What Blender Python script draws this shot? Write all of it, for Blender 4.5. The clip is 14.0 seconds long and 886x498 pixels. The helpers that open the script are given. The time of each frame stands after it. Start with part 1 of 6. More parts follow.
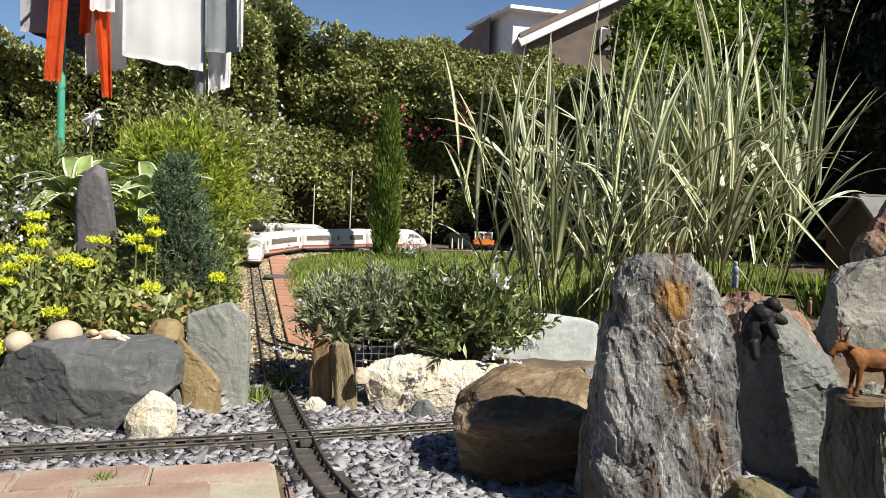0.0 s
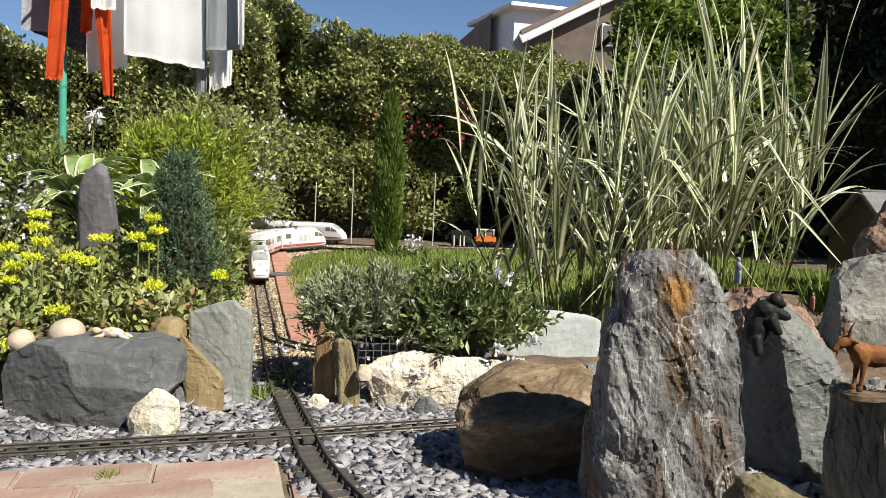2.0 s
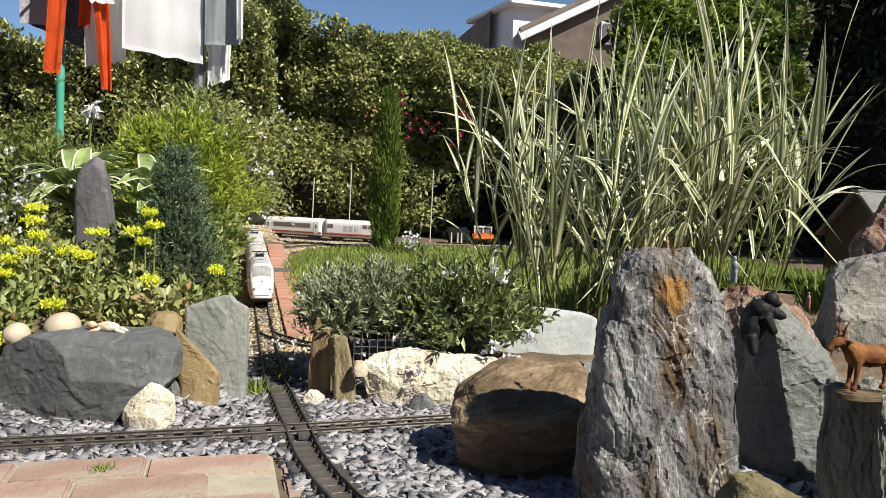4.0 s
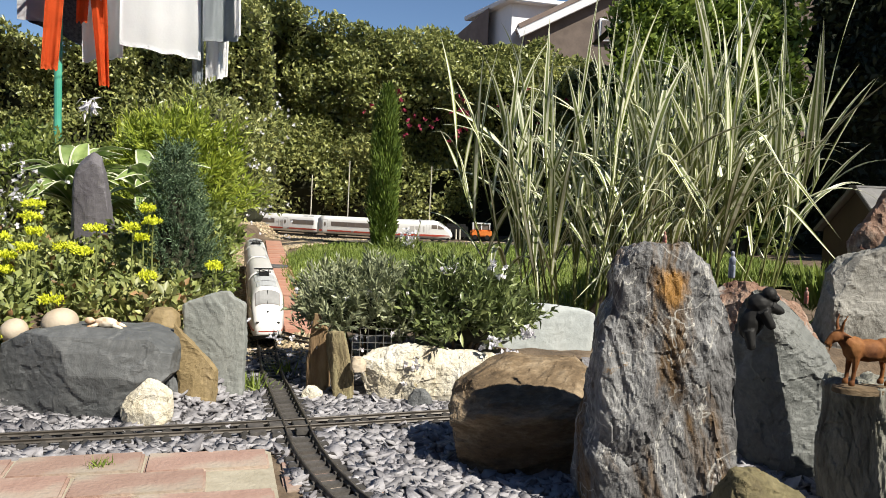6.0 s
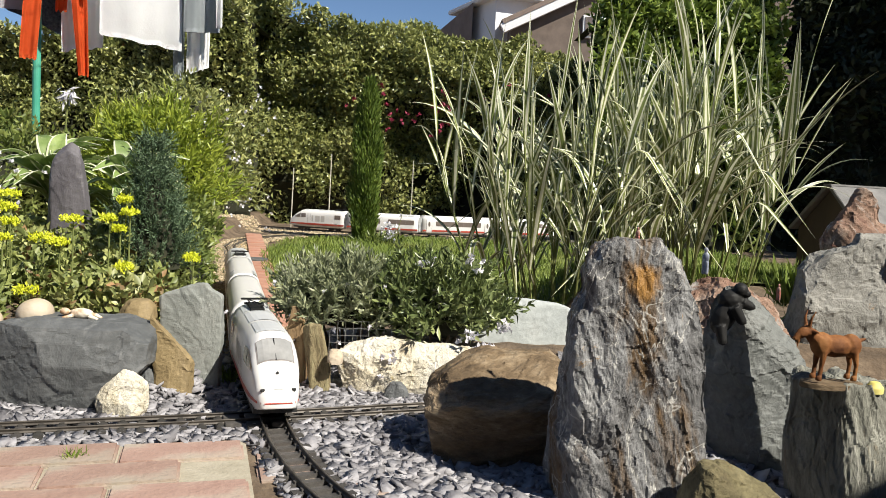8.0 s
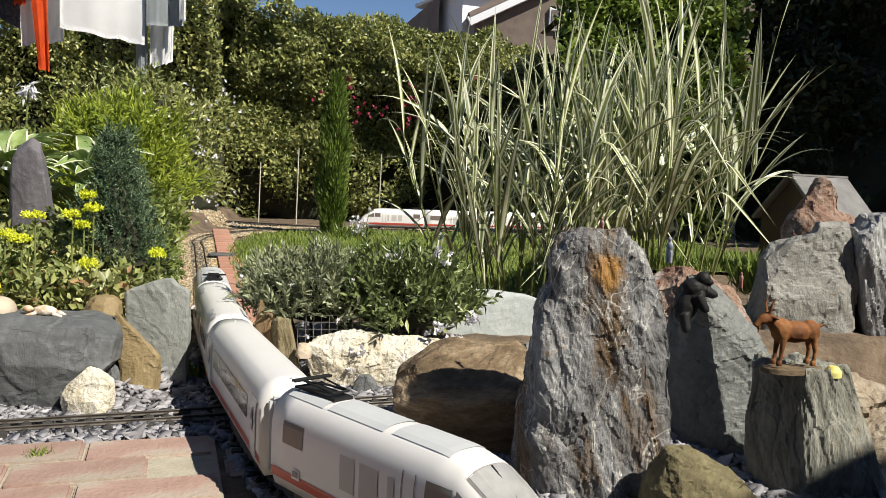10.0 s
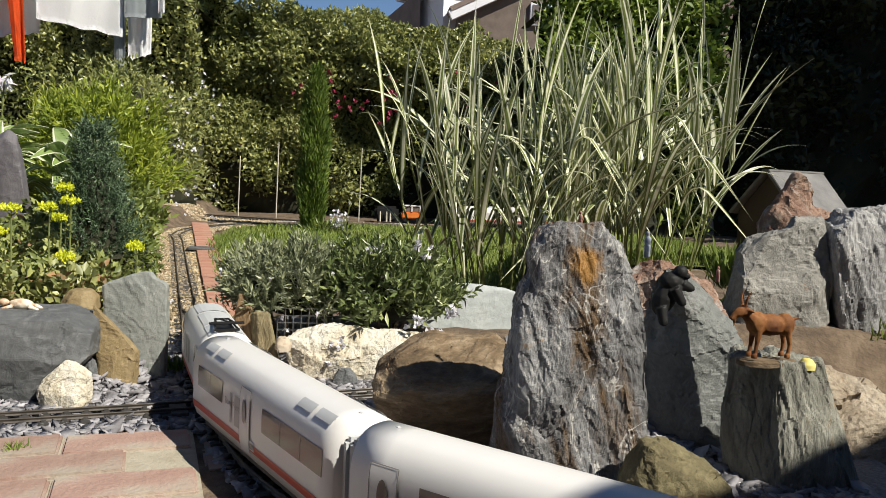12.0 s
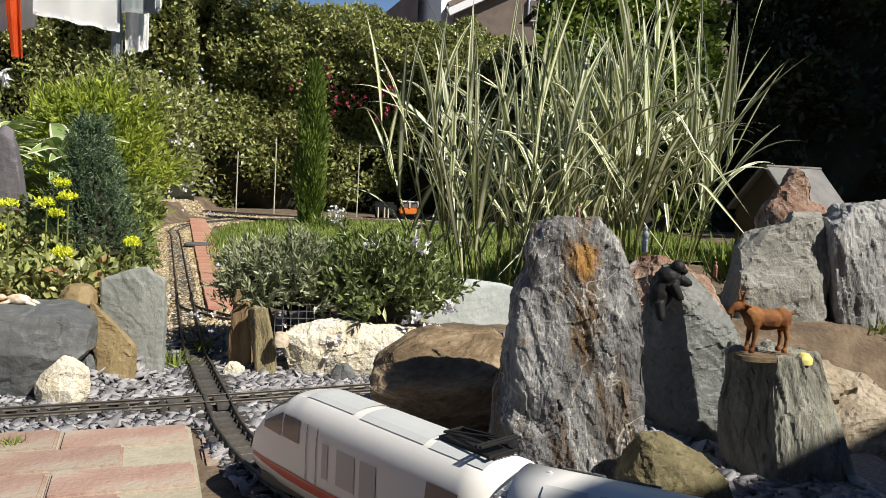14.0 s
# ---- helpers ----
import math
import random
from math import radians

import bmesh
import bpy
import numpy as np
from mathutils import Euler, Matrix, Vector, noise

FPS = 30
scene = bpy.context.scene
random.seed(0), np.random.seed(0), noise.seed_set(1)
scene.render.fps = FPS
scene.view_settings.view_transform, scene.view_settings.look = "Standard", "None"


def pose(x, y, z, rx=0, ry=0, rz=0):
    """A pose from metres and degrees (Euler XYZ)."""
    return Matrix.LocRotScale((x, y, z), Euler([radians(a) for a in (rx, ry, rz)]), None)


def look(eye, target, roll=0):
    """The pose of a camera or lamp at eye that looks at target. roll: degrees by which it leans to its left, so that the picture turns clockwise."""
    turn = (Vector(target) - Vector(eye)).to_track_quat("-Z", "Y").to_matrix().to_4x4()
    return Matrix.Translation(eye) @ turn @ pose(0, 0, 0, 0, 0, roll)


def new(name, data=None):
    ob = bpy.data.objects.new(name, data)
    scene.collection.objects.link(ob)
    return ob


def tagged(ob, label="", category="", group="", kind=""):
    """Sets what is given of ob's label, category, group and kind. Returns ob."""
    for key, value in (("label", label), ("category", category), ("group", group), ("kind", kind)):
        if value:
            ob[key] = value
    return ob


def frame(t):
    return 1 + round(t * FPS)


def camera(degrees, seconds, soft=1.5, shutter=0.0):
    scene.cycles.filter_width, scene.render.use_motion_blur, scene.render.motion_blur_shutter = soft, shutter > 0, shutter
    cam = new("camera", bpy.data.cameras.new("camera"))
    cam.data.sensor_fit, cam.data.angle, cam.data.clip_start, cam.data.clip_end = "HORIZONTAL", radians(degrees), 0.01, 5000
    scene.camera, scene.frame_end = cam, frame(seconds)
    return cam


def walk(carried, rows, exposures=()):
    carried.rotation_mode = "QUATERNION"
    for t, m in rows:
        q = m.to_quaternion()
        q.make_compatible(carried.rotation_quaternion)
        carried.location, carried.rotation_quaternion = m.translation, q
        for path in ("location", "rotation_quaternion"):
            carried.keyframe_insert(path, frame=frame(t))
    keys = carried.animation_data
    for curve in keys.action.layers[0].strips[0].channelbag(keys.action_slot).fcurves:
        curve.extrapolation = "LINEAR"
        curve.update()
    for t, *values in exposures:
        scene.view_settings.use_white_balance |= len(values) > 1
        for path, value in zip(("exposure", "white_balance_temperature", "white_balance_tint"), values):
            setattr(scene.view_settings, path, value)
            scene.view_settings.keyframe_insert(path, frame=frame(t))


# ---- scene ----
# ---- camera and its way ----
cam = camera(55.2, 14.0, soft=0.85)
PATH = [
    (0, -0, 0, 0.46, 86.26, -1.796, 0.117),
    (0.5, -0.0015, 0.0007, 0.46, 86.196, -1.548, 0.095),
    (1, -0.001, 0.002, 0.4591, 86.121, -1.228, 0.11),
    (1.5, -0.001, 0.0016, 0.4595, 86.091, -1.501, 0.139),
    (2, -0.0011, 0.0012, 0.4587, 86.078, -1.597, 0.223),
    (2.5, -0.0017, 0.0018, 0.4583, 86.041, -1.525, 0.268),
    (3, -0.0005, 0.0007, 0.4584, 85.983, -1.728, 0.231),
    (5.5, 0.0013, 0.0008, 0.4565, 85.732, -2.164, 0.037),
    (6, 0.0017, 0.0017, 0.455, 85.684, -2.027, -0.014),
    (6.5, 0.0027, 0.0001, 0.4549, 85.623, -1.797, -0.104),
    (7, 0.0033, -0.0008, 0.4551, 85.524, -2.19, -0.248),
    (7.5, 0.0086, -0.0033, 0.4548, 85.445, -2.575, -0.437),
    (8, 0.012, -0.0075, 0.4542, 85.378, -2.645, -1.16),
    (8.2, 0.0124, -0.008, 0.4541, 85.375, -2.598, -1.886),
    (10.3, 0.0168, -0.0141, 0.4526, 84.975, -2.164, -3.455),
    (10.5, 0.0168, -0.0141, 0.4526, 84.953, -2.18, -3.655),
    (11, 0.018, -0.017, 0.4521, 84.89, -2.435, -4.238),
    (11.5, 0.0193, -0.0179, 0.4516, 84.822, -2.589, -4.578),
    (12, 0.0182, -0.018, 0.4512, 84.709, -2.397, -4.552),
    (12.5, 0.0185, -0.0178, 0.4503, 84.612, -2.186, -4.571),
    (13, 0.0189, -0.0187, 0.4497, 84.56, -2.347, -4.64),
    (13.5, 0.0185, -0.0191, 0.4508, 84.474, -2.488, -4.684),
    (14, 0.0193, -0.0178, 0.4494, 84.448, -2.378, -4.682),
]
walk(cam, [(t, pose(x, y, z, a, b, c)) for t, x, y, z, a, b, c in PATH], ((0, 0.7), (8.2, 0.7), (10.3, 0.58), (12.5, 0.5), (14, 0.58)))

# ---- sky and sun ----
SUN_TO = Vector((0.54, -0.45, 0.71)).normalized()
world = bpy.data.worlds.new("world")
scene.world = world
world.use_nodes = True
wn = world.node_tree.nodes
sky = wn.new("ShaderNodeTexSky")
sky.sky_type = "NISHITA"
sky.sun_disc = False
sky.sun_elevation = math.asin(SUN_TO.z)
sky.sun_rotation = math.atan2(SUN_TO.x, SUN_TO.y)
sky.dust_density, sky.air_density, sky.ozone_density, sky.altitude = 0.0, 1.0, 4.0, 2500
wn["Background"].inputs["Strength"].default_value = 0.06
world.node_tree.links.new(sky.outputs["Color"], wn["Background"].inputs["Color"])
sun = new("sun", bpy.data.lights.new("sun", "SUN"))
sun.data.energy = 5.0
sun.data.angle = radians(0.53)
sun.data.color = (1.0, 0.94, 0.83)
sun.matrix_world = look(SUN_TO * 20, (0, 0, 0))

# ---- helpers for building ----
RNG = np.random.default_rng(7)


def mat(name, cols, scale=6.0, rough=0.7, metal=0.0, bump=0.25, bscale=60.0, island=0.0, trans=0.0,
        squash=(1, 1, 1), detail=6.0, spec=0.5, contrast=0.22, obrand=0.0, stain=None, bdist=0.004):
    m = bpy.data.materials.new(name)
    m.use_nodes = True
    nt = m.node_tree
    n, ln = nt.nodes, nt.links
    b = n["Principled BSDF"]
    b.inputs["Roughness"].default_value = rough
    b.inputs["Metallic"].default_value = metal
    b.inputs["Specular IOR Level"].default_value = spec
    tc = n.new("ShaderNodeTexCoord")
    mp = n.new("ShaderNodeMapping")
    mp.inputs["Scale"].default_value = squash
    ln.new(tc.outputs["Object"], mp.inputs["Vector"])
    n1 = n.new("ShaderNodeTexNoise")
    n1.inputs["Scale"].default_value, n1.inputs["Detail"].default_value = scale, detail
    n1.inputs["Roughness"].default_value = 0.62
    ln.new(mp.outputs[0], n1.inputs["Vector"])
    ramp = n.new("ShaderNodeValToRGB")
    el = ramp.color_ramp.elements
    while len(el) < len(cols):
        el.new(0.5)
    for i, c in enumerate(cols):
        f = i / max(1, len(cols) - 1)
        el[i].position = 0.5 + (f - 0.5) * 2 * contrast
        el[i].color = (*c, 1)
    ln.new(n1.outputs["Fac"], ramp.inputs["Fac"])
    out = ramp.outputs["Color"]
    if stain:
        c, sc, lo, hi = stain
        n3 = n.new("ShaderNodeTexNoise")
        n3.inputs["Scale"].default_value, n3.inputs["Detail"].default_value = sc, 5
        ln.new(tc.outputs["Object"], n3.inputs["Vector"])
        mr = n.new("ShaderNodeMapRange")
        mr.inputs["From Min"].default_value, mr.inputs["From Max"].default_value = lo, hi
        ln.new(n3.outputs["Fac"], mr.inputs["Value"])
        mx = n.new("ShaderNodeMix")
        mx.data_type = "RGBA"
        ln.new(mr.outputs[0], mx.inputs["Factor"])
        ln.new(out, mx.inputs["A"])
        mx.inputs["B"].default_value = (*c, 1)
        out = mx.outputs["Result"]
    if island or obrand:
        src = n.new("ShaderNodeNewGeometry").outputs["Random Per Island"] if island else n.new("ShaderNodeObjectInfo").outputs["Random"]
        k = island or obrand
        hs = n.new("ShaderNodeHueSaturation")
        mr = n.new("ShaderNodeMapRange")
        mr.inputs["To Min"].default_value, mr.inputs["To Max"].default_value = 1 - k, 1 + k
        ln.new(src, mr.inputs["Value"])
        ln.new(mr.outputs[0], hs.inputs["Value"])
        mh = n.new("ShaderNodeMapRange")
        mh.inputs["To Min"].default_value, mh.inputs["To Max"].default_value = 0.5 + 0.035 * k, 0.5 - 0.035 * k
        ln.new(src, mh.inputs["Value"])
        ln.new(mh.outputs[0], hs.inputs["Hue"])
        ln.new(out, hs.inputs["Color"])
        out = hs.outputs["Color"]
    ln.new(out, b.inputs["Base Color"])
    if bump:
        n2 = n.new("ShaderNodeTexNoise")
        n2.inputs["Scale"].default_value, n2.inputs["Detail"].default_value = bscale, 5
        ln.new(mp.outputs[0], n2.inputs["Vector"])
        bp = n.new("ShaderNodeBump")
        bp.inputs["Strength"].default_value = bump
        bp.inputs["Distance"].default_value = bdist
        ln.new(n2.outputs["Fac"], bp.inputs["Height"])
        ln.new(bp.outputs[0], b.inputs["Normal"])
    if trans:
        tr = n.new("ShaderNodeBsdfTranslucent")
        ln.new(out, tr.inputs["Color"])
        ms = n.new("ShaderNodeMixShader")
        ms.inputs[0].default_value = trans
        ln.new(b.outputs[0], ms.inputs[1])
        ln.new(tr.outputs[0], ms.inputs[2])
        ln.new(ms.outputs[0], n["Material Output"].inputs["Surface"])
    return m


def thing(name, loc, label, category, group="", rot=(0, 0, 0)):
    ob = new(name)
    ob.empty_display_size = 0.02
    ob.matrix_basis = pose(*loc, *rot)
    return tagged(ob, label, category, group)


def part(name, bm, material, parent=None, label="", smooth=False):
    me = bpy.data.meshes.new(name)
    bm.normal_update()
    bm.to_mesh(me)
    bm.free()
    for m in (material if isinstance(material, (list, tuple)) else [material]):
        me.materials.append(m)
    if smooth:
        me.shade_smooth()
    ob = new(name, me)
    ob.parent = parent
    return tagged(ob, label)


def mesh_np(name, verts, faces, material, parent=None, label="", smooth=False, index=None):
    me = bpy.data.meshes.new(name)
    v = np.asarray(verts, dtype=np.float32).reshape(-1, 3)
    f = np.asarray(faces, dtype=np.int32)
    k = f.shape[1]
    me.vertices.add(len(v))
    me.vertices.foreach_set("co", v.ravel())
    me.loops.add(f.size)
    me.loops.foreach_set("vertex_index", f.ravel())
    me.polygons.add(len(f))
    me.polygons.foreach_set("loop_start", np.arange(0, f.size, k, dtype=np.int32))
    me.polygons.foreach_set("loop_total", np.full(len(f), k, dtype=np.int32))
    for m in (material if isinstance(material, (list, tuple)) else [material]):
        me.materials.append(m)
    if index is not None:
        me.polygons.foreach_set("material_index", np.asarray(index, dtype=np.int32))
    me.update()
    me.validate()
    if smooth:
        me.shade_smooth()
    ob = new(name, me)
    ob.parent = parent
    return tagged(ob, label)


def box(bm, c, s, m=None, bevel=0.0):
    r = bmesh.ops.create_cube(bm, size=1.0)
    vs = r["verts"]
    bmesh.ops.scale(bm, vec=s, verts=vs)
    if bevel:
        es = list({e for v in vs for e in v.link_edges})
        r = bmesh.ops.bevel(bm, geom=es, offset=bevel, segments=2, affect="EDGES")
        vs = list({v for f in r["faces"] for v in f.verts} | {v for v in vs if v.is_valid})
    bmesh.ops.transform(bm, matrix=(m or Matrix()), verts=vs)
    bmesh.ops.translate(bm, vec=c, verts=vs)
    return bm


def cyl(bm, a, b, r0, r1=None, n=10):
    a, b = Vector(a), Vector(b)
    d = b - a
    m = Matrix.Translation((a + b) / 2) @ d.to_track_quat("Z", "Y").to_matrix().to_4x4()
    bmesh.ops.create_cone(bm, cap_ends=True, segments=n, radius1=r0, radius2=r0 if r1 is None else r1, depth=d.length, matrix=m)
    return bm


def ball(bm, c, s, sub=2, m=None):
    r = bmesh.ops.create_icosphere(bm, subdivisions=sub, radius=1.0)
    mm = Matrix.Translation(c) @ (m or Matrix()) @ Matrix.Diagonal((*s, 1))
    bmesh.ops.transform(bm, matrix=mm, verts=r["verts"])
    return bm


def leaf_cloud(name, P, D, size, wide, material, parent=None, label="", up=0.3, fold=0.25):
    """Many small folded leaves: at P, pointing along D."""
    P, D = np.asarray(P, float), np.asarray(D, float)
    D = D / (np.linalg.norm(D, axis=1, keepdims=True) + 1e-9)
    n = len(P)
    size = np.broadcast_to(size, n)[:, None]
    ref = RNG.normal(size=(n, 3)) + np.array([0, 0, up])
    S = np.cross(D, ref)
    S /= np.linalg.norm(S, axis=1, keepdims=True) + 1e-9
    N = np.cross(S, D)
    mid = P + D * size * 0.45
    v = np.stack([P, mid + S * size * wide / 2 + N * size * fold * wide, P + D * size, mid - S * size * wide / 2 + N * size * fold * wide], 1)
    i = np.arange(n)[:, None] * 4
    f = np.concatenate([i + [0, 1, 2], i + [0, 2, 3]], 0)
    ob = mesh_np(name, v, f, material, parent, label)
    return ob


def noise_at(p, sc, oct=4):
    return noise.fractal(Vector(p) * sc, 0.9, 2.0, oct)


def rock(name, loc, rows, material, label, seed=0, n=56, m=44, amp=0.012, sc=9.0, strata=(1, 1, 1), power=3.2, cuts=10, rz=0,
         depth=0.9, category="rock", group="", parent=None, tilt=(0, 0), planes=(), chip=1.0):
    """A weathered stone lofted through rows (height, centre x, centre y, half width, half depth), cut flat in places,
    split into chipped flakes and roughened. planes: (normal, share of the reach) for its main flat faces."""
    rg = np.random.default_rng(seed)
    n, m = int(n * 1.6), int(m * 1.6)
    amp *= 1.6
    rows = np.array(rows, float)
    zs = np.linspace(rows[0, 0], rows[-1, 0], m)
    cols = [np.interp(zs, rows[:, 0], rows[:, k]) for k in range(1, 5)]
    a = np.linspace(0, 2 * np.pi, n, endpoint=False)
    ca, sa = np.cos(a), np.sin(a)
    sx = np.sign(ca) * np.abs(ca) ** (2 / power)
    sy = np.sign(sa) * np.abs(sa) ** (2 / power)
    V = np.stack([cols[0][:, None] + cols[2][:, None] * sx, cols[1][:, None] + cols[3][:, None] * sy, np.repeat(zs[:, None], n, 1)], -1)
    rings = [V]
    top = V[-1]
    ctr = top.mean(0)
    hgt = zs[-1] - zs[0]
    for k, q in enumerate((0.85, 0.7, 0.5, 0.25, 0.02)):
        r = ctr + (top - ctr) * q
        r[:, 2] += 0.02 * hgt * (1 - q)
        rings.append(r[None])
    V = np.concatenate(rings, 0).reshape(-1, 3)
    c0 = V.mean(0)
    for d, share in planes:
        d = np.array(d, float)
        d /= np.linalg.norm(d)
        s = (V - c0) @ d
        V = V - np.maximum(s - s.max() * share, 0)[:, None] * d * 0.97
    for k in range(cuts):
        d = rg.normal(size=3)
        d[2] *= 0.5
        d /= np.linalg.norm(d)
        s = (V - c0) @ d
        V = V - np.maximum(s - s.max() * rg.uniform(0.76, 0.94) * depth / 0.9, 0)[:, None] * d * 0.95
    st = np.array(strata, float)
    off = rg.uniform(-50, 50, 3)
    W = V.copy()
    ext = np.abs(V - c0).max(0)
    flat = np.array([1 / ext[0] ** 2, 1 / ext[1] ** 2, 0.12 / ext[2] ** 2])
    for i in range(len(V)):
        p = Vector(V[i] * st + off)
        w = p * sc + noise.noise_vector(p * sc * 1.5) * 0.18
        h = noise.fractal(p * sc * 2.2, 0.75, 2.1, 5) * amp * 0.2
        for k, size in ((0.55, 1.0), (1.5, 0.55), (3.6, 0.26), (7.5, 0.11)):
            # flakes: every cell is a tilted plane of its own, a little higher or lower than the next
            dist, cell = noise.voronoi(w * k)
            g = noise.noise_vector(cell[0] * 7.7)
            h += (noise.noise(cell[0] * 9.7) * 0.55 + (w * k - cell[0]).dot(g) * 1.1) * amp * size * chip
        q = noise.noise_vector(p * sc * 0.4)
        d = (V[i] - c0) * flat if i < m * n else np.array([0.0, 0.0, 1.0])
        d = d / (np.linalg.norm(d) + 1e-9)
        W[i] = V[i] + d * h + np.array(q) * amp * 0.35
    M = len(W) // n
    i, j = np.meshgrid(np.arange(M - 1), np.arange(n), indexing="ij")
    k = (j + 1) % n
    f = np.stack([i * n + j, i * n + k, (i + 1) * n + k, (i + 1) * n + j], -1).reshape(-1, 4)
    ob = mesh_np(name, W, f, material, parent)
    ob.matrix_basis = pose(*loc, tilt[0], tilt[1], rz)
    if parent is None:
        tagged(ob, label, category, group)
    return ob


def smooth01(v, a, b):
    f = np.clip((v - a) / (b - a), 0, 1)
    return f * f * (3 - 2 * f)


def stone(name, loc, rows, material, label, planes=(), seed=0, voxel=0.0036, sc=11.0, flake=0.007, layers=3.0, grain=(1, 1, 1), chips_off=10,
          chamfer=0.22, category="rock", group="", rough=0.0006, lay_turn=0.25):
    """A broken stone. rows: (height, left, right, front, back) in the garden's metres, low to high; planes: (normal, share of its reach)
    are its main split faces. The block is split, its corners knocked off, and its faces scaled off in thin stepped layers."""
    rg = np.random.default_rng(seed)
    bm = bmesh.new()
    rings = []
    for z, xl, xr, yf, yb in rows:
        cx, cy = (xr - xl) * chamfer, (yb - yf) * chamfer
        ring = [(xl + cx, yf), (xr - cx, yf), (xr, yf + cy), (xr, yb - cy), (xr - cx, yb), (xl + cx, yb), (xl, yb - cy), (xl, yf + cy)]
        rings.append([bm.verts.new((x - loc[0], y - loc[1], z - loc[2])) for x, y in ring])
    for a, b in zip(rings, rings[1:]):
        for k in range(8):
            bm.faces.new((a[k], a[(k + 1) % 8], b[(k + 1) % 8], b[k]))
    bm.faces.new(list(reversed(rings[0])))
    bm.faces.new(rings[-1])
    P = np.array([v.co for v in bm.verts])
    c0 = (P.min(0) + P.max(0)) / 2
    cut = [(np.array(d, float) / np.linalg.norm(d), share) for d, share in planes]
    for k in range(chips_off):
        d = rg.normal(size=3) * np.array([1, 1, 0.7])
        d[1] = -abs(d[1]) * 0.7
        cut.append((d / np.linalg.norm(d), rg.uniform(0.88, 0.96)))
    for d, share in cut:
        P = np.array([v.co for v in bm.verts])
        reach = ((P - c0) @ d).max() * share
        r = bmesh.ops.bisect_plane(bm, geom=bm.verts[:] + bm.edges[:] + bm.faces[:], plane_co=c0 + d * reach, plane_no=d, clear_outer=True)
        es = [e for e in r["geom_cut"] if isinstance(e, bmesh.types.BMEdge)]
        if es:
            bmesh.ops.holes_fill(bm, edges=es, sides=0)
    bmesh.ops.triangulate(bm, faces=bm.faces[:])
    bmesh.ops.recalc_face_normals(bm, faces=bm.faces[:])
    me = bpy.data.meshes.new("block")
    bm.to_mesh(me)
    bm.free()
    tmp = new("block", me)
    md = tmp.modifiers.new("even", "REMESH")
    md.mode, md.voxel_size = "VOXEL", voxel
    bpy.context.view_layer.update()
    me2 = bpy.data.meshes.new_from_object(tmp.evaluated_get(bpy.context.evaluated_depsgraph_get()))
    bpy.data.objects.remove(tmp)
    n = len(me2.vertices)
    V, N = np.empty(n * 3, np.float32), np.empty(n * 3, np.float32)
    me2.vertices.foreach_get("co", V)
    me2.vertices.foreach_get("normal", N)
    V, N = V.reshape(-1, 3).astype(float), N.reshape(-1, 3).astype(float)
    off = Vector(rg.uniform(-50, 50, 3))
    g = np.array(grain, float) * sc
    H = np.empty((n, 5))
    turn = Matrix.Rotation(lay_turn, 3, "Y")

    def facets(q):
        """Broken faces: tilted planes that meet in sharp edges."""
        dist, near = noise.voronoi(q)
        best = 9.0
        for d, c in zip(dist, near):
            best = min(best, noise.noise(c * 9.7) * 0.8 + noise.noise_vector(c * 7.7).dot(q - c) * 1.6 + 1.6 * (d - dist[0]))
        return best
    for i in range(n):
        p = turn @ Vector(V[i])
        p = Vector((p.x * g[0], p.y * g[1], p.z * g[2])) + off
        p = p + noise.noise_vector(p * 0.9) * 0.3
        H[i] = (noise.fractal(p, 1.0, 2.1, 4), facets(p * 0.8), facets(p * 2.0), facets(p * 4.6), noise.noise(p * 16))
    q = H[:, 0] * layers
    fl = np.floor(q)
    h = (fl + smooth01(q - fl, 0.8, 1.0) + 0.15 * (q - fl) - 0.4) / layers * 0.75
    h += H[:, 1] * 0.8 + H[:, 2] * 0.4 + H[:, 3] * 0.17
    h = h * flake + H[:, 4] * rough
    V = V + N * h[:, None]
    me2.vertices.foreach_set("co", V.astype(np.float32).ravel())
    me2.update()
    me2.materials.clear()
    me2.materials.append(material)
    me2.shade_flat()
    ob = new(name, me2)
    ob.location = loc
    return tagged(ob, label, category, group)


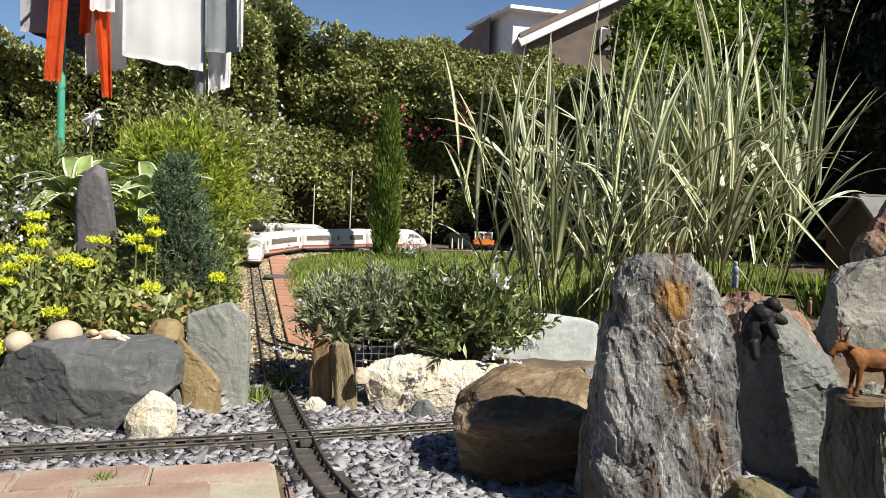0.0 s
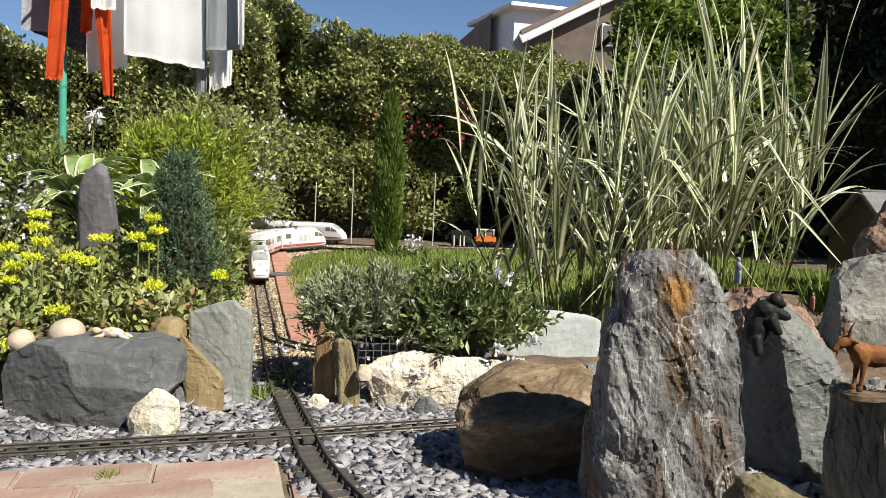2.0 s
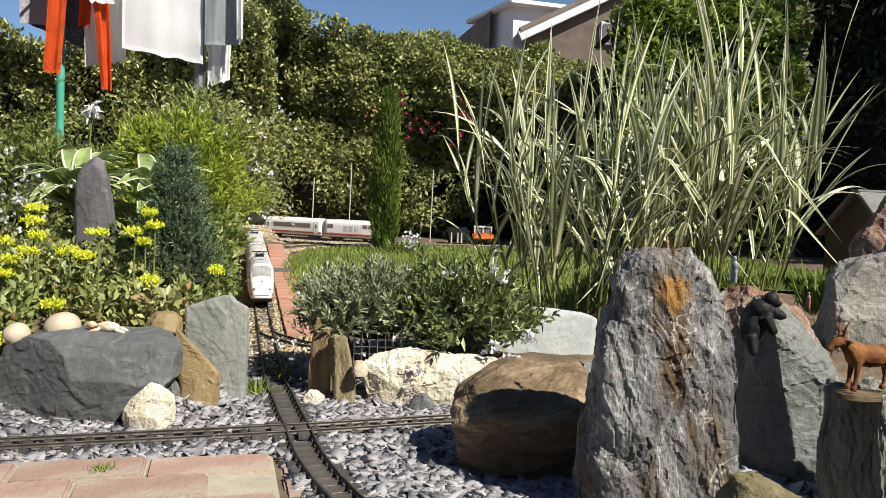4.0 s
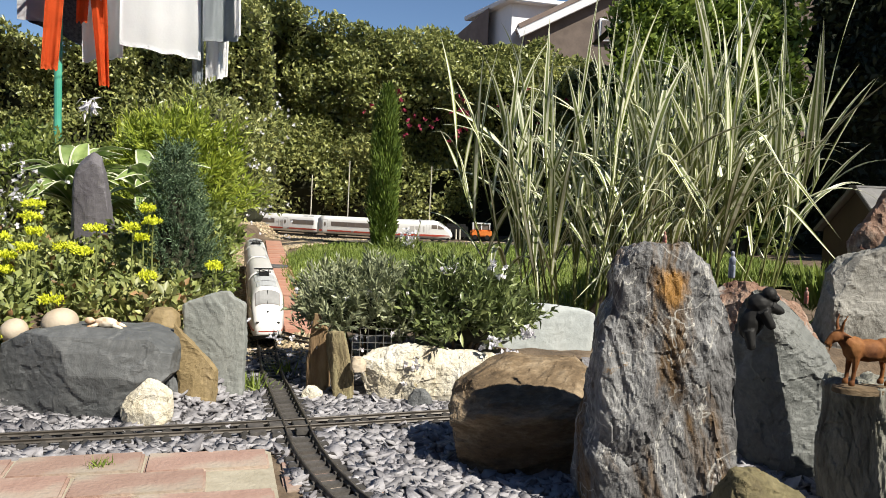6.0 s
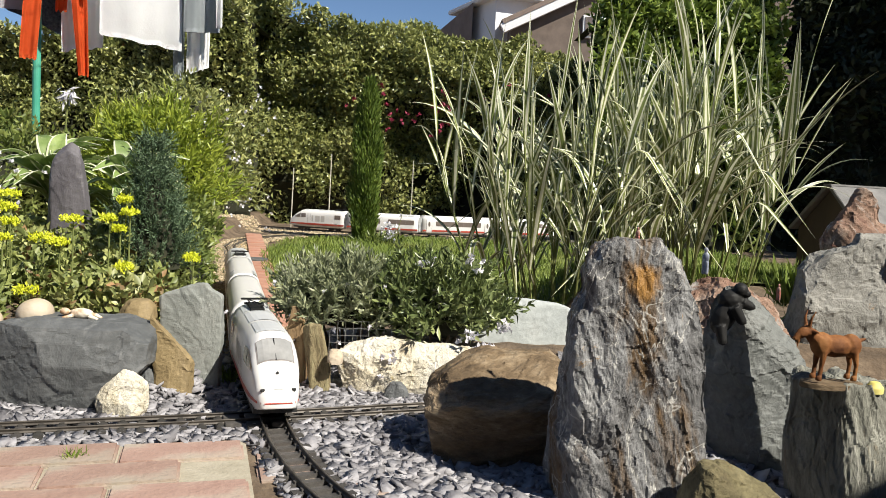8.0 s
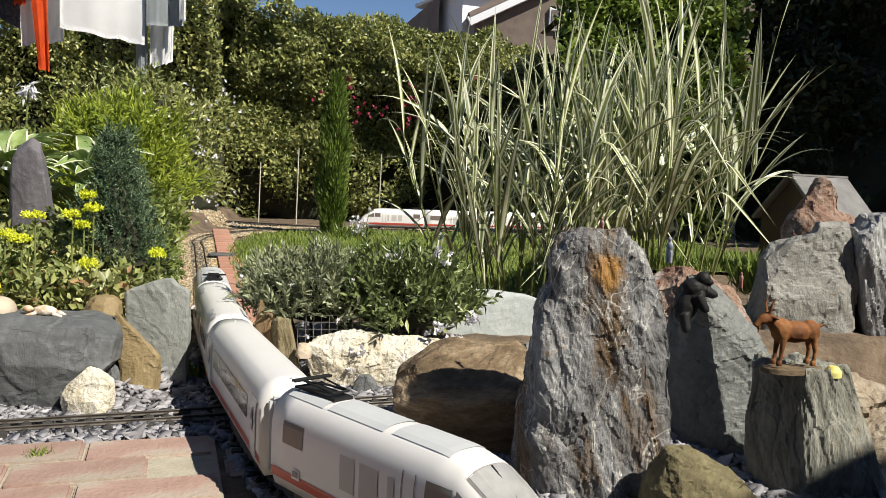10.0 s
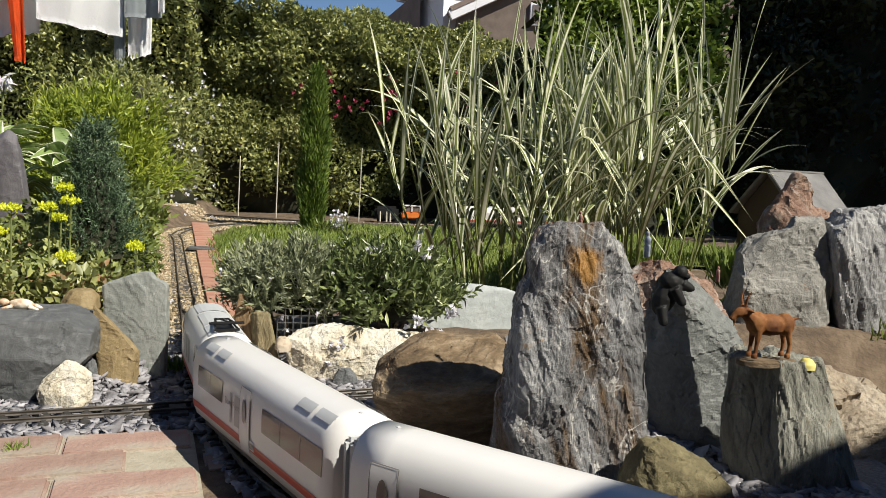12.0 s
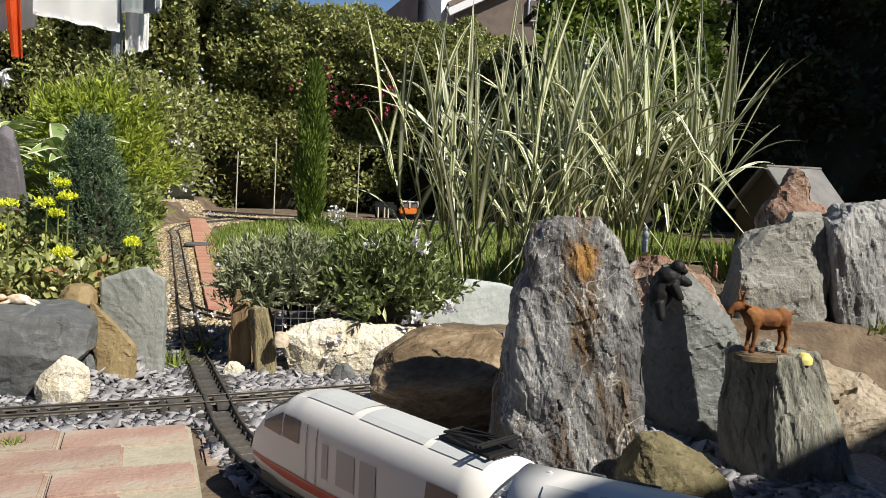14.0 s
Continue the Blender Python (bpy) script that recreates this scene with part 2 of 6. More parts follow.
def stone_mat(name, cols, scale=9.0, rough=0.7, stains=(), vein=None, patch=None, squash=(1, 1, 1), contrast=0.2, bump=0.8, speck=0.35):
    """Stone: mottled base, fine speckle, stains with ragged edges, pale veins, and rough fine relief."""
    m = bpy.data.materials.new(name)
    m.use_nodes = True
    n, ln = m.node_tree.nodes, m.node_tree.links
    b = n["Principled BSDF"]
    b.inputs["Roughness"].default_value = rough
    b.inputs["Specular IOR Level"].default_value = 0.35
    tc = n.new("ShaderNodeTexCoord")
    mp = n.new("ShaderNodeMapping")
    mp.inputs["Scale"].default_value = squash
    ln.new(tc.outputs["Object"], mp.inputs["Vector"])

    def tex(sc, det=8.0, rg=0.65, dist=0.0):
        t = n.new("ShaderNodeTexNoise")
        t.inputs["Scale"].default_value, t.inputs["Detail"].default_value = sc, det
        t.inputs["Roughness"].default_value, t.inputs["Distortion"].default_value = rg, dist
        ln.new(mp.outputs[0], t.inputs["Vector"])
        return t.outputs["Fac"]

    def span(v, lo, hi, a=0.0, z=1.0):
        r = n.new("ShaderNodeMapRange")
        for k, x in zip(("From Min", "From Max", "To Min", "To Max"), (lo, hi, a, z)):
            r.inputs[k].default_value = x
        ln.new(v, r.inputs["Value"])
        return r.outputs[0]

    def over(fac, a, c):
        x = n.new("ShaderNodeMix")
        x.data_type = "RGBA"
        ln.new(fac, x.inputs["Factor"])
        ln.new(a, x.inputs["A"])
        x.inputs["B"].default_value = (*c, 1)
        return x.outputs["Result"]
    base = tex(scale, 9, 0.68, 0.6)
    ramp = n.new("ShaderNodeValToRGB")
    el = ramp.color_ramp.elements
    while len(el) < len(cols):
        el.new(0.5)
    for i, c in enumerate(cols):
        el[i].position = 0.5 + (i / (len(cols) - 1) - 0.5) * 2 * contrast
        el[i].color = (*c, 1)
    ln.new(base, ramp.inputs["Fac"])
    out = ramp.outputs["Color"]
    for c, sc, lo, hi in stains:
        out = over(span(tex(sc, 7, 0.7, 1.2), lo, hi), out, c)
    if vein:
        c, sc, wide = vein
        d = n.new("ShaderNodeMath")
        d.operation = "SUBTRACT"
        ln.new(tex(sc, 4, 0.6, 0.8), d.inputs[0])
        d.inputs[1].default_value = 0.5
        e = n.new("ShaderNodeMath")
        e.operation = "ABSOLUTE"
        ln.new(d.outputs[0], e.inputs[0])
        out = over(span(e.outputs[0], wide, wide * 0.3, 0.0, 0.75), out, c)
    if patch:
        c, at, rad = patch
        vd = n.new("ShaderNodeVectorMath")
        vd.operation = "DISTANCE"
        vd.inputs[1].default_value = at
        ln.new(tc.outputs["Object"], vd.inputs[0])
        sm = n.new("ShaderNodeMath")
        sm.operation = "MULTIPLY_ADD"
        ln.new(tex(26, 6), sm.inputs[0])
        sm.inputs[1].default_value = rad * 2.2
        ln.new(vd.outputs["Value"], sm.inputs[2])
        out = over(span(sm.outputs[0], rad * 2.2, rad * 1.6), out, c)
    hv = n.new("ShaderNodeHueSaturation")
    ln.new(span(tex(scale * 11, 6, 0.7), 0.25, 0.75, 1 - speck, 1 + speck), hv.inputs["Value"])
    ln.new(out, hv.inputs["Color"])
    ln.new(hv.outputs["Color"], b.inputs["Base Color"])
    b1, b2 = n.new("ShaderNodeBump"), n.new("ShaderNodeBump")
    b1.inputs["Strength"].default_value, b1.inputs["Distance"].default_value = bump, 0.008
    ln.new(tex(scale * 3.2, 9, 0.62, 0.5), b1.inputs["Height"])
    b2.inputs["Strength"].default_value, b2.inputs["Distance"].default_value = bump * 0.6, 0.0025
    ln.new(tex(scale * 16, 5, 0.6), b2.inputs["Height"])
    ln.new(b1.outputs[0], b2.inputs["Normal"])
    ln.new(b2.outputs[0], b.inputs["Normal"])
    return m


def catmull(P, per=24):
    P = np.array(P, float)
    P = np.vstack([2 * P[0] - P[1], P, 2 * P[-1] - P[-2]])
    out = []
    u = np.linspace(0, 1, per, endpoint=False)[:, None]
    for k in range(1, len(P) - 2):
        a, b, c, d = P[k - 1:k + 3]
        out.append(0.5 * (2 * b + (c - a) * u + (2 * a - 5 * b + 4 * c - d) * u ** 2 + (3 * b - a - 3 * c + d) * u ** 3))
    return np.vstack(out + [P[-2][None]])


def rise(y):
    """Height of the track bed: level near by, a little higher at the far end of the garden."""
    f = np.clip((np.asarray(y, float) - 3.3) / 2.6, 0, 1)
    return 0.04 * f * f * (3 - 2 * f)


class Line:
    """A track's middle line, by arc length."""

    def __init__(self, pts, per=24):
        p = catmull(pts, per)
        self.p = np.column_stack([p, rise(p[:, 1])])
        self.s = np.concatenate([[0], np.cumsum(np.linalg.norm(np.diff(self.p, axis=0), axis=1))])

    def at(self, s):
        return np.array([np.interp(s, self.s, self.p[:, k]) for k in range(3)])

    def near(self, x, y):
        return self.s[np.argmin((self.p[:, 0] - x) ** 2 + (self.p[:, 1] - y) ** 2)]

    def dist(self, x, y):
        d = (self.p[None, :, 0] - np.asarray(x)[:, None]) ** 2 + (self.p[None, :, 1] - np.asarray(y)[:, None]) ** 2
        k = d.argmin(1)
        return np.sqrt(d[np.arange(len(k)), k])


MAIN = Line([(2.4, 6.9), (1.5, 6.55), (0.5, 6.33), (-0.2, 6.2), (-0.62, 6.0), (-0.93, 5.7), (-1.1, 5.3), (-1.1, 4.9), (-1.02, 4.6), (-0.72, 3.36),
             (-0.415, 2.1), (-0.336, 1.82), (-0.27, 1.606), (-0.205, 1.40), (-0.115, 1.2), (0.02, 1.0), (0.2, 0.80), (0.42, 0.64), (0.7, 0.52), (1.1, 0.45), (1.8, 0.5), (2.6, 0.8)])
BACK = Line([(-3.4, 7.6), (-2.2, 7.1), (-1.26, 6.62), (-0.63, 6.36), (-0.1, 6.24), (0.5, 6.33), (1.5, 6.55), (2.4, 6.9), (3.6, 7.6)])
CROSS = Line([(-2.6, 0.82), (-1.5, 1.18), (-0.743, 1.42), (-0.29, 1.562), (0.03, 1.675), (0.6, 1.86), (1.2, 2.0)])
BRANCH = Line([(-0.60, 2.87), (-0.535, 2.60), (-0.46, 2.49), (-0.36, 2.40), (-0.2, 2.33), (0.1, 2.28)])


# ---- materials ----
M_soil = mat("soil", [(0.05, 0.035, 0.022), (0.12, 0.085, 0.055), (0.2, 0.15, 0.1)], 14, 0.95, bump=0.6, bscale=90, bdist=0.01)
M_grassbed = mat("turf", [(0.05, 0.075, 0.015), (0.09, 0.12, 0.03), (0.14, 0.15, 0.05)], 9, 0.95, bump=0.5)
M_blade = mat("grass_blade", [(0.12, 0.18, 0.03), (0.2, 0.265, 0.05), (0.3, 0.33, 0.1)], 3, 0.6, bump=0, island=0.3, trans=0.25)
M_slatechip = mat("slate_chips", [(0.19, 0.183, 0.198), (0.27, 0.263, 0.278), (0.36, 0.352, 0.365)], 22, 0.75, bump=0.5, bscale=140, island=0.36, spec=0.3)
M_gravel = mat("gravel", [(0.2, 0.15, 0.09), (0.36, 0.29, 0.18), (0.52, 0.46, 0.35)], 20, 0.85, bump=0.2, island=0.5, spec=0.3)
M_ochre = mat("ochre_sand", [(0.5, 0.27, 0.06), (0.62, 0.38, 0.1), (0.66, 0.45, 0.18)], 30, 0.9, bump=0.4, bscale=200)
M_paver = mat("paver", [(0.27, 0.165, 0.13), (0.34, 0.23, 0.185), (0.4, 0.3, 0.245)], 7, 0.88, bump=0.45, bscale=120, obrand=0.1, stain=((0.36, 0.31, 0.25), 10, 0.48, 0.66), bdist=0.006)
M_mortar = mat("mortar", [(0.3, 0.27, 0.2), (0.42, 0.38, 0.3)], 30, 0.95, bump=0.5, bscale=150)
M_curb = mat("kerb_brick", [(0.34, 0.165, 0.115), (0.41, 0.215, 0.15), (0.45, 0.27, 0.195)], 12, 0.88, bump=0.3, bscale=160, obrand=0.05)
M_rail = mat("rail", [(0.035, 0.03, 0.025), (0.07, 0.06, 0.05), (0.12, 0.105, 0.09)], 20, 0.5, metal=0.3, bump=0.1)
M_sleeper = mat("sleeper", [(0.03, 0.028, 0.026), (0.06, 0.055, 0.05), (0.11, 0.1, 0.09)], 30, 0.7, bump=0.3, bscale=200, obrand=0.2)
M_white = mat("train_white", [(0.68, 0.67, 0.65), (0.74, 0.73, 0.715)], 5, 0.28, bump=0.02)
M_red = mat("train_red", [(0.44, 0.065, 0.045), (0.5, 0.085, 0.055)], 8, 0.35, bump=0)
M_twin = mat("train_window", [(0.12, 0.1, 0.088), (0.2, 0.165, 0.145)], 6, 0.12, bump=0)
# pale grey: the bright reflections in the glass are put into its colour
M_glass = mat("windscreen", [(0.22, 0.22, 0.215), (0.42, 0.42, 0.41)], 14, 0.08, bump=0)
M_tgrey = mat("train_grey", [(0.45, 0.465, 0.47), (0.52, 0.535, 0.54)], 10, 0.5, bump=0.05)
M_tdark = mat("train_dark", [(0.015, 0.015, 0.016), (0.04, 0.04, 0.04)], 10, 0.5, bump=0.1)
M_letter = mat("letter_grey", [(0.22, 0.2, 0.19), (0.28, 0.26, 0.25)], 10, 0.5, bump=0)
M_slate = stone_mat("slate", [(0.075, 0.08, 0.082), (0.11, 0.115, 0.117), (0.16, 0.165, 0.165)], 7, 0.6, stains=(((0.2, 0.17, 0.12), 6, 0.66, 0.74),), bump=0.5, speck=0.2)
M_slatepale = stone_mat("pale_slate", [(0.19, 0.205, 0.19), (0.25, 0.262, 0.243), (0.33, 0.338, 0.312)], 7, 0.65, stains=(((0.3, 0.2, 0.1), 5, 0.64, 0.7),), bump=0.45, speck=0.18)
M_slatedark = stone_mat("plum_slate", [(0.085, 0.078, 0.088), (0.115, 0.108, 0.118), (0.15, 0.142, 0.152)], 6, 0.6, bump=0.4, speck=0.15)
M_brownst = stone_mat("brown_stone", [(0.055, 0.038, 0.023), (0.15, 0.105, 0.06), (0.38, 0.3, 0.2)], 9, 0.8, stains=(((0.24, 0.21, 0.16), 7, 0.58, 0.64), ((0.28, 0.15, 0.06), 6, 0.6, 0.68)), squash=(0.7, 0.8, 2.0), bump=0.9)
M_whitest = stone_mat("white_stone", [(0.44, 0.37, 0.24), (0.6, 0.56, 0.46), (0.72, 0.7, 0.65)], 11, 0.8, stains=(((0.5, 0.38, 0.15), 12, 0.57, 0.66),), bump=0.9, speck=0.22)
M_cream = mat("cream_stone", [(0.36, 0.28, 0.19), (0.48, 0.4, 0.3), (0.56, 0.49, 0.39)], 12, 0.75, bump=0.3, bscale=80)
M_bigst = stone_mat("streaked_stone", [(0.05, 0.048, 0.048), (0.12, 0.119, 0.12), (0.2, 0.202, 0.205), (0.36, 0.36, 0.35)], 9, 0.5, stains=(((0.11, 0.07, 0.036), 3.4, 0.48, 0.56), ((0.27, 0.155, 0.05), 9, 0.61, 0.66)), vein=((0.42, 0.41, 0.38), 8, 0.01), patch=((0.27, 0.14, 0.035), (0.004, 0.0, 0.375), 0.03), squash=(1.25, 1.25, 0.8), contrast=0.2, bump=1.0, speck=0.45)
M_rust = stone_mat("rusty_stone", [(0.13, 0.06, 0.04), (0.24, 0.15, 0.105), (0.4, 0.33, 0.27)], 9, 0.7, stains=(((0.3, 0.28, 0.26), 6, 0.52, 0.58), ((0.12, 0.05, 0.035), 8, 0.58, 0.64)), bump=0.9)
M_moss = stone_mat("mossy_stone", [(0.075, 0.06, 0.033), (0.145, 0.125, 0.065), (0.23, 0.2, 0.115)], 10, 0.85, stains=(((0.2, 0.12, 0.05), 8, 0.56, 0.64),), bump=0.9)
M_green = mat("leaf_mid", [(0.10, 0.14, 0.03), (0.165, 0.21, 0.05), (0.26, 0.285, 0.1)], 3, 0.38, bump=0, island=0.45, trans=0.3)
M_hedge = mat("leaf_hedge", [(0.16, 0.185, 0.055), (0.27, 0.295, 0.1), (0.4, 0.415, 0.17)], 2.0, 0.32, bump=0, island=0.5, trans=0.26)
# near-black leaves: the right-hand hedge's deep shade is put into their colour
M_shadeleaf = mat("leaf_deep_shade", [(0.012, 0.02, 0.007), (0.03, 0.04, 0.012)], 2.0, 0.6, bump=0, island=0.4, trans=0.1)
# near-black: the shade deep between leaves, put in as colour
M_core = mat("shade_backing", [(0.012, 0.015, 0.006), (0.03, 0.03, 0.014)], 6, 0.95, bump=0.3)
M_bright = mat("leaf_bright", [(0.2, 0.26, 0.03), (0.3, 0.37, 0.05), (0.42, 0.45, 0.1)], 4, 0.4, bump=0, island=0.4, trans=0.36)
M_silver = mat("leaf_silver", [(0.19, 0.22, 0.12), (0.29, 0.32, 0.19), (0.42, 0.44, 0.3)], 6, 0.4, bump=0, island=0.45, trans=0.25)
M_blue = mat("leaf_blue", [(0.055, 0.1, 0.05), (0.1, 0.16, 0.085), (0.17, 0.235, 0.135)], 9, 0.6, bump=0, island=0.5, trans=0.18)
M_cypress = mat("leaf_cypress", [(0.07, 0.115, 0.014), (0.115, 0.175, 0.027), (0.17, 0.23, 0.045)], 6, 0.55, bump=0, island=0.4, trans=0.25)
M_yellow = mat("petal_yellow", [(0.66, 0.7, 0.03), (0.8, 0.84, 0.07)], 20, 0.6, bump=0, island=0.12, trans=0.3)
M_petal = mat("petal_white", [(0.72, 0.7, 0.76), (0.85, 0.84, 0.87)], 20, 0.6, bump=0, trans=0.3)
M_pink = mat("petal_red", [(0.25, 0.02, 0.05), (0.4, 0.05, 0.11)], 20, 0.6, bump=0, trans=0.3)
M_stem = mat("stem", [(0.12, 0.15, 0.04), (0.2, 0.22, 0.07)], 10, 0.7, bump=0.1)
M_bark = mat("bark", [(0.08, 0.055, 0.035), (0.16, 0.12, 0.08)], 14, 0.9, bump=0.6, squash=(1, 1, 0.3))
M_log = mat("log_wood", [(0.1, 0.06, 0.03), (0.24, 0.16, 0.08), (0.38, 0.3, 0.17)], 16, 0.85, bump=0.7, bscale=60, squash=(2, 2, 0.35))
M_reedg = mat("reed_green", [(0.11, 0.145, 0.035), (0.18, 0.22, 0.065), (0.27, 0.3, 0.11)], 5, 0.38, bump=0.1, bscale=120, obrand=0.3, trans=0.2)
M_reedw = mat("reed_cream", [(0.58, 0.59, 0.4), (0.73, 0.73, 0.56), (0.83, 0.83, 0.7)], 6, 0.36, bump=0.1, bscale=120, obrand=0.15, trans=0.22)
M_cloth = mat("cloth_white", [(0.86, 0.86, 0.87), (0.91, 0.91, 0.91)], 6, 0.9, bump=0.2, bscale=80, trans=0.12)
M_clothg = mat("cloth_grey", [(0.36, 0.40, 0.42), (0.45, 0.48, 0.5)], 6, 0.9, bump=0.2, bscale=80, trans=0.2)
M_orange = mat("cloth_orange", [(0.72, 0.1, 0.015), (0.85, 0.15, 0.03)], 8, 0.85, bump=0.2, bscale=80, trans=0.25)
M_check = mat("cloth_dark_check", [(0.04, 0.04, 0.05), (0.2, 0.2, 0.22)], 60, 0.9, bump=0.2, trans=0.1)
M_pole = mat("pole_green", [(0.05, 0.3, 0.2), (0.09, 0.4, 0.28)], 8, 0.45, bump=0.05)
M_goat = mat("goat_paint", [(0.07, 0.025, 0.012), (0.19, 0.075, 0.024), (0.34, 0.16, 0.055)], 26, 0.75, bump=0.2, spec=0.25)
M_black = mat("black", [(0.008, 0.008, 0.008), (0.018, 0.018, 0.018)], 10, 0.6, bump=0.1, spec=0.25)
M_felt = mat("roof_felt", [(0.12, 0.12, 0.12), (0.18, 0.178, 0.175), (0.23, 0.225, 0.22)], 12, 0.95, bump=0.3, bscale=200, spec=0.2)
M_timber = mat("timber", [(0.05, 0.04, 0.03), (0.09, 0.07, 0.052)], 10, 0.9, bump=0.3, squash=(1, 1, 0.3))
M_render = mat("white_render", [(0.7, 0.71, 0.73), (0.78, 0.78, 0.8)], 3, 0.8, bump=0.1)
M_brickfar = mat("far_brick", [(0.11, 0.085, 0.07), (0.18, 0.14, 0.115)], 4, 0.9, bump=0.2)
M_tile = mat("roof_tile", [(0.16, 0.12, 0.1), (0.24, 0.19, 0.16)], 3, 0.9, bump=0.2)
M_pot = mat("chimney_pot", [(0.5, 0.16, 0.07), (0.58, 0.22, 0.1)], 6, 0.8, bump=0.1)
M_wire = mat("wire", [(0.3, 0.3, 0.3), (0.42, 0.42, 0.42)], 20, 0.4, metal=0.8, bump=0)
M_cane = mat("cane", [(0.45, 0.42, 0.34), (0.6, 0.57, 0.48)], 20, 0.7, bump=0.1)


M_paleblue = stone_mat("pale_blue_slate", [(0.33, 0.36, 0.36), (0.41, 0.44, 0.435), (0.49, 0.51, 0.5)], 6, 0.7, bump=0.35, speck=0.12)


# ---- ground ----
def ground_z(x, y):
    """Ground height: level round the tracks, banked up behind the rockeries."""
    x, y = np.asarray(x, float), np.asarray(y, float)

    def ramp(v, a, b):
        f = np.clip((v - a) / (b - a), 0, 1)
        return f * f * (3 - 2 * f)
    z = rise(y) - 0.02
    tx = np.interp(y, [1.2, 1.6, 2.1, 3.36, 4.6, 5.4], [-0.1, -0.27, -0.415, -0.72, -1.02, -1.15])
    left = ramp(tx - x, 0.1, 0.24) * ramp(y, 1.60, 1.78) * (0.13 + 0.1 * ramp(y, 1.8, 2.3)) * (1 - 0.6 * ramp(y, 4.2, 5.6))
    mid = ramp(x - tx, 0.16, 0.3) * ramp(y, 1.84, 2.0) * 0.07 * (1 - ramp(y, 2.3, 3.0)) * ramp(y - x * 0.2, 1.84, 1.95)
    right = ramp(x, 0.42, 0.6) * ramp(y, 1.42, 1.75) * 0.17 * (1 - ramp(y, 3.0, 4.0))
    return z + np.maximum(left, np.maximum(mid, right))


def build_ground():
    xs = np.concatenate([np.array([-400, -120, -40, -15, -8, -5]), np.linspace(-3.6, 3.6, 181), np.array([5, 8, 15, 40, 120, 400])])
    ys = np.concatenate([np.array([-400, -100, -30, -10, -4]), np.linspace(-2, 8, 251), np.array([12, 20, 40, 120, 400])])
    X, Y = np.meshgrid(xs, ys)
    Z = ground_z(X, Y) + 0.0
    near = (np.abs(X) < 4) & (Y > -2) & (Y < 8)
    Z = Z + np.where(near, RNG.normal(size=Z.shape) * 0.002, 0)
    nx, ny = len(xs), len(ys)
    j, i = np.meshgrid(np.arange(ny - 1), np.arange(nx - 1), indexing="ij")
    f = np.stack([j * nx + i, j * nx + i + 1, (j + 1) * nx + i + 1, (j + 1) * nx + i], -1).reshape(-1, 4)
    g = mesh_np("ground", np.stack([X, Y, Z], -1), f, M_soil, smooth=True)
    tagged(g, "dark brown garden soil under gravel, lawn and beds", "ground", kind="structure")


build_ground()


def lawn_inside(x, y):
    tx = np.interp(y, [2.6, 3.36, 4.6, 5.4, 5.8], [-0.40, -0.585, -0.87, -0.85, -0.5])
    return (x > tx) & (y > 2.75) & (y < 5.95 + 0.1 * np.sin(x * 2)) & (x < 2.2 + 0.1 * np.sin(y * 3))


def build_lawn():
    xs, ys = np.linspace(-1.1, 2.5, 90), np.linspace(2.7, 6.1, 90)
    X, Y = np.meshgrid(xs, ys)
    Z = ground_z(X, Y) + 0.012
    keep = lawn_inside(X, Y)
    idx = lambda j, i: j * 90 + i
    f = [(idx(j, i), idx(j, i + 1), idx(j + 1, i + 1), idx(j + 1, i)) for j in range(89) for i in range(89)
         if keep[j, i] and keep[j + 1, i + 1] and keep[j, i + 1] and keep[j + 1, i]]
    lawn = mesh_np("lawn", np.stack([X, Y, Z], -1), f, M_grassbed, smooth=True)
    tagged(lawn, "short green garden lawn edged with brick", "lawn", kind="structure")
    n = 70000
    x, y = RNG.uniform(-1.1, 2.4, n), RNG.uniform(2.7, 6.05, n)
    k = lawn_inside(x, y)
    x, y = x[k], y[k]
    P = np.stack([x, y, ground_z(x, y) + 0.008], 1)
    D = RNG.normal(size=P.shape) * 0.38
    D[:, 2] = 1
    g = leaf_cloud("lawn_grass", P, D, RNG.uniform(0.02, 0.048, len(P)), 0.13, M_blade)
    tagged(g, "dense short green grass blades of the lawn", "grass", kind="stuff")


build_lawn()


def chips(name, x, y, size, flat, material, label, dz=0.0, category="gravel"):
    """Loose flat shards, each a small uneven six-sided slab."""
    n = len(x)
    z = ground_z(x, y) + dz
    a0 = RNG.uniform(0, 6.28, n)
    k = 5
    ang = a0[:, None] + np.linspace(0, 2 * np.pi, k, endpoint=False) + RNG.uniform(-0.5, 0.5, (n, k))
    s = (size[0] + (size[1] - size[0]) * RNG.uniform(0, 1, n) ** 1.6)[:, None]
    r = s * RNG.uniform(0.5, 1.15, (n, k))
    asp = RNG.uniform(0.45, 1, n)[:, None]
    lx, ly = r * np.cos(ang), r * np.sin(ang) * asp
    tl = RNG.normal(size=(n, 2)) * 0.3
    top = np.stack([lx, ly, lx * tl[:, :1] + ly * tl[:, 1:] + flat * s], -1)
    bot = np.stack([lx * 0.9, ly * 0.9, lx * tl[:, :1] + ly * tl[:, 1:] - flat * s], -1)
    v = np.concatenate([top, bot], 1)
    t = RNG.uniform(0, 6.28, n)
    c, sn = np.cos(t)[:, None], np.sin(t)[:, None]
    vx, vy = v[..., 0] * c - v[..., 1] * sn, v[..., 0] * sn + v[..., 1] * c
    V = np.stack([vx + x[:, None], vy + y[:, None], v[..., 2] + z[:, None]], -1).reshape(-1, 3)
    b = np.arange(n)[:, None] * 2 * k
    tris = [b + [0, i, i + 1] for i in range(1, k - 1)]
    for i in range(k):
        j = (i + 1) % k
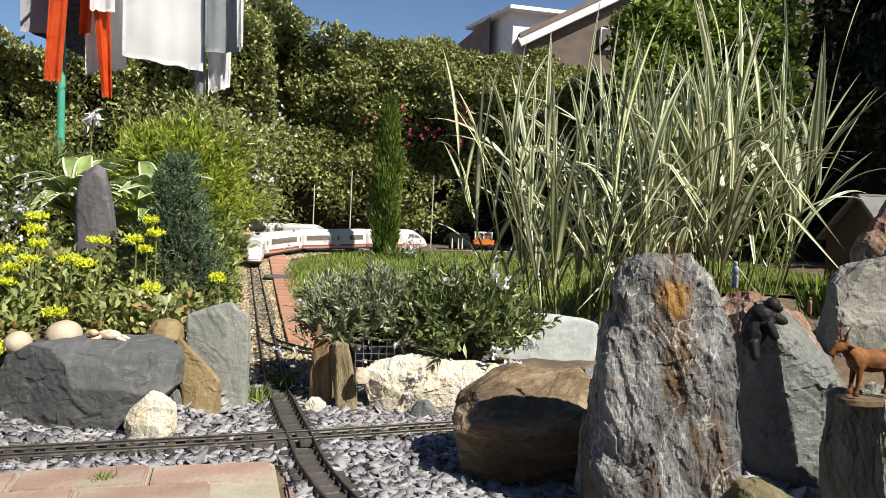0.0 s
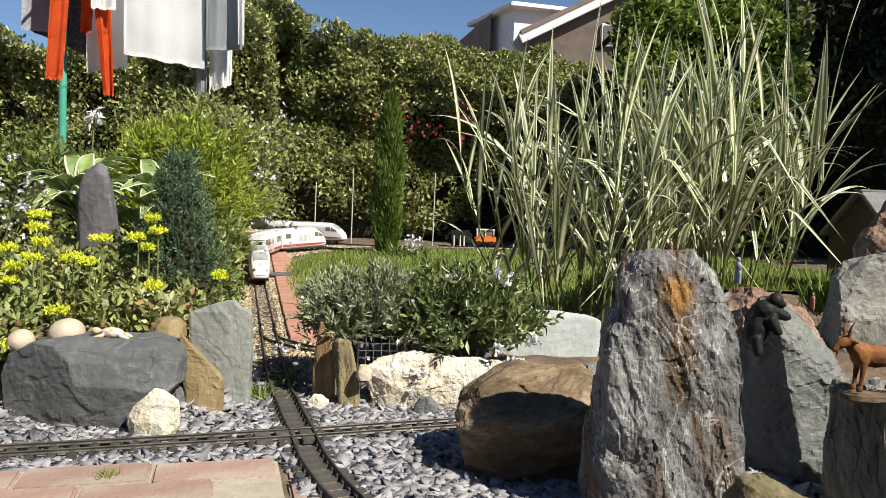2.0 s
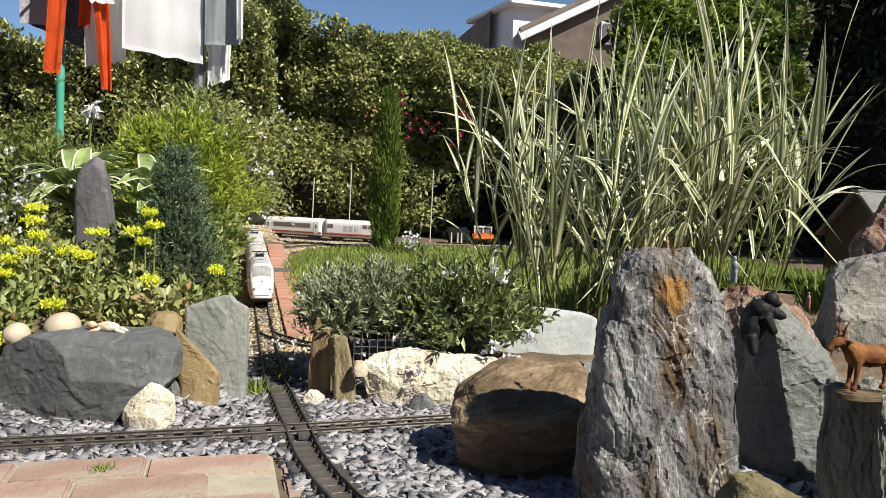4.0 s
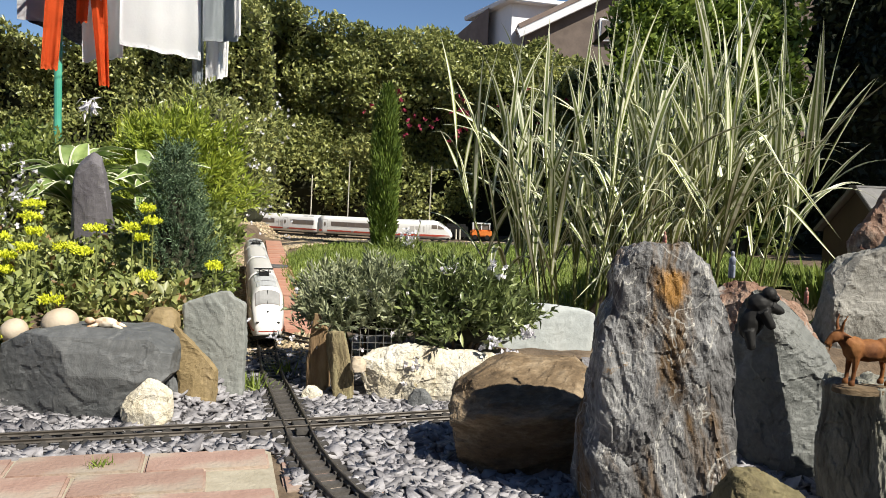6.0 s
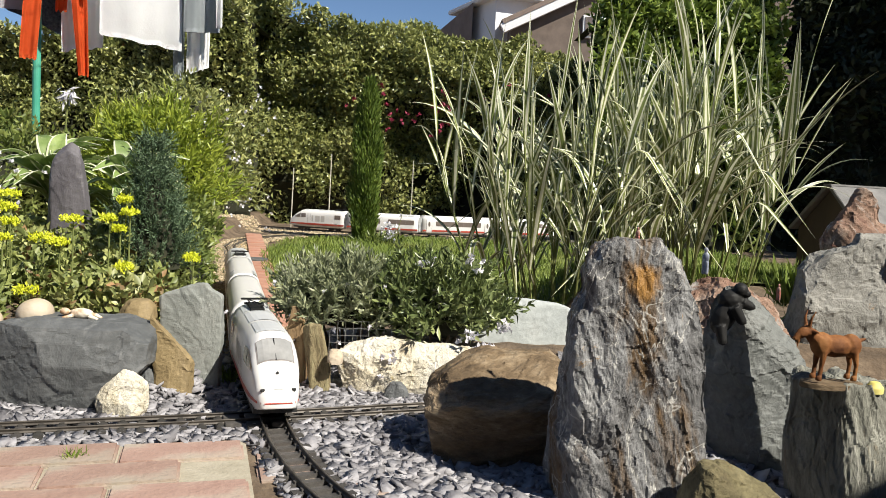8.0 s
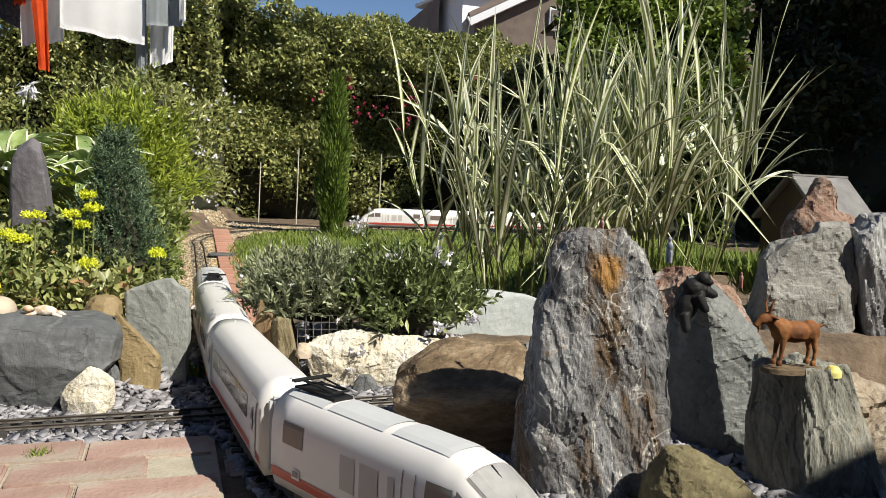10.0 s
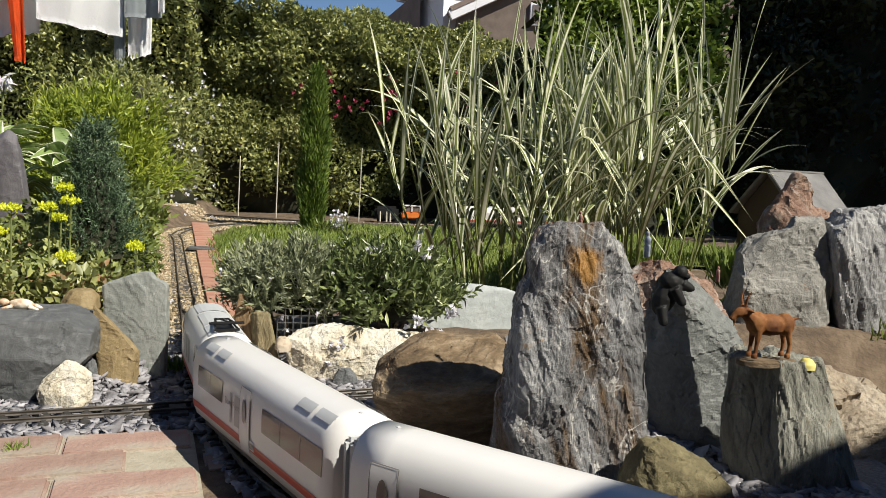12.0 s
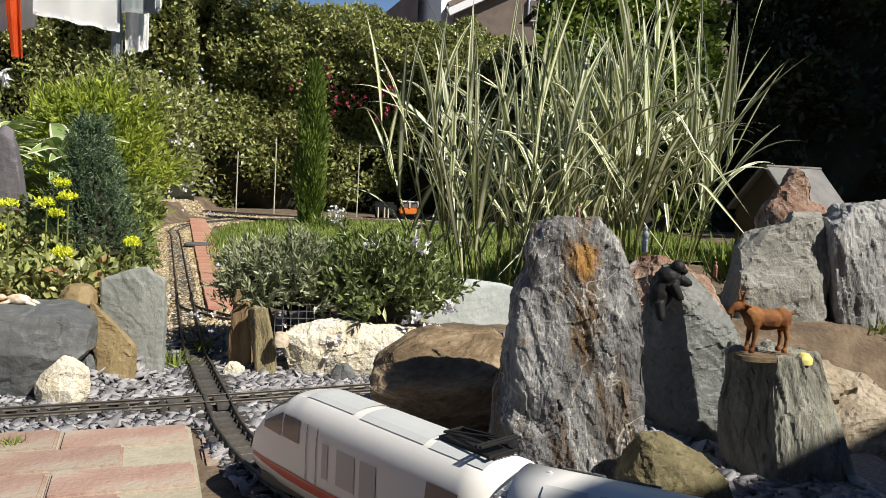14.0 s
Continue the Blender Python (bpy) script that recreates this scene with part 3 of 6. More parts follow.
        tris += [b + [i, k + i, k + j], b + [i, k + j, j]]
    ob = mesh_np(name, V, np.concatenate(tris, 0), material)
    return tagged(ob, label, category, kind="stuff")


def in_patio(x, y):
    u = (x + 0.282) * 0.968 + (y - 1.447) * 0.252
    v = -(x + 0.282) * 0.252 + (y - 1.447) * 0.968
    return (v < 0.004) & (MAIN.dist(x, y) > 0.05) & (u < 0.5) & (x < np.interp(y, [0.6, 1.0, 1.2, 1.45], [0.3, 0.02, -0.12, -0.235]))


def build_chips():
    n = 34000
    x, y = RNG.uniform(-1.3, 0.8, n), RNG.uniform(0.7, 2.3, n)
    tx = np.interp(y, [0.8, 1.2, 1.6, 2.1], [0.2, -0.1, -0.27, -0.415])
    keep = ~in_patio(x, y) & (ground_z(x, y) < 0.03) & (MAIN.dist(x, y) > 0.032) & (CROSS.dist(x, y) > 0.03)
    x, y = x[keep], y[keep]
    chips("slate_chippings", x, y, (0.006, 0.024), 0.16, M_slatechip, "loose blue-grey slate chippings round the tracks", 0.006)
    n = 2600
    x, y = RNG.uniform(-0.95, -0.1, n), RNG.uniform(1.45, 2.3, n)
    keep = (MAIN.dist(x, y) < 0.034) | (CROSS.dist(x, y) < 0.03)
    chips("ballast", x[keep], y[keep], (0.003, 0.008), 0.4, M_slatechip, "fine grey ballast between the sleepers", -0.003)
    n = 15000
    y = RNG.uniform(2.12, 6.3, n)
    tx = np.interp(y, [1.6, 2.1, 3.36, 4.6, 5.3, 6.3], [-0.27, -0.415, -0.72, -1.02, -1.1, -0.7])
    x = tx + RNG.uniform(-0.13, 0.15, n)
    keep = (ground_z(x, y) < 0.09)
    chips("pea_gravel", x[keep], y[keep], (0.004, 0.009), 0.5, M_gravel, "pale yellow pea gravel along the straight track", 0.009)
    n = 7000
    x = RNG.uniform(-1.9, 1.2, n)
    y = np.interp(x, [-1.9, -1.2, -0.6, 0, 1.2], [6.8, 6.4, 6.2, 6.2, 6.5]) + RNG.uniform(-0.25, 0.3, n)
    chips("back_gravel", x, y, (0.006, 0.014), 0.5, M_gravel, "yellowish gravel bed under the far tracks", 0.0)


build_chips()


def build_grit():
    xs, ys = np.linspace(-1.4, 0.9, 93), np.linspace(0.6, 2.35, 59)
    X, Y = np.meshgrid(xs, ys)
    g = ground_z(X, Y)
    ok = (~in_patio(X.ravel(), Y.ravel())).reshape(X.shape) & (g < 0.05)
    f = [(j * 93 + i, j * 93 + i + 1, (j + 1) * 93 + i + 1, (j + 1) * 93 + i) for j in range(58) for i in range(92) if ok[j:j + 2, i:i + 2].all()]
    ob = mesh_np("slate_grit", np.stack([X, Y, g + 0.004], -1), f, M_grit, smooth=True)
    tagged(ob, "fine dark slate grit below the chippings", "gravel", kind="structure")


M_grit = mat("slate_grit", [(0.1, 0.095, 0.1), (0.17, 0.165, 0.172), (0.25, 0.245, 0.25)], 120, 0.8, bump=0.9, bscale=160, bdist=0.006)
build_grit()


# ---- tracks ----
def sweep(line, off, prof, s0, s1, step=0.03):
    s = np.arange(s0, s1 + step / 2, step)
    p = np.array([line.at(v) for v in s])
    t = np.array([line.at(v + 0.01) - line.at(v - 0.01) for v in s])
    t /= np.linalg.norm(t, axis=1, keepdims=True)
    nrm = np.stack([-t[:, 1], t[:, 0], np.zeros(len(t))], 1)
    nrm /= np.linalg.norm(nrm, axis=1, keepdims=True)
    v = [p + nrm * (off + a) + np.array([0, 0, b]) for a, b in prof]
    V = np.stack(v, 1)
    k = len(prof)
    m = len(s)
    f = [(i * k + j, i * k + (j + 1) % k, (i + 1) * k + (j + 1) % k, (i + 1) * k + j) for i in range(m - 1) for j in range(k)]
    return V.reshape(-1, 3), f


RAIL = [(-0.0035, -0.008), (-0.0035, -0.0065), (-0.001, -0.006), (-0.001, -0.003), (-0.0016, -0.0025), (-0.0016, 0.0),
        (0.0016, 0.0), (0.0016, -0.0025), (0.001, -0.003), (0.001, -0.006), (0.0035, -0.0065), (0.0035, -0.008)]


def sleeper_mesh():
    bm = bmesh.new()
    box(bm, (0, 0, -0.013), (0.017, 0.088, 0.010), bevel=0.0012)
    for sy in (-1, 1):
        for o in (-1, 1):
            box(bm, (0, sy * 0.0225 + o * 0.0052, -0.0065), (0.008, 0.003, 0.004))
    me = bpy.data.meshes.new("sleeper")
    bm.to_mesh(me)
    bm.free()
    me.materials.append(M_sleeper)
    return me


SLEEPER = sleeper_mesh()


def track(name, line, label, s0, s1, near=None, skip=()):
    tr = thing(name, (0, 0, 0), label, "railway track", "garden railway tracks")
    for sd in (-1, 1):
        V, f = sweep(line, sd * 0.0225, RAIL, s0, s1)
        mesh_np("rail", V, f, M_rail, tr)
    n = int((s1 - s0) / 0.0335)
    far = []
    for i in range(n):
        s = s0 + (i + 0.5) * 0.0335
        if any(a < s < b for a, b in skip):
            continue
        p, q = line.at(s), line.at(s + 0.01)
        m = Matrix.Translation(p) @ (Vector(q) - Vector(p)).to_track_quat("X", "Z").to_matrix().to_4x4()
        if near and near[0] < s < near[1]:
            ob = new("sleeper", SLEEPER)
            ob.parent = tr
            ob.matrix_basis = m @ pose(0, 0, 0, 0, 0, RNG.normal() * 1.5)
        else:
            far.append(m)
    if far:
        bm = bmesh.new()
        for m in far:
            box(bm, m.translation + Vector((0, 0, -0.012)), (0.017, 0.088, 0.010), m.to_3x3().to_4x4())
        ob = part("sleepers", bm, M_sleeper, tr)
        tagged(ob, kind="stuff")
    return tr


XING = MAIN.near(-0.29, 1.562)
track("railway_track", MAIN, "curving garden railway track with dark sleepers and weathered rails", 0.2, MAIN.s[-1] - 0.2,
      (MAIN.near(-0.6, 2.87), MAIN.near(0.45, 0.63)), [(XING - 0.055, XING + 0.055)])
CX = CROSS.near(-0.29, 1.562)
track("railway_track", CROSS, "straight garden railway track crossing the main line", 0.1, CROSS.s[-1] - 0.1, (CX - 1.2, CX + 0.5), [(CX - 0.055, CX + 0.055)])
track("railway_track", BACK, "far railway track along the hedge on gravel", 0.1, BACK.s[-1] - 0.1)
track("railway_track", BRANCH, "branch track curving off behind the shrub", 0.05, BRANCH.s[-1] - 0.05, (0.05, 0.7), [(0, 0.33)])


def crossing():
    th = thing("track_crossing", (-0.29, 1.562, 0), "flat dark plastic crossing piece joining the two tracks", "track crossing", rot=(0, 0, 18))
    bm = bmesh.new()
    box(bm, (0, 0, -0.006), (0.036, 0.036, 0.008), bevel=0.001)
    part("centre_plate", bm, M_sleeper, th)
    for sx in (-1, 1):
        bm = bmesh.new()
        box(bm, (sx * 0.042, 0, -0.009), (0.03, 0.088, 0.010), bevel=0.001)
        part("side_plate", bm, M_sleeper, th)
        bm = bmesh.new()
        box(bm, (0, sx * 0.042, -0.009), (0.036, 0.03, 0.010), bevel=0.001)
        part("end_plate", bm, M_sleeper, th)


crossing()


# ---- trains ----
M_mark = mat("marking_grey", [(0.44, 0.42, 0.4), (0.5, 0.48, 0.46)], 10, 0.5, bump=0)
CAR_W, CAR_TOP, CAR_LOW = 0.0495, 0.152, 0.022
COACH_L, POWER_L, GAP = 0.54, 0.47, 0.014


def nose(x, length, power):
    """Roof height and width factor of a car at x."""
    if not power:
        return CAR_TOP, 1.0
    d = length / 2 - x
    return (float(np.interp(d, [0, 0.006, 0.02, 0.045, 0.075, 0.105, 0.14], [0.052, 0.068, 0.086, 0.108, 0.129, 0.145, CAR_TOP])),
            float(np.interp(d, [0, 0.006, 0.02, 0.05, 0.1, 0.16], [0.52, 0.67, 0.78, 0.87, 0.95, 1.0])))


def half_width(x, z, length, power):
    zt, wf = nose(x, length, power)
    w = CAR_W * wf
    if z < 0.046:
        w *= 0.86 + 0.14 * max(0.0, (z - CAR_LOW) / (0.046 - CAR_LOW)) ** 0.6
    zb = min(0.092, zt - 0.03) if zt > 0.085 else zt * 0.55
    if z > zb:
        w *= max(0.0, 1 - ((z - zb) / (zt - zb)) ** 2.7) ** (1 / 2.7)
    return w


def car_body(length, power):
    xs = np.concatenate([np.linspace(-length / 2, length / 2 - 0.15, 10), np.linspace(length / 2 - 0.14, length / 2, 22)]) if power else np.linspace(-length / 2, length / 2, 12)
    bm = bmesh.new()
    rings = []
    for x in xs:
        zt, _ = nose(x, length, power)
        low = CAR_LOW + (0.012 * max(0, 1 - (length / 2 - x) / 0.05) if power else 0)
        zs = low + (zt - low) * (np.linspace(0, 1, 15) ** 0.8)
        zs = np.concatenate([zs[:-1], zt - (zt - zs[-2]) * np.array([0.6, 0.3, 0.12, 0.03])])
        half = [(half_width(x, z, length, power), z) for z in zs] + [(0.0, zt)]
        ring = [bm.verts.new((x, -w, z)) for w, z in half] + [bm.verts.new((x, w, z)) for w, z in reversed(half[:-1])]
        rings.append(ring)
    for a, b in zip(rings, rings[1:]):
        for i in range(len(a)):
            j = (i + 1) % len(a)
            bm.faces.new((a[i], b[i], b[j], a[j]))
    bm.faces.new(rings[0])
    bm.faces.new(list(reversed(rings[-1])))
    bmesh.ops.recalc_face_normals(bm, faces=bm.faces)
    return bm


def skin(x0, x1, z0, z1, side, length, power, off=0.0008, slope=None, nx=14, nz=5):
    """A thin panel that lies on a car's side between x0 and x1."""
    bm = bmesh.new()
    g = []
    for i in range(nx + 1):
        x = x0 + (x1 - x0) * i / nx
        row = []
        for k in range(nz + 1):
            a, b = (z0, z1) if slope is None else slope(x)
            z = a + (b - a) * k / nz
            row.append(bm.verts.new((x, side * (half_width(x, z, length, power) + off), z)))
        g.append(row)
    for i in range(nx):
        for k in range(nz):
            bm.faces.new((g[i][k], g[i + 1][k], g[i + 1][k + 1], g[i][k + 1]))
    bmesh.ops.recalc_face_normals(bm, faces=bm.faces)
    return bm


def roof_panel(x0, x1, y0, y1, length, power, off=0.0012, n=8):
    bm = bmesh.new()
    g = []

    def zat(x, y):
        zt, wf = nose(x, length, power)
        lo, hi = 0.03, zt
        for _ in range(24):
            mid = (lo + hi) / 2
            if half_width(x, mid, length, power) > abs(y):
                lo = mid
            else:
                hi = mid
        return lo
    for i in range(n + 1):
        x = x0 + (x1 - x0) * i / n
        g.append([bm.verts.new((x, y0 + (y1 - y0) * k / 6, zat(x, y0 + (y1 - y0) * k / 6) + off)) for k in range(7)])
    for i in range(n):
        for k in range(6):
            bm.faces.new((g[i][k], g[i + 1][k], g[i + 1][k + 1], g[i][k + 1]))
    bmesh.ops.recalc_face_normals(bm, faces=bm.faces)
    return bm


def bogie(parent, x):
    bm = bmesh.new()
    box(bm, (x, 0, 0.016), (0.09, 0.066, 0.012), bevel=0.002)
    b = part("bogie", bm, M_tdark, parent)
    for dx in (-0.028, 0.028):
        for sy in (-1, 1):
            bm = bmesh.new()
            cyl(bm, (x + dx, sy * 0.0245, 0.0145), (x + dx, sy * 0.0185, 0.0145), 0.0145, n=16)
            part("wheel", bm, M_tdark, b)


def pantograph(parent, x):
    z = CAR_TOP + 0.004
    bm = bmesh.new()
    box(bm, (x, 0, z - 0.002), (0.085, 0.03, 0.004))
    base = part("pantograph", bm, M_black, parent, "black folded pantograph on the roof")

    def rod(name, a, b, r):
        part(name, cyl(bmesh.new(), a, b, r, n=6), M_black, base)
    for sy in (-1, 1):
        rod("lower_arm", (x - 0.04, sy * 0.02, z), (x + 0.035, sy * 0.012, z + 0.006), 0.0018)
        rod("upper_arm", (x + 0.035, sy * 0.012, z + 0.006), (x - 0.03, sy * 0.016, z + 0.01), 0.0015)
    for dx in (-0.03, -0.036):
        rod("contact_bar", (x + dx, -0.03, z + 0.011), (x + dx, 0.03, z + 0.011), 0.002)
    rod("axle", (x - 0.04, -0.022, z), (x - 0.04, 0.022, z), 0.0022)
    rod("axle", (x + 0.035, -0.014, z + 0.006), (x + 0.035, 0.014, z + 0.006), 0.0018)
    rod("brace", (x - 0.03, -0.016, z + 0.01), (x + 0.03, 0.012, z + 0.008), 0.0012)


def lettering(parent, x, z, side, length, power, widths, h, material):
    """Plain bars the size of large painted characters."""
    cx = x
    for w, gap in widths:
        part("marking", skin(min(cx, cx + w), max(cx, cx + w), z, z + h, side, length, power, 0.0009, nx=2), material, parent)
        cx += (w + gap)


def text_on(parent, body, x, z, side, size, length, material):
    cu = bpy.data.curves.new("words", "FONT")
    cu.body = body
    cu.size = size
    cu.align_x = "CENTER"
    tmp = bpy.data.objects.new("words", cu)
    me = bpy.data.meshes.new_from_object(tmp)
    bpy.data.objects.remove(tmp)
    me.materials.clear()
    me.materials.append(material)
    ob = new("words", me)
    ob.parent = parent
    y = side * (half_width(x, z, length, False) + 0.0014)
    ob.matrix_basis = pose(x, y, z, 90, 0, 0 if side < 0 else 180)


def power_car(label):
    L = POWER_L
    th = thing("power_car", (0, 0, 0), label, "train car", "white toy express trains")
    part("body", car_body(L, True), M_white, th, smooth=True)
    h = L / 2
    for sd in (-1, 1):
        part("stripe", skin(-h + 0.002, h - 0.004, 0, 0, sd, L, True, 0.0007,
                            lambda x: (float(np.interp(h - x, [0, 0.03, 0.12], [0.0425, 0.041, 0.036])), float(np.interp(h - x, [0, 0.03, 0.12], [0.0455, 0.047, 0.05]))), 30, 4), M_red, th, "red waist stripe")
        part("cab_window", skin(h - 0.105, h - 0.058, 0, 0, sd, L, True, 0.001,
                                lambda x: (0.091, float(np.interp(h - x, [0.055, 0.105], [0.098, 0.122]))), 8, 3), M_twin, th, "dark cab side window")
        part("cab_window", skin(h - 0.15, h - 0.11, 0.092, 0.121, sd, L, True, 0.001), M_twin, th, "dark cab side window")
        part("side_window", skin(-h + 0.03, -h + 0.078, 0.088, 0.118, sd, L, True, 0.001), M_twin, th, "dark equipment-room window")
        for dx in (0.168, 0.19):
            part("door_seam", skin(h - dx, h - dx + 0.0015, 0.04, 0.122, sd, L, True, 0.001, nx=1), M_letter, th)
        # plain bars in place of the operator's lettering
        lettering(th, 0.045 - 0.012, 0.064, sd, L, True, [(-0.012, -0.018), (-0.036, -0.01), (-0.03, 0)], 0.044, M_mark)
        bm = skin(-h + 0.055, -h + 0.073, 0.046, 0.06, sd, L, True, 0.0014, nx=3)
        bg = part("emblem", bm, M_white, th)
        part("emblem_mark", skin(-h + 0.058, -h + 0.070, 0.049, 0.057, sd, L, True, 0.0022, nx=3), M_letter, bg)
    part("windscreen_frame", roof_panel(h - 0.101, h - 0.049, -0.034, 0.034, L, True, 0.0006), M_letter, th, "dark windscreen surround")
    ws = roof_panel(h - 0.099, h - 0.051, -0.032, 0.032, L, True)
    w = part("windscreen", ws, M_glass, th, "windscreen with a wiper, reflections put into its pale grey")
    bm = bmesh.new()
    cyl(bm, (h - 0.05, 0, 0.112), (h - 0.098, 0, 0.143), 0.0012, n=6)
    part("wiper", bm, M_black, w)
    part("roof_panel", roof_panel(h - 0.235, h - 0.135, -0.028, 0.028, L, True), M_tgrey, th, "flat grey roof panel")
    part("roof_panel", roof_panel(-h + 0.105, h - 0.25, -0.03, 0.03, L, True), M_tgrey, th, "flat grey roof panel")
    part("roof_panel", roof_panel(-h + 0.012, -h + 0.095, -0.031, 0.031, L, True), M_tgrey, th, "flat grey roof panel")
    pantograph(th, -h + 0.055)
    for sy in (-1, 1):
        bm = bmesh.new()
        box(bm, (h - 0.011, sy * 0.026, 0.066), (0.006, 0.012, 0.005), pose(0, 0, 0, 0, 0, -sy * 25), bevel=0.001)
        part("headlight", bm, M_tdark, th)
    bm = bmesh.new()
    box(bm, (h - 0.008, 0, 0.068), (0.004, 0.016, 0.003))
    part("front_emblem", bm, M_tgrey, th)
    bm = bmesh.new()
    box(bm, (h + 0.0003, 0, 0.044), (0.0014, 0.05, 0.0022), bevel=0.0004)
    part("front_stripe", bm, M_red, th, "thin red stripe across the nose")
    bm = bmesh.new()
    ball(bm, (h - 0.026, 0, 0.094), (0.003, 0.003, 0.003), 1)
    part("front_lamp", bm, M_tdark, th)
    for x in (-0.14, 0.12):
        bogie(th, x)
    bm = bmesh.new()
    box(bm, (0, 0, 0.02), (0.38, 0.08, 0.012))
    part("underframe", bm, M_tdark, th)
    return th


def coach(label, restaurant):
    L = COACH_L
    h = L / 2
    th = thing("coach", (0, 0, 0), label, "train car", "white toy express trains")
    part("body", car_body(L, False), M_white, th, smooth=True)
    for sd in (-1, 1):
        part("stripe", skin(-h + 0.002, h - 0.002, 0.037, 0.049, sd, L, False, 0.0007, nx=4), M_red, th, "red waist stripe")
        if restaurant:
            spans = [(-h + 0.03, -h + 0.15), (h - 0.225, h - 0.03)]
            doors = [h - 0.29]
        else:
            spans = [(-h + 0.1, h - 0.1)]
            doors = [-h + 0.05, h - 0.05]
        for a, b in spans:
            w = part("window_band", skin(a, b, 0.078, 0.112, sd, L, False, 0.001, nx=8), M_twin, th, "brown-tinted window band")
            k = int((b - a) / 0.06)
            for i in range(1, k):
                x = a + (b - a) * i / k
                part("pillar", skin(x - 0.0007, x + 0.0007, 0.078, 0.112, sd, L, False, 0.0016, nx=1), M_letter, w)
        for x in doors:
            d = part("door", skin(x - 0.02, x + 0.02, 0.03, 0.124, sd, L, False, 0.0016, nx=3, nz=10), M_white, th, "white door with an oval window", smooth=True)
            bm = bmesh.new()
            ring = []
            for i in range(18):
                a = 2 * math.pi * i / 18
                zz = 0.091 + 0.018 * math.sin(a)
                ring.append(bm.verts.new((x + 0.0075 * math.cos(a), sd * (half_width(x, zz, L, False) + 0.003), zz)))
            bm.faces.new(ring)
            part("door_window", bm, M_twin, d)
            for e in (-0.02, 0.02):
                part("door_seam", skin(x + e - 0.0006, x + e + 0.0006, 0.03, 0.124, sd, L, False, 0.0022, nx=1, nz=8), M_letter, d)
            part("door_seam", skin(x - 0.02, x + 0.02, 0.1235, 0.1245, sd, L, False, 0.0022, nx=2, nz=1), M_letter, d)
        bg = part("emblem", skin(0.0, 0.018, 0.04, 0.054, sd, L, False, 0.0014, nx=2), M_white, th)
        part("emblem_mark", skin(0.003, 0.015, 0.043, 0.051, sd, L, False, 0.002, nx=2), M_letter, bg)
        if restaurant:
            x0 = -0.055 if sd < 0 else 0.055
            lettering(th, x0 - 0.03, 0.058, sd, L, False, [(0.008, 0.012), (0.026, 0.008), (0.022, 0)], 0.046, M_mark)
            text_on(th, "Bord Restaurant", x0, 0.083, sd, 0.015, L, M_letter)
    if restaurant:
        for x in (-h + 0.055, -h + 0.11, h - 0.11, h - 0.055):
            for sd in (-1, 1):
                part("roof_vent", roof_panel(x - 0.022, x + 0.022, sd * 0.028, sd * 0.039, L, False, 0.003, 3), M_tgrey, th, "grey roof vent")
    for x in (-h + 0.01, h - 0.01):
        bm = bmesh.new()
        ball(bm, (x * 0.93, 0.0, CAR_TOP), (0.004, 0.003, 0.002), 1)
        part("roof_knob", bm, M_tgrey, th)
    for x in (-0.18, 0.18):
        bogie(th, x)
    bm = bmesh.new()
    box(bm, (0, 0, 0.02), (0.46, 0.08, 0.012))
    part("underframe", bm, M_tdark, th)
    for x in (-h - GAP / 2, h + GAP / 2):
        bm = bmesh.new()
        box(bm, (x, 0, 0.082), (GAP * 1.3, 0.078, 0.11), bevel=0.006)
        part("gangway", bm, M_tgrey, th, "grey gangway bellows")
    return th


def build_train(where):
    front = power_car("white toy power car with red stripe, leading " + where)
    a = coach("white toy coach with brown windows, " + where, False)
    b = coach("white toy dining coach with roof vents, " + where, True)
    tail = power_car("white toy power car with red stripe, trailing " + where)
    return [front, a, b, tail]


TRAIN_1 = build_train("on the main line")
TRAIN_2 = build_train("on the far track")


def car_rows(line, nose_s, lengths, flip):
    """For each car its rows: both bogies stay on the line."""
    out = []
    back = 0.0
    for L, turn in zip(lengths, flip):
        mid = back + L / 2
        rows = []
        for t, s in nose_s:
            a, b = Vector(line.at(s - mid - 0.36 * L)), Vector(line.at(s - mid + 0.36 * L))
            d = (b - a) if not turn else (a - b)
            m = d.to_track_quat("X", "Z").to_matrix().to_4x4()
            rows.append((t, Matrix.Translation((a + b) / 2) @ m))
        out.append(rows)
        back += L + GAP
    return out


def motions():
    ts = [0.25 * k for k in range(57)]
    lens = [POWER_L, COACH_L, COACH_L, POWER_L]
    flip = [False, False, False, True]
    s3 = MAIN.near(-0.745, 3.44)
    first = [(t, s3 + float(np.interp(t, [0, 7.5, 11, 14], [-1.23, 1.845, 3.275, 4.43]))) for t in ts]
    for ob, rows in zip(TRAIN_1, car_rows(MAIN, first, lens, flip)):
        walk(ob, rows)
    key_t = [0, 1, 2, 2.5, 3, 3.2, 5.3, 5.7, 6.1, 6.5, 7, 7.5, 8, 10.5, 14]
    key_s = [-0.46, -0.41, -0.34, -0.29, -0.23, -0.205, 0.30, 0.415, 0.55, 0.72, 0.98, 1.23, 1.45, 2.47, 3.9]
    s0 = BACK.near(-0.43, 6.3)
    second = [(t, s0 + float(np.interp(t, key_t, key_s))) for t in ts]
    for ob, rows in zip(TRAIN_2, car_rows(BACK, second, lens, flip)):
        walk(ob, rows)


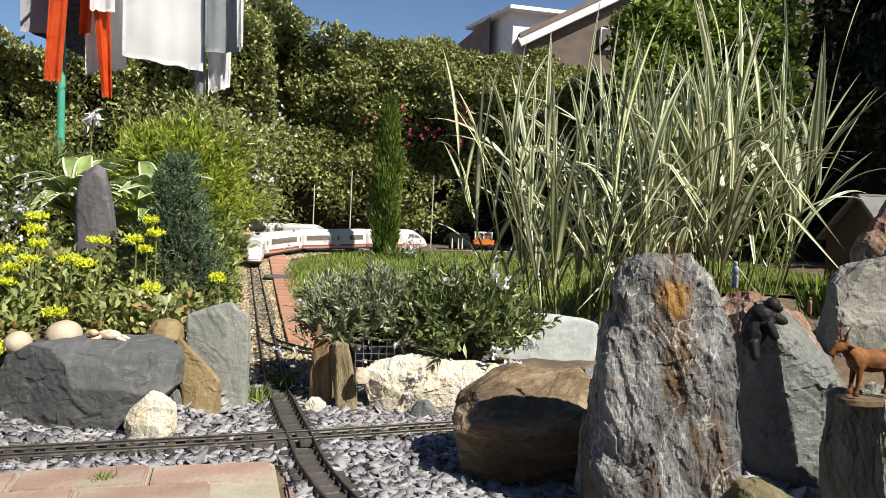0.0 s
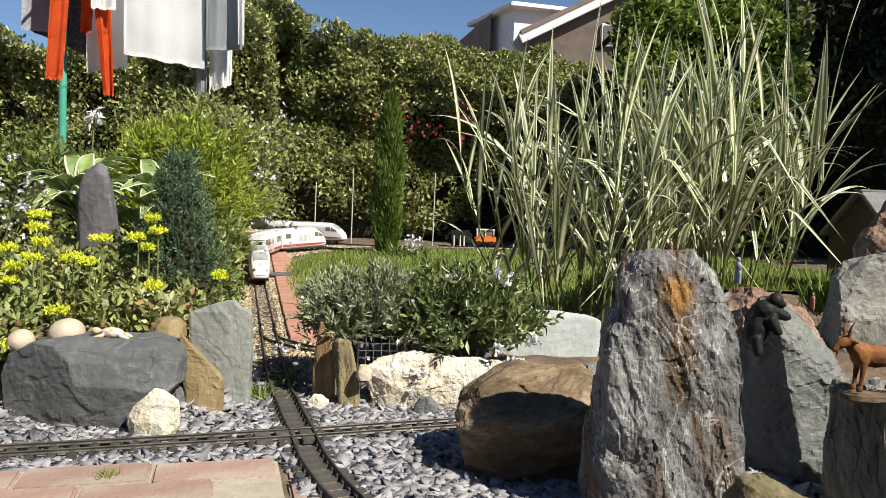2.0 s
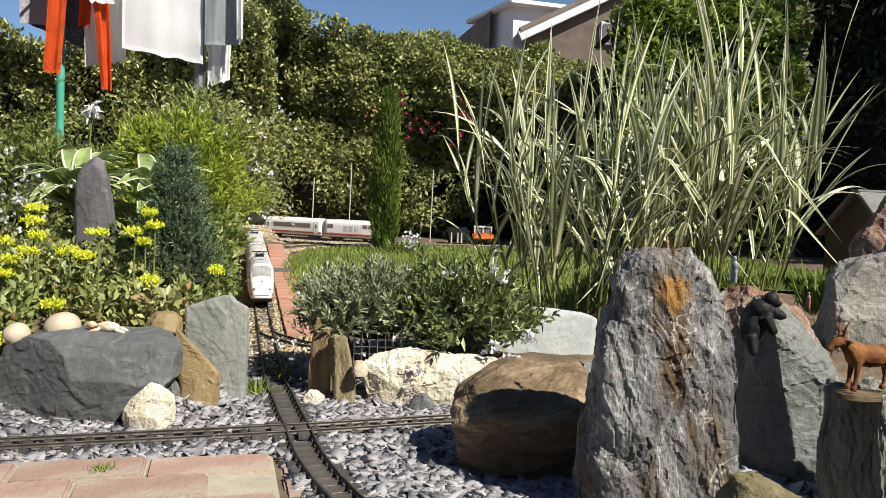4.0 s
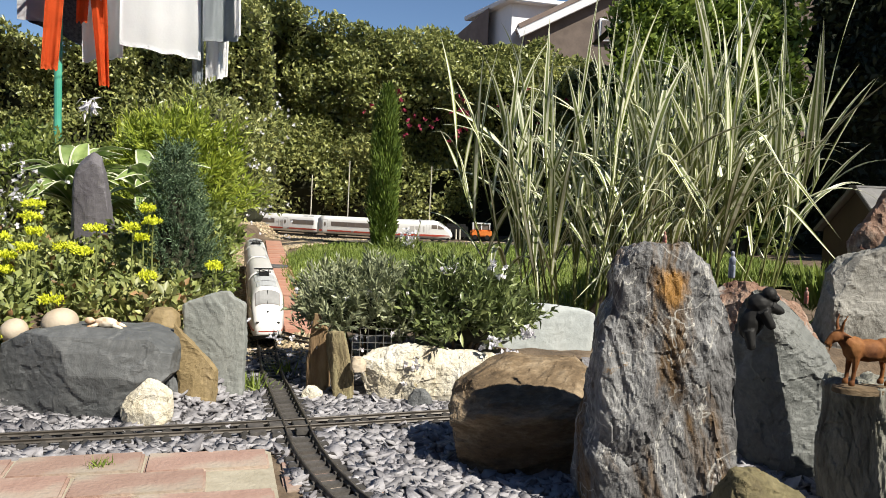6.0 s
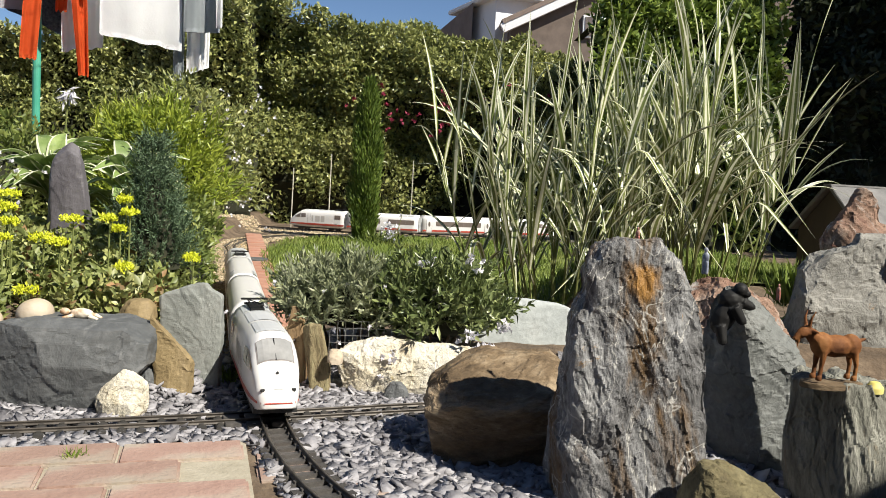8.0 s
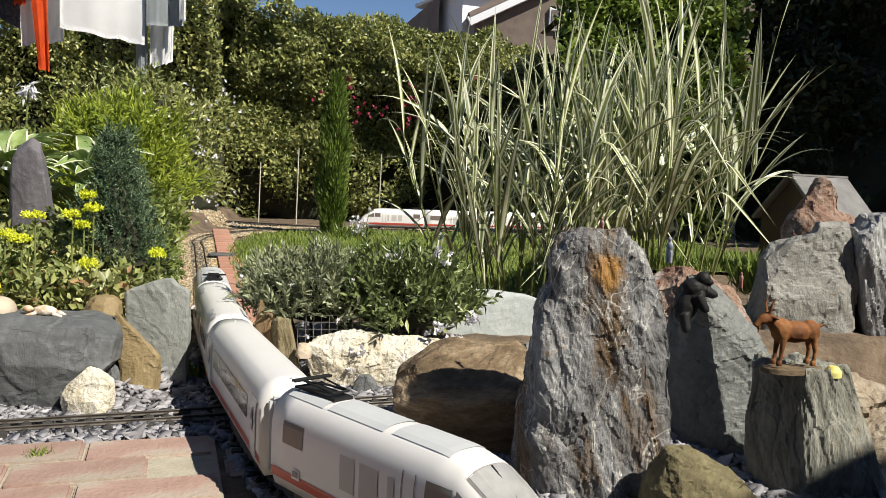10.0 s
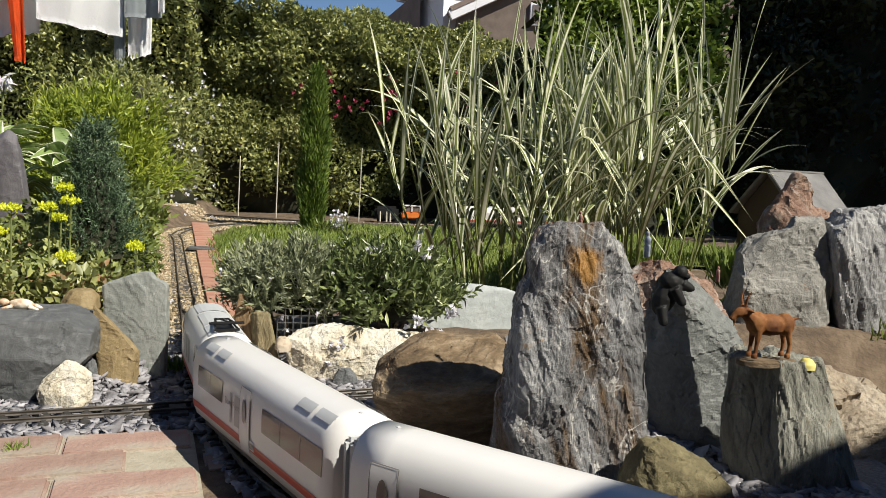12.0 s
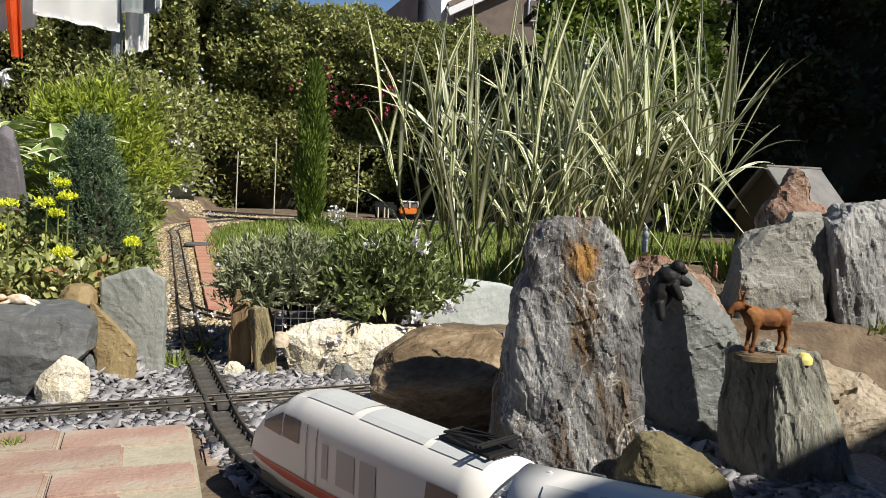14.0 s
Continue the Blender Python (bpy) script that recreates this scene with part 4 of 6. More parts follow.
# ---- stones ----
M_stump = stone_mat("ridged_stone", [(0.09, 0.085, 0.07), (0.17, 0.168, 0.14), (0.25, 0.25, 0.21), (0.36, 0.35, 0.31)], 11, 0.7, stains=(((0.2, 0.13, 0.05), 6, 0.58, 0.66),), squash=(1.6, 1.6, 0.5), bump=1.0)
M_stump2 = stone_mat("grey_white_stone", [(0.09, 0.09, 0.09), (0.19, 0.19, 0.19), (0.3, 0.3, 0.295), (0.48, 0.47, 0.45)], 9, 0.65, stains=(((0.28, 0.16, 0.08), 5, 0.57, 0.64),), squash=(1.3, 1.3, 0.6), bump=1.0)
M_darkboulder = stone_mat("dark_grey_stone", [(0.09, 0.095, 0.09), (0.15, 0.158, 0.15), (0.23, 0.235, 0.225)], 8, 0.6, stains=(((0.24, 0.23, 0.21), 8, 0.6, 0.68),), bump=0.8, speck=0.25)
M_ochreedge = stone_mat("ochre_grey_stone", [(0.13, 0.125, 0.11), (0.215, 0.21, 0.19), (0.31, 0.3, 0.27)], 8, 0.65, stains=(((0.32, 0.18, 0.06), 5, 0.58, 0.64),), bump=0.9, speck=0.28)
M_palebrown = stone_mat("pale_brown_stone", [(0.2, 0.15, 0.1), (0.32, 0.27, 0.2), (0.46, 0.41, 0.34)], 9, 0.75, stains=(((0.26, 0.15, 0.06), 6, 0.58, 0.66),), bump=1.0)


def build_stones():
    stone("slate_boulder", (-0.72, 1.6, -0.03), [(-0.04, -0.79, -0.59, 1.6, 1.74), (0.0, -0.86, -0.575, 1.59, 1.74), (0.07, -0.875, -0.508, 1.575, 1.73), (0.115, -0.86, -0.505, 1.585, 1.73), (0.142, -0.8, -0.515, 1.6, 1.73), (0.156, -0.73, -0.56, 1.63, 1.73)],
          M_slate, "long dark grey slate boulder edging the rockery", (((-0.42, -0.9, 0.12), 0.62), ((0.12, -0.93, 0.3), 0.9)), 3, 0.004, 6.0, 0.006, 2.0, (0.8, 1, 1.0), 5, 0.12)
    stone("slate_boulder", (-1.03, 1.6, -0.03), [(-0.04, -1.2, -0.885, 1.55, 1.68), (0.08, -1.2, -0.88, 1.54, 1.68), (0.125, -1.18, -0.89, 1.57, 1.68)],
          M_slate, "long dark grey slate boulder edging the rockery", (), 4, 0.006, 7.0, 0.008)
    stone("limestone_lump", (-0.54, 1.56, -0.02), [(-0.02, -0.595, -0.492, 1.545, 1.6), (0.015, -0.59, -0.492, 1.54, 1.6), (0.045, -0.57, -0.495, 1.55, 1.6), (0.06, -0.553, -0.503, 1.555, 1.59), (0.073, -0.545, -0.525, 1.565, 1.585)],
          M_whitest, "small pale cream limestone lump at the boulder's foot", (), 5, 0.003, 18, 0.005, 2.5, (1, 1, 1), 14)
    stone("sandstone_slab", (-0.477, 1.68, -0.02), [(-0.03, -0.505, -0.445, 1.665, 1.71), (0.022, -0.512, -0.441, 1.66, 1.705), (0.068, -0.52, -0.437, 1.665, 1.70), (0.1, -0.526, -0.462, 1.67, 1.7), (0.135, -0.53, -0.5, 1.675, 1.7), (0.165, -0.536, -0.527, 1.685, 1.7)],
          M_brownslab, "brown flat sandstone slab leaning upright", (((-0.55, -0.8, 0.1), 0.93), ((0.1, -1, 0.12), 0.8)), 6, 0.003, 13, 0.004, 2.5, (1, 1, 1), 4, 0.1)
    stone("slate_splinter", (-0.53, 1.67, -0.02), [(-0.03, -0.538, -0.5, 1.652, 1.70), (0.06, -0.548, -0.522, 1.655, 1.69), (0.12, -0.552, -0.53, 1.665, 1.69), (0.14, -0.55, -0.538, 1.67, 1.685)],
          M_slate, "dark slate splinter wedged between stones", (((-0.9, -0.4, 0), 0.7),), 16, 0.003, 24, 0.007, 3.0, (1.5, 1.5, 0.6), 6)
    stone("slate_slab", (-0.47, 1.79, -0.03), [(-0.04, -0.5, -0.412, 1.783, 1.82), (0.0, -0.52, -0.411, 1.783, 1.82), (0.1, -0.541, -0.409, 1.785, 1.82), (0.181, -0.546, -0.411, 1.79, 1.82), (0.188, -0.535, -0.413, 1.79, 1.82), (0.2, -0.5, -0.436, 1.793, 1.815), (0.213, -0.462, -0.445, 1.795, 1.81)],
          M_slatepale, "upright pale grey slate slab beside the track", (((0.08, -1, 0.06), 0.86),), 7, 0.0034, 8, 0.0036, 2.5, (1, 1, 0.8), 2, 0.06)
    stone("sandstone_cobble", (-0.587, 1.78, 0.1), [(0.1, -0.615, -0.56, 1.76, 1.83), (0.135, -0.627, -0.547, 1.745, 1.83), (0.16, -0.617, -0.549, 1.755, 1.82), (0.178, -0.6, -0.565, 1.77, 1.81)],
          M_brownslab, "smooth brown sandstone cobble on the rockery edge", (), 8, 0.0036, 9, 0.003, 2.0, (1, 1, 1), 12, 0.28)
    for c, r, lab in (((-0.757, 1.69, 0.152), (0.036, 0.034, 0.03), "large rounded cream pebble resting on the slate"), ((-0.845, 1.68, 0.134), (0.027, 0.026, 0.024), "rounded cream pebble resting on the slate")):
        bm = bmesh.new()
        ball(bm, (0, 0, 0), r, 4, pose(0, 0, 0, 0, -24, 0))
        for v in bm.verts:
            v.co *= 1 + 0.08 * noise.noise(v.co * 28 + Vector(c) * 9)
        ob = part("round_pebble", bm, M_cream, None, smooth=True)
        ob.location = c
        tagged(ob, lab, "rock")
    stone("standing_slate", (-0.942, 2.29, 0.17), [(0.15, -1.012, -0.887, 2.27, 2.33), (0.27, -1.008, -0.885, 2.27, 2.33), (0.402, -0.998, -0.901, 2.275, 2.325), (0.452, -0.99, -0.909, 2.28, 2.32), (0.492, -0.98, -0.918, 2.285, 2.315), (0.509, -0.967, -0.922, 2.29, 2.31), (0.518, -0.956, -0.937, 2.292, 2.305)],
          M_slatedark, "tall pointed plum-grey slate standing in the rockery", (((-0.8, -0.6, 0), 0.72), ((0.15, -1, 0.05), 0.85)), 11, 0.0045, 7, 0.005, 2.0, (1, 1, 0.7), 3, 0.15)
    # middle
    stone("limestone_boulder", (-0.01, 1.85, -0.03), [(-0.04, -0.16, 0.07, 1.81, 1.9), (0.0, -0.165, 0.085, 1.8, 1.9), (0.04, -0.17, 0.13, 1.8, 1.9), (0.072, -0.168, 0.152, 1.81, 1.9), (0.088, -0.13, 0.13, 1.825, 1.89), (0.098, -0.09, 0.06, 1.84, 1.88)],
          M_whitest, "long crumbly white limestone boulder below the shrub", (((0, -1, 0.35), 0.9),), 12, 0.0034, 15, 0.0085, 3.0, (1, 1, 0.8), 10)
    stone("pale_slab", (0.28, 2.13, -0.03), [(-0.05, 0.12, 0.39, 2.1, 2.14), (0.016, 0.12, 0.385, 2.11, 2.15), (0.107, 0.11, 0.405, 2.125, 2.165), (0.142, 0.13, 0.4, 2.13, 2.17), (0.152, 0.16, 0.37, 2.135, 2.17), (0.163, 0.195, 0.29, 2.14, 2.17)],
          M_paleblue, "pale blue-grey slab leaning in front of the reeds", (((0, -1, 0.2), 0.93),), 13, 0.005, 6, 0.003, 2.0, (1, 1, 1), 0, 0.05)
    stone("brown_boulder", (0.155, 1.42, -0.04), [(-0.05, 0.045, 0.285, 1.35, 1.54), (0.0, 0.04, 0.287, 1.345, 1.55), (0.05, 0.03, 0.29, 1.345, 1.56), (0.085, 0.028, 0.29, 1.35, 1.56), (0.105, 0.036, 0.285, 1.37, 1.56), (0.12, 0.055, 0.28, 1.4, 1.55), (0.138, 0.085, 0.275, 1.43, 1.54), (0.156, 0.125, 0.268, 1.46, 1.53)],
          M_brownst, "large brown layered sandstone boulder on the chippings", (((0.05, -0.4, 0.9), 0.9), ((-0.75, -0.3, 0.6), 0.88)), 14, 0.004, 9, 0.010, 3.5, (0.6, 0.8, 2.2), 8)
    stone("slate_piece", (-0.03, 1.775, -0.02), [(-0.02, -0.058, 0.0, 1.76, 1.79), (0.004, -0.054, -0.002, 1.765, 1.79), (0.02, -0.045, -0.02, 1.77, 1.785)], M_slate, "small grey slate lump by the limestone", (), 17, 0.003, 20, 0.004)
    stone("limestone_lump", (-0.265, 1.80, -0.02), [(-0.02, -0.29, -0.24, 1.78, 1.82), (0.0, -0.287, -0.242, 1.785, 1.82), (0.014, -0.275, -0.253, 1.79, 1.81)], M_whitest, "small pale limestone lump beside the track", (), 18, 0.003, 25, 0.005)
    rock("sandstone_cobble", (-0.168, 1.80, 0.05), [(0, 0, 0, 0.016, 0.02), (0.016, 0, 0, 0.018, 0.02), (0.03, 0, 0, 0.009, 0.01)], M_cream, "small pinkish cobble on the limestone's end", 19, 24, 14, amp=0.002, sc=14, power=2.3)
    # right-hand rockery
    stone("standing_stone", (0.327, 1.19, -0.05), [(-0.06, 0.222, 0.456, 1.175, 1.3), (0.03, 0.22, 0.448, 1.175, 1.3), (0.098, 0.217, 0.444, 1.18, 1.3), (0.197, 0.228, 0.438, 1.185, 1.29), (0.255, 0.232, 0.43, 1.19, 1.28), (0.303, 0.246, 0.418, 1.195, 1.275), (0.35, 0.25, 0.395, 1.198, 1.27), (0.368, 0.254, 0.374, 1.2, 1.265), (0.381, 0.262, 0.362, 1.203, 1.26), (0.386, 0.274, 0.354, 1.206, 1.255)],
          M_bigst, "tall jagged grey standing stone streaked with rust", (((-0.9, -0.42, 0.02), 0.86), ((-0.42, -0.9, 0.0), 0.86), ((0.45, -0.88, 0.1), 0.88)), 21, 0.0026, 14, 0.011, 4.0, (1.3, 1, 0.55), 6, 0.1, rough=0.0008)
    stone("rusty_boulder", (0.64, 1.62, -0.03), [(-0.04, 0.52, 0.77, 1.57, 1.7), (0.15, 0.525, 0.765, 1.57, 1.69), (0.212, 0.528, 0.73, 1.572, 1.68), (0.254, 0.53, 0.7, 1.575, 1.67), (0.29, 0.532, 0.61, 1.585, 1.65), (0.3, 0.54, 0.57, 1.59, 1.64)],
          M_rust, "rust-brown boulder with a pale edge behind", (((0.35, -0.65, 0.7), 0.82), ((-0.5, -0.85, 0.1), 0.9)), 22, 0.004, 12, 0.011, 3.0, (1, 1, 1), 8)
    stone("grey_boulder", (0.59, 1.45, -0.04), [(-0.05, 0.5, 0.712, 1.37, 1.52), (0.066, 0.497, 0.707, 1.385, 1.51), (0.127, 0.498, 0.698, 1.395, 1.5), (0.204, 0.5, 0.67, 1.405, 1.48), (0.247, 0.506, 0.634, 1.41, 1.47), (0.29, 0.52, 0.599, 1.42, 1.46), (0.303, 0.532, 0.588, 1.425, 1.455)],
          M_darkboulder, "angular dark grey boulder with a lit ridge", (((-0.8, -0.6, -0.06), 0.38), ((0.5, -0.6, 0.62), 0.74)), 23, 0.0034, 10, 0.009, 3.0, (1, 1, 1), 7, 0.15)
    stone("stone_stump", (0.645, 1.25, -0.06), [(-0.07, 0.612, 0.817, 1.18, 1.32), (-0.03, 0.607, 0.806, 1.185, 1.32), (0.035, 0.597, 0.784, 1.19, 1.31), (0.124, 0.593, 0.748, 1.2, 1.3), (0.165, 0.592, 0.728, 1.2, 1.3), (0.186, 0.592, 0.719, 1.2, 1.295)],
          M_stump, "flat-topped ridged grey stone under the goat figure", (((-0.86, -0.5, -0.02), 0.7), ((0.45, -0.85, 0.25), 0.82)), 24, 0.003, 11, 0.010, 3.0, (1.4, 1.4, 0.55), 3, 0.12)
    stone("tall_boulder", (0.91, 1.77, -0.03), [(-0.04, 0.816, 1.016, 1.73, 1.86), (0.122, 0.821, 1.029, 1.73, 1.86), (0.253, 0.82, 1.03, 1.735, 1.85), (0.302, 0.823, 1.028, 1.74, 1.84), (0.34, 0.866, 1.026, 1.75, 1.83), (0.362, 0.931, 1.024, 1.755, 1.82), (0.387, 0.944, 1.022, 1.76, 1.81)],
          M_ochreedge, "tall pale grey boulder with ochre edges", (((0.0, -1, 0.2), 0.86), ((-0.5, -0.75, 0.45), 0.88)), 25, 0.0042, 10, 0.011, 2.6, (1, 1, 0.8), 5, 0.08)
    stone("red_tip_stone", (1.03, 1.9, 0.1), [(0.1, 0.93, 1.15, 1.87, 1.98), (0.383, 0.94, 1.112, 1.88, 1.96), (0.41, 0.961, 1.06, 1.89, 1.95), (0.45, 0.983, 1.052, 1.895, 1.94), (0.483, 1.0, 1.045, 1.9, 1.93)],
          M_rust, "reddish pointed stone behind the tall boulder", (), 26, 0.004, 13, 0.01)
    stone("tall_boulder", (1.1, 1.76, -0.03), [(-0.04, 1.07, 1.27, 1.71, 1.84), (0.115, 1.05, 1.26, 1.71, 1.84), (0.32, 1.01, 1.25, 1.72, 1.82), (0.377, 1.005, 1.24, 1.73, 1.81), (0.4, 1.03, 1.22, 1.74, 1.8), (0.415, 1.1, 1.2, 1.745, 1.79)],
          M_stump2, "tall grey boulder with white streaks", (((0.5, -0.85, 0.1), 0.8),), 27, 0.0042, 10, 0.013, 3.0, (1.5, 1, 0.6), 6, 0.1)
    stone("low_boulder", (0.88, 1.42, -0.06), [(-0.07, 0.72, 1.1, 1.33, 1.56), (-0.02, 0.72, 1.09, 1.34, 1.56), (0.04, 0.725, 1.05, 1.36, 1.55), (0.085, 0.73, 0.96, 1.385, 1.54), (0.115, 0.735, 0.88, 1.42, 1.53), (0.135, 0.75, 0.82, 1.45, 1.52)],
          M_palebrown, "low sloping pale brown boulder", (((0.35, -0.7, 0.62), 0.85),), 28, 0.0045, 10, 0.014, 3.0, (1, 1, 1), 7)
    stone("mossy_stone", (0.45, 1.12, -0.05), [(-0.074, 0.374, 0.564, 1.07, 1.18), (-0.014, 0.376, 0.554, 1.07, 1.18), (0.026, 0.379, 0.539, 1.075, 1.17), (0.056, 0.386, 0.509, 1.085, 1.16), (0.081, 0.409, 0.459, 1.1, 1.15)],
          M_moss, "low rounded mossy olive stone at the rockery's foot", (((0.3, -0.5, 0.8), 0.9),), 29, 0.0036, 11, 0.007, 2.5, (1, 1, 1), 12, 0.25)


M_brownslab = stone_mat("tan_sandstone", [(0.16, 0.115, 0.055), (0.24, 0.18, 0.09), (0.31, 0.24, 0.14)], 8, 0.75, stains=(((0.24, 0.14, 0.06), 7, 0.58, 0.66),), bump=0.5, speck=0.2)

build_stones()


# ---- paving ----
def build_paving():
    u, v = Vector((0.968, 0.252, 0)), Vector((-0.252, 0.968, 0))
    o = Vector((-0.282, 1.447, 0))
    rz = math.degrees(math.atan2(0.252, 0.968))
    base = thing("patio", (0, 0, 0), "patio of worn pinkish brick pavers with mortar joints", "paving")
    tagged(base, kind="structure")
    bm = bmesh.new()
    c = o - u * 1.3 - v * 0.7
    box(bm, (c.x, c.y, -0.027), (2.6, 1.4, 0.024), pose(0, 0, 0, 0, 0, rz))
    part("bedding", bm, M_mortar, base)
    bm = bmesh.new()
    box(bm, (0, 0, 0), (0.196, 0.097, 0.03), bevel=0.004)
    me = bpy.data.meshes.new("paver")
    bm.to_mesh(me)
    bm.free()
    me.materials.append(M_paver)
    for r in range(14):
        for k in range(13):
            x = -0.1 - 0.2 * k + (0.1 if r % 2 else 0)
            if x > -0.05:
                continue
            p = o + u * (x - 0.004) - v * (0.05 + 0.1 * r)
            ob = new("paver", me)
            ob.parent = base
            ob.matrix_basis = pose(p.x, p.y, -0.0235 + RNG.normal() * 0.0012, RNG.normal() * 0.5, RNG.normal() * 0.5, rz + RNG.normal() * 0.4)
    bm = bmesh.new()
    box(bm, (0, 0, 0), (0.09, 0.097, 0.03), bevel=0.004)
    me2 = bpy.data.meshes.new("paver")
    bm.to_mesh(me2)
    bm.free()
    me2.materials.append(M_paver)
    for r in range(4):
        p = o + u * (0.055 + (0.05 * r if r > 1 else 0.0)) - v * (0.06 + 0.1 * r)
        ob = new("paver", me2)
        ob.parent = base
        ob.matrix_basis = pose(p.x, p.y, -0.029, 0, 0, rz)


def build_curb():
    cb = thing("brick_kerb", (0, 0, 0), "row of flat red bricks edging the lawn beside the track", "kerb")
    tagged(cb, kind="structure")
    bm = bmesh.new()
    box(bm, (0, 0, 0), (0.1, 0.2152, 0.05), bevel=0.0012)
    me = bpy.data.meshes.new("brick")
    bm.to_mesh(me)
    bm.free()
    me.materials.append(M_curb)
    a, b = Vector((-0.412, 2.55)), Vector((-1.13, 5.7))
    n = 15
    for k in range(n):
        p = a.lerp(b, (k + 0.5) / n)
        ob = new("brick", me)
        ob.parent = cb
        ob.matrix_basis = pose(p.x, p.y, float(rise(p.y)) - 0.022, RNG.normal() * 0.6, RNG.normal() * 0.8, 13.2 + RNG.normal() * 0.5)
    t = rock("slate_tile", (-0.83, 4.25, float(rise(4.25))), [(0, 0, 0, 0.065, 0.05), (0.01, 0, 0, 0.064, 0.05)], M_slate, "small flat slate lying on the brick kerb", 41, 20, 4, amp=0.002, power=5, cuts=0)
    x, y = RNG.uniform(-0.09, 0.0, 1500), RNG.uniform(3.4, 5.0, 1500)
    chips("ochre_gravel", x - 0.72 - (y - 3.36) * 0.243 + 0.125, y, (0.004, 0.009), 0.5, M_ochre, "bright ochre sand and gravel beside the kerb", 0.006)


build_paving()
build_curb()


# ---- planting ----
def blob_points(n, c, r, shell=0.55, low=-1.0):
    """Points in an uneven ellipsoid, denser towards its skin; also the outward way."""
    d = RNG.normal(size=(n * 2, 3))
    d /= np.linalg.norm(d, axis=1, keepdims=True)
    d = d[d[:, 2] > low][:n]
    k = shell + (1 - shell) * RNG.uniform(0, 1, len(d)) ** 0.6
    lump = np.array([1 + 0.42 * noise.noise(Vector(v) * 2.3 + Vector(c) * 5) + 0.22 * noise.noise(Vector(v) * 5 + Vector(c) * 3) for v in d])
    return np.array(c) + d * (k * lump)[:, None] * np.array(r), d


# a dark lump inside a bush that paints the shade among its leaves
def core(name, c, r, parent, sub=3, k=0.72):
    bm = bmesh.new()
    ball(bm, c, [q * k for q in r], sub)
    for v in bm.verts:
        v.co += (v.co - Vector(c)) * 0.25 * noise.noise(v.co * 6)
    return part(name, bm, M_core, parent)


def hedge_wall(name, label, x0, x1, y, zt, n, material, leaf, seed, depth=0.3, group="", top=None):
    th = thing(name, ((x0 + x1) / 2, y, 0), label, "hedge", group)
    cx = (x0 + x1) / 2
    nx, nz = 40, 26
    bm = bmesh.new()
    off = seed * 7.3

    def front(x, z):
        return (noise.fractal(Vector((x * 1.1 + off, z * 1.5, 0.3)), 1, 2, 4)) * depth * 0.9 + 0.25 * depth * math.sin(z * 1.7)

    def height(x):
        h = zt if top is None else float(np.interp(x, top[0], top[1]))
        return h + 0.22 * noise.fractal(Vector((x * 1.6 + off, 0, 2)), 1, 2, 4)
    # dark sheet behind the leaves: painted shade for the hedge's gaps
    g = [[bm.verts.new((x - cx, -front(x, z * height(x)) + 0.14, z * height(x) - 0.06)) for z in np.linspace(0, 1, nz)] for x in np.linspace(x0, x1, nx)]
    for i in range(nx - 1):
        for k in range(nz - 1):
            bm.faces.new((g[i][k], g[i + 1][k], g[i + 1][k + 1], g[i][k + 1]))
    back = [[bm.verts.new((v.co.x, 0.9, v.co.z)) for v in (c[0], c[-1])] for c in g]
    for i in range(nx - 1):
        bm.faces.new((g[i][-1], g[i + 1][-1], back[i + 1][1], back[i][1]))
    part("shade_backing", bm, M_core, th)
    x = RNG.uniform(x0, x1, n)
    f = RNG.uniform(0.0, 1.06, n) ** 0.85
    h = np.array([height(a) for a in x])
    z = f * h
    # leaves thin out near the ground, so the painted shade behind shows there
    keep = np.array([noise.fractal(Vector((a * 2.2 + off, b * 2.4, 5)), 1, 2, 3) for a, b in zip(x, z)]) + 0.9 * np.clip(z / 0.95, 0, 1) + RNG.uniform(-0.3, 0.35, n) > 0.52
    x, z = x[keep], z[keep]
    yy = np.array([-front(a, b) for a, b in zip(x, z)]) + np.abs(RNG.normal(size=len(x))) * 0.12 - 0.03
    P = np.stack([x - cx, yy, z], 1)
    D = RNG.normal(size=P.shape)
    D[:, 1] -= 0.6
    D[:, 2] += 0.25
    ob = leaf_cloud("foliage", P, D, RNG.uniform(leaf * 0.6, leaf * 1.3, len(P)), 0.5, material, th)
    tagged(ob, kind="stuff")
    return th


def petals(parent, name, pts, size, material, per=5, up=0.4):
    P, D = [], []
    for p in pts:
        for k in range(per):
            d = RNG.normal(size=3) * 0.8
            d[2] += up
            d[1] -= 0.3
            P.append(p)
            D.append(d)
    return leaf_cloud(name, P, D, size, 0.8, material, parent)


M_climb = mat("leaf_climber", [(0.11, 0.17, 0.03), (0.19, 0.26, 0.05), (0.3, 0.36, 0.1)], 3, 0.4, bump=0, island=0.4, trans=0.28)


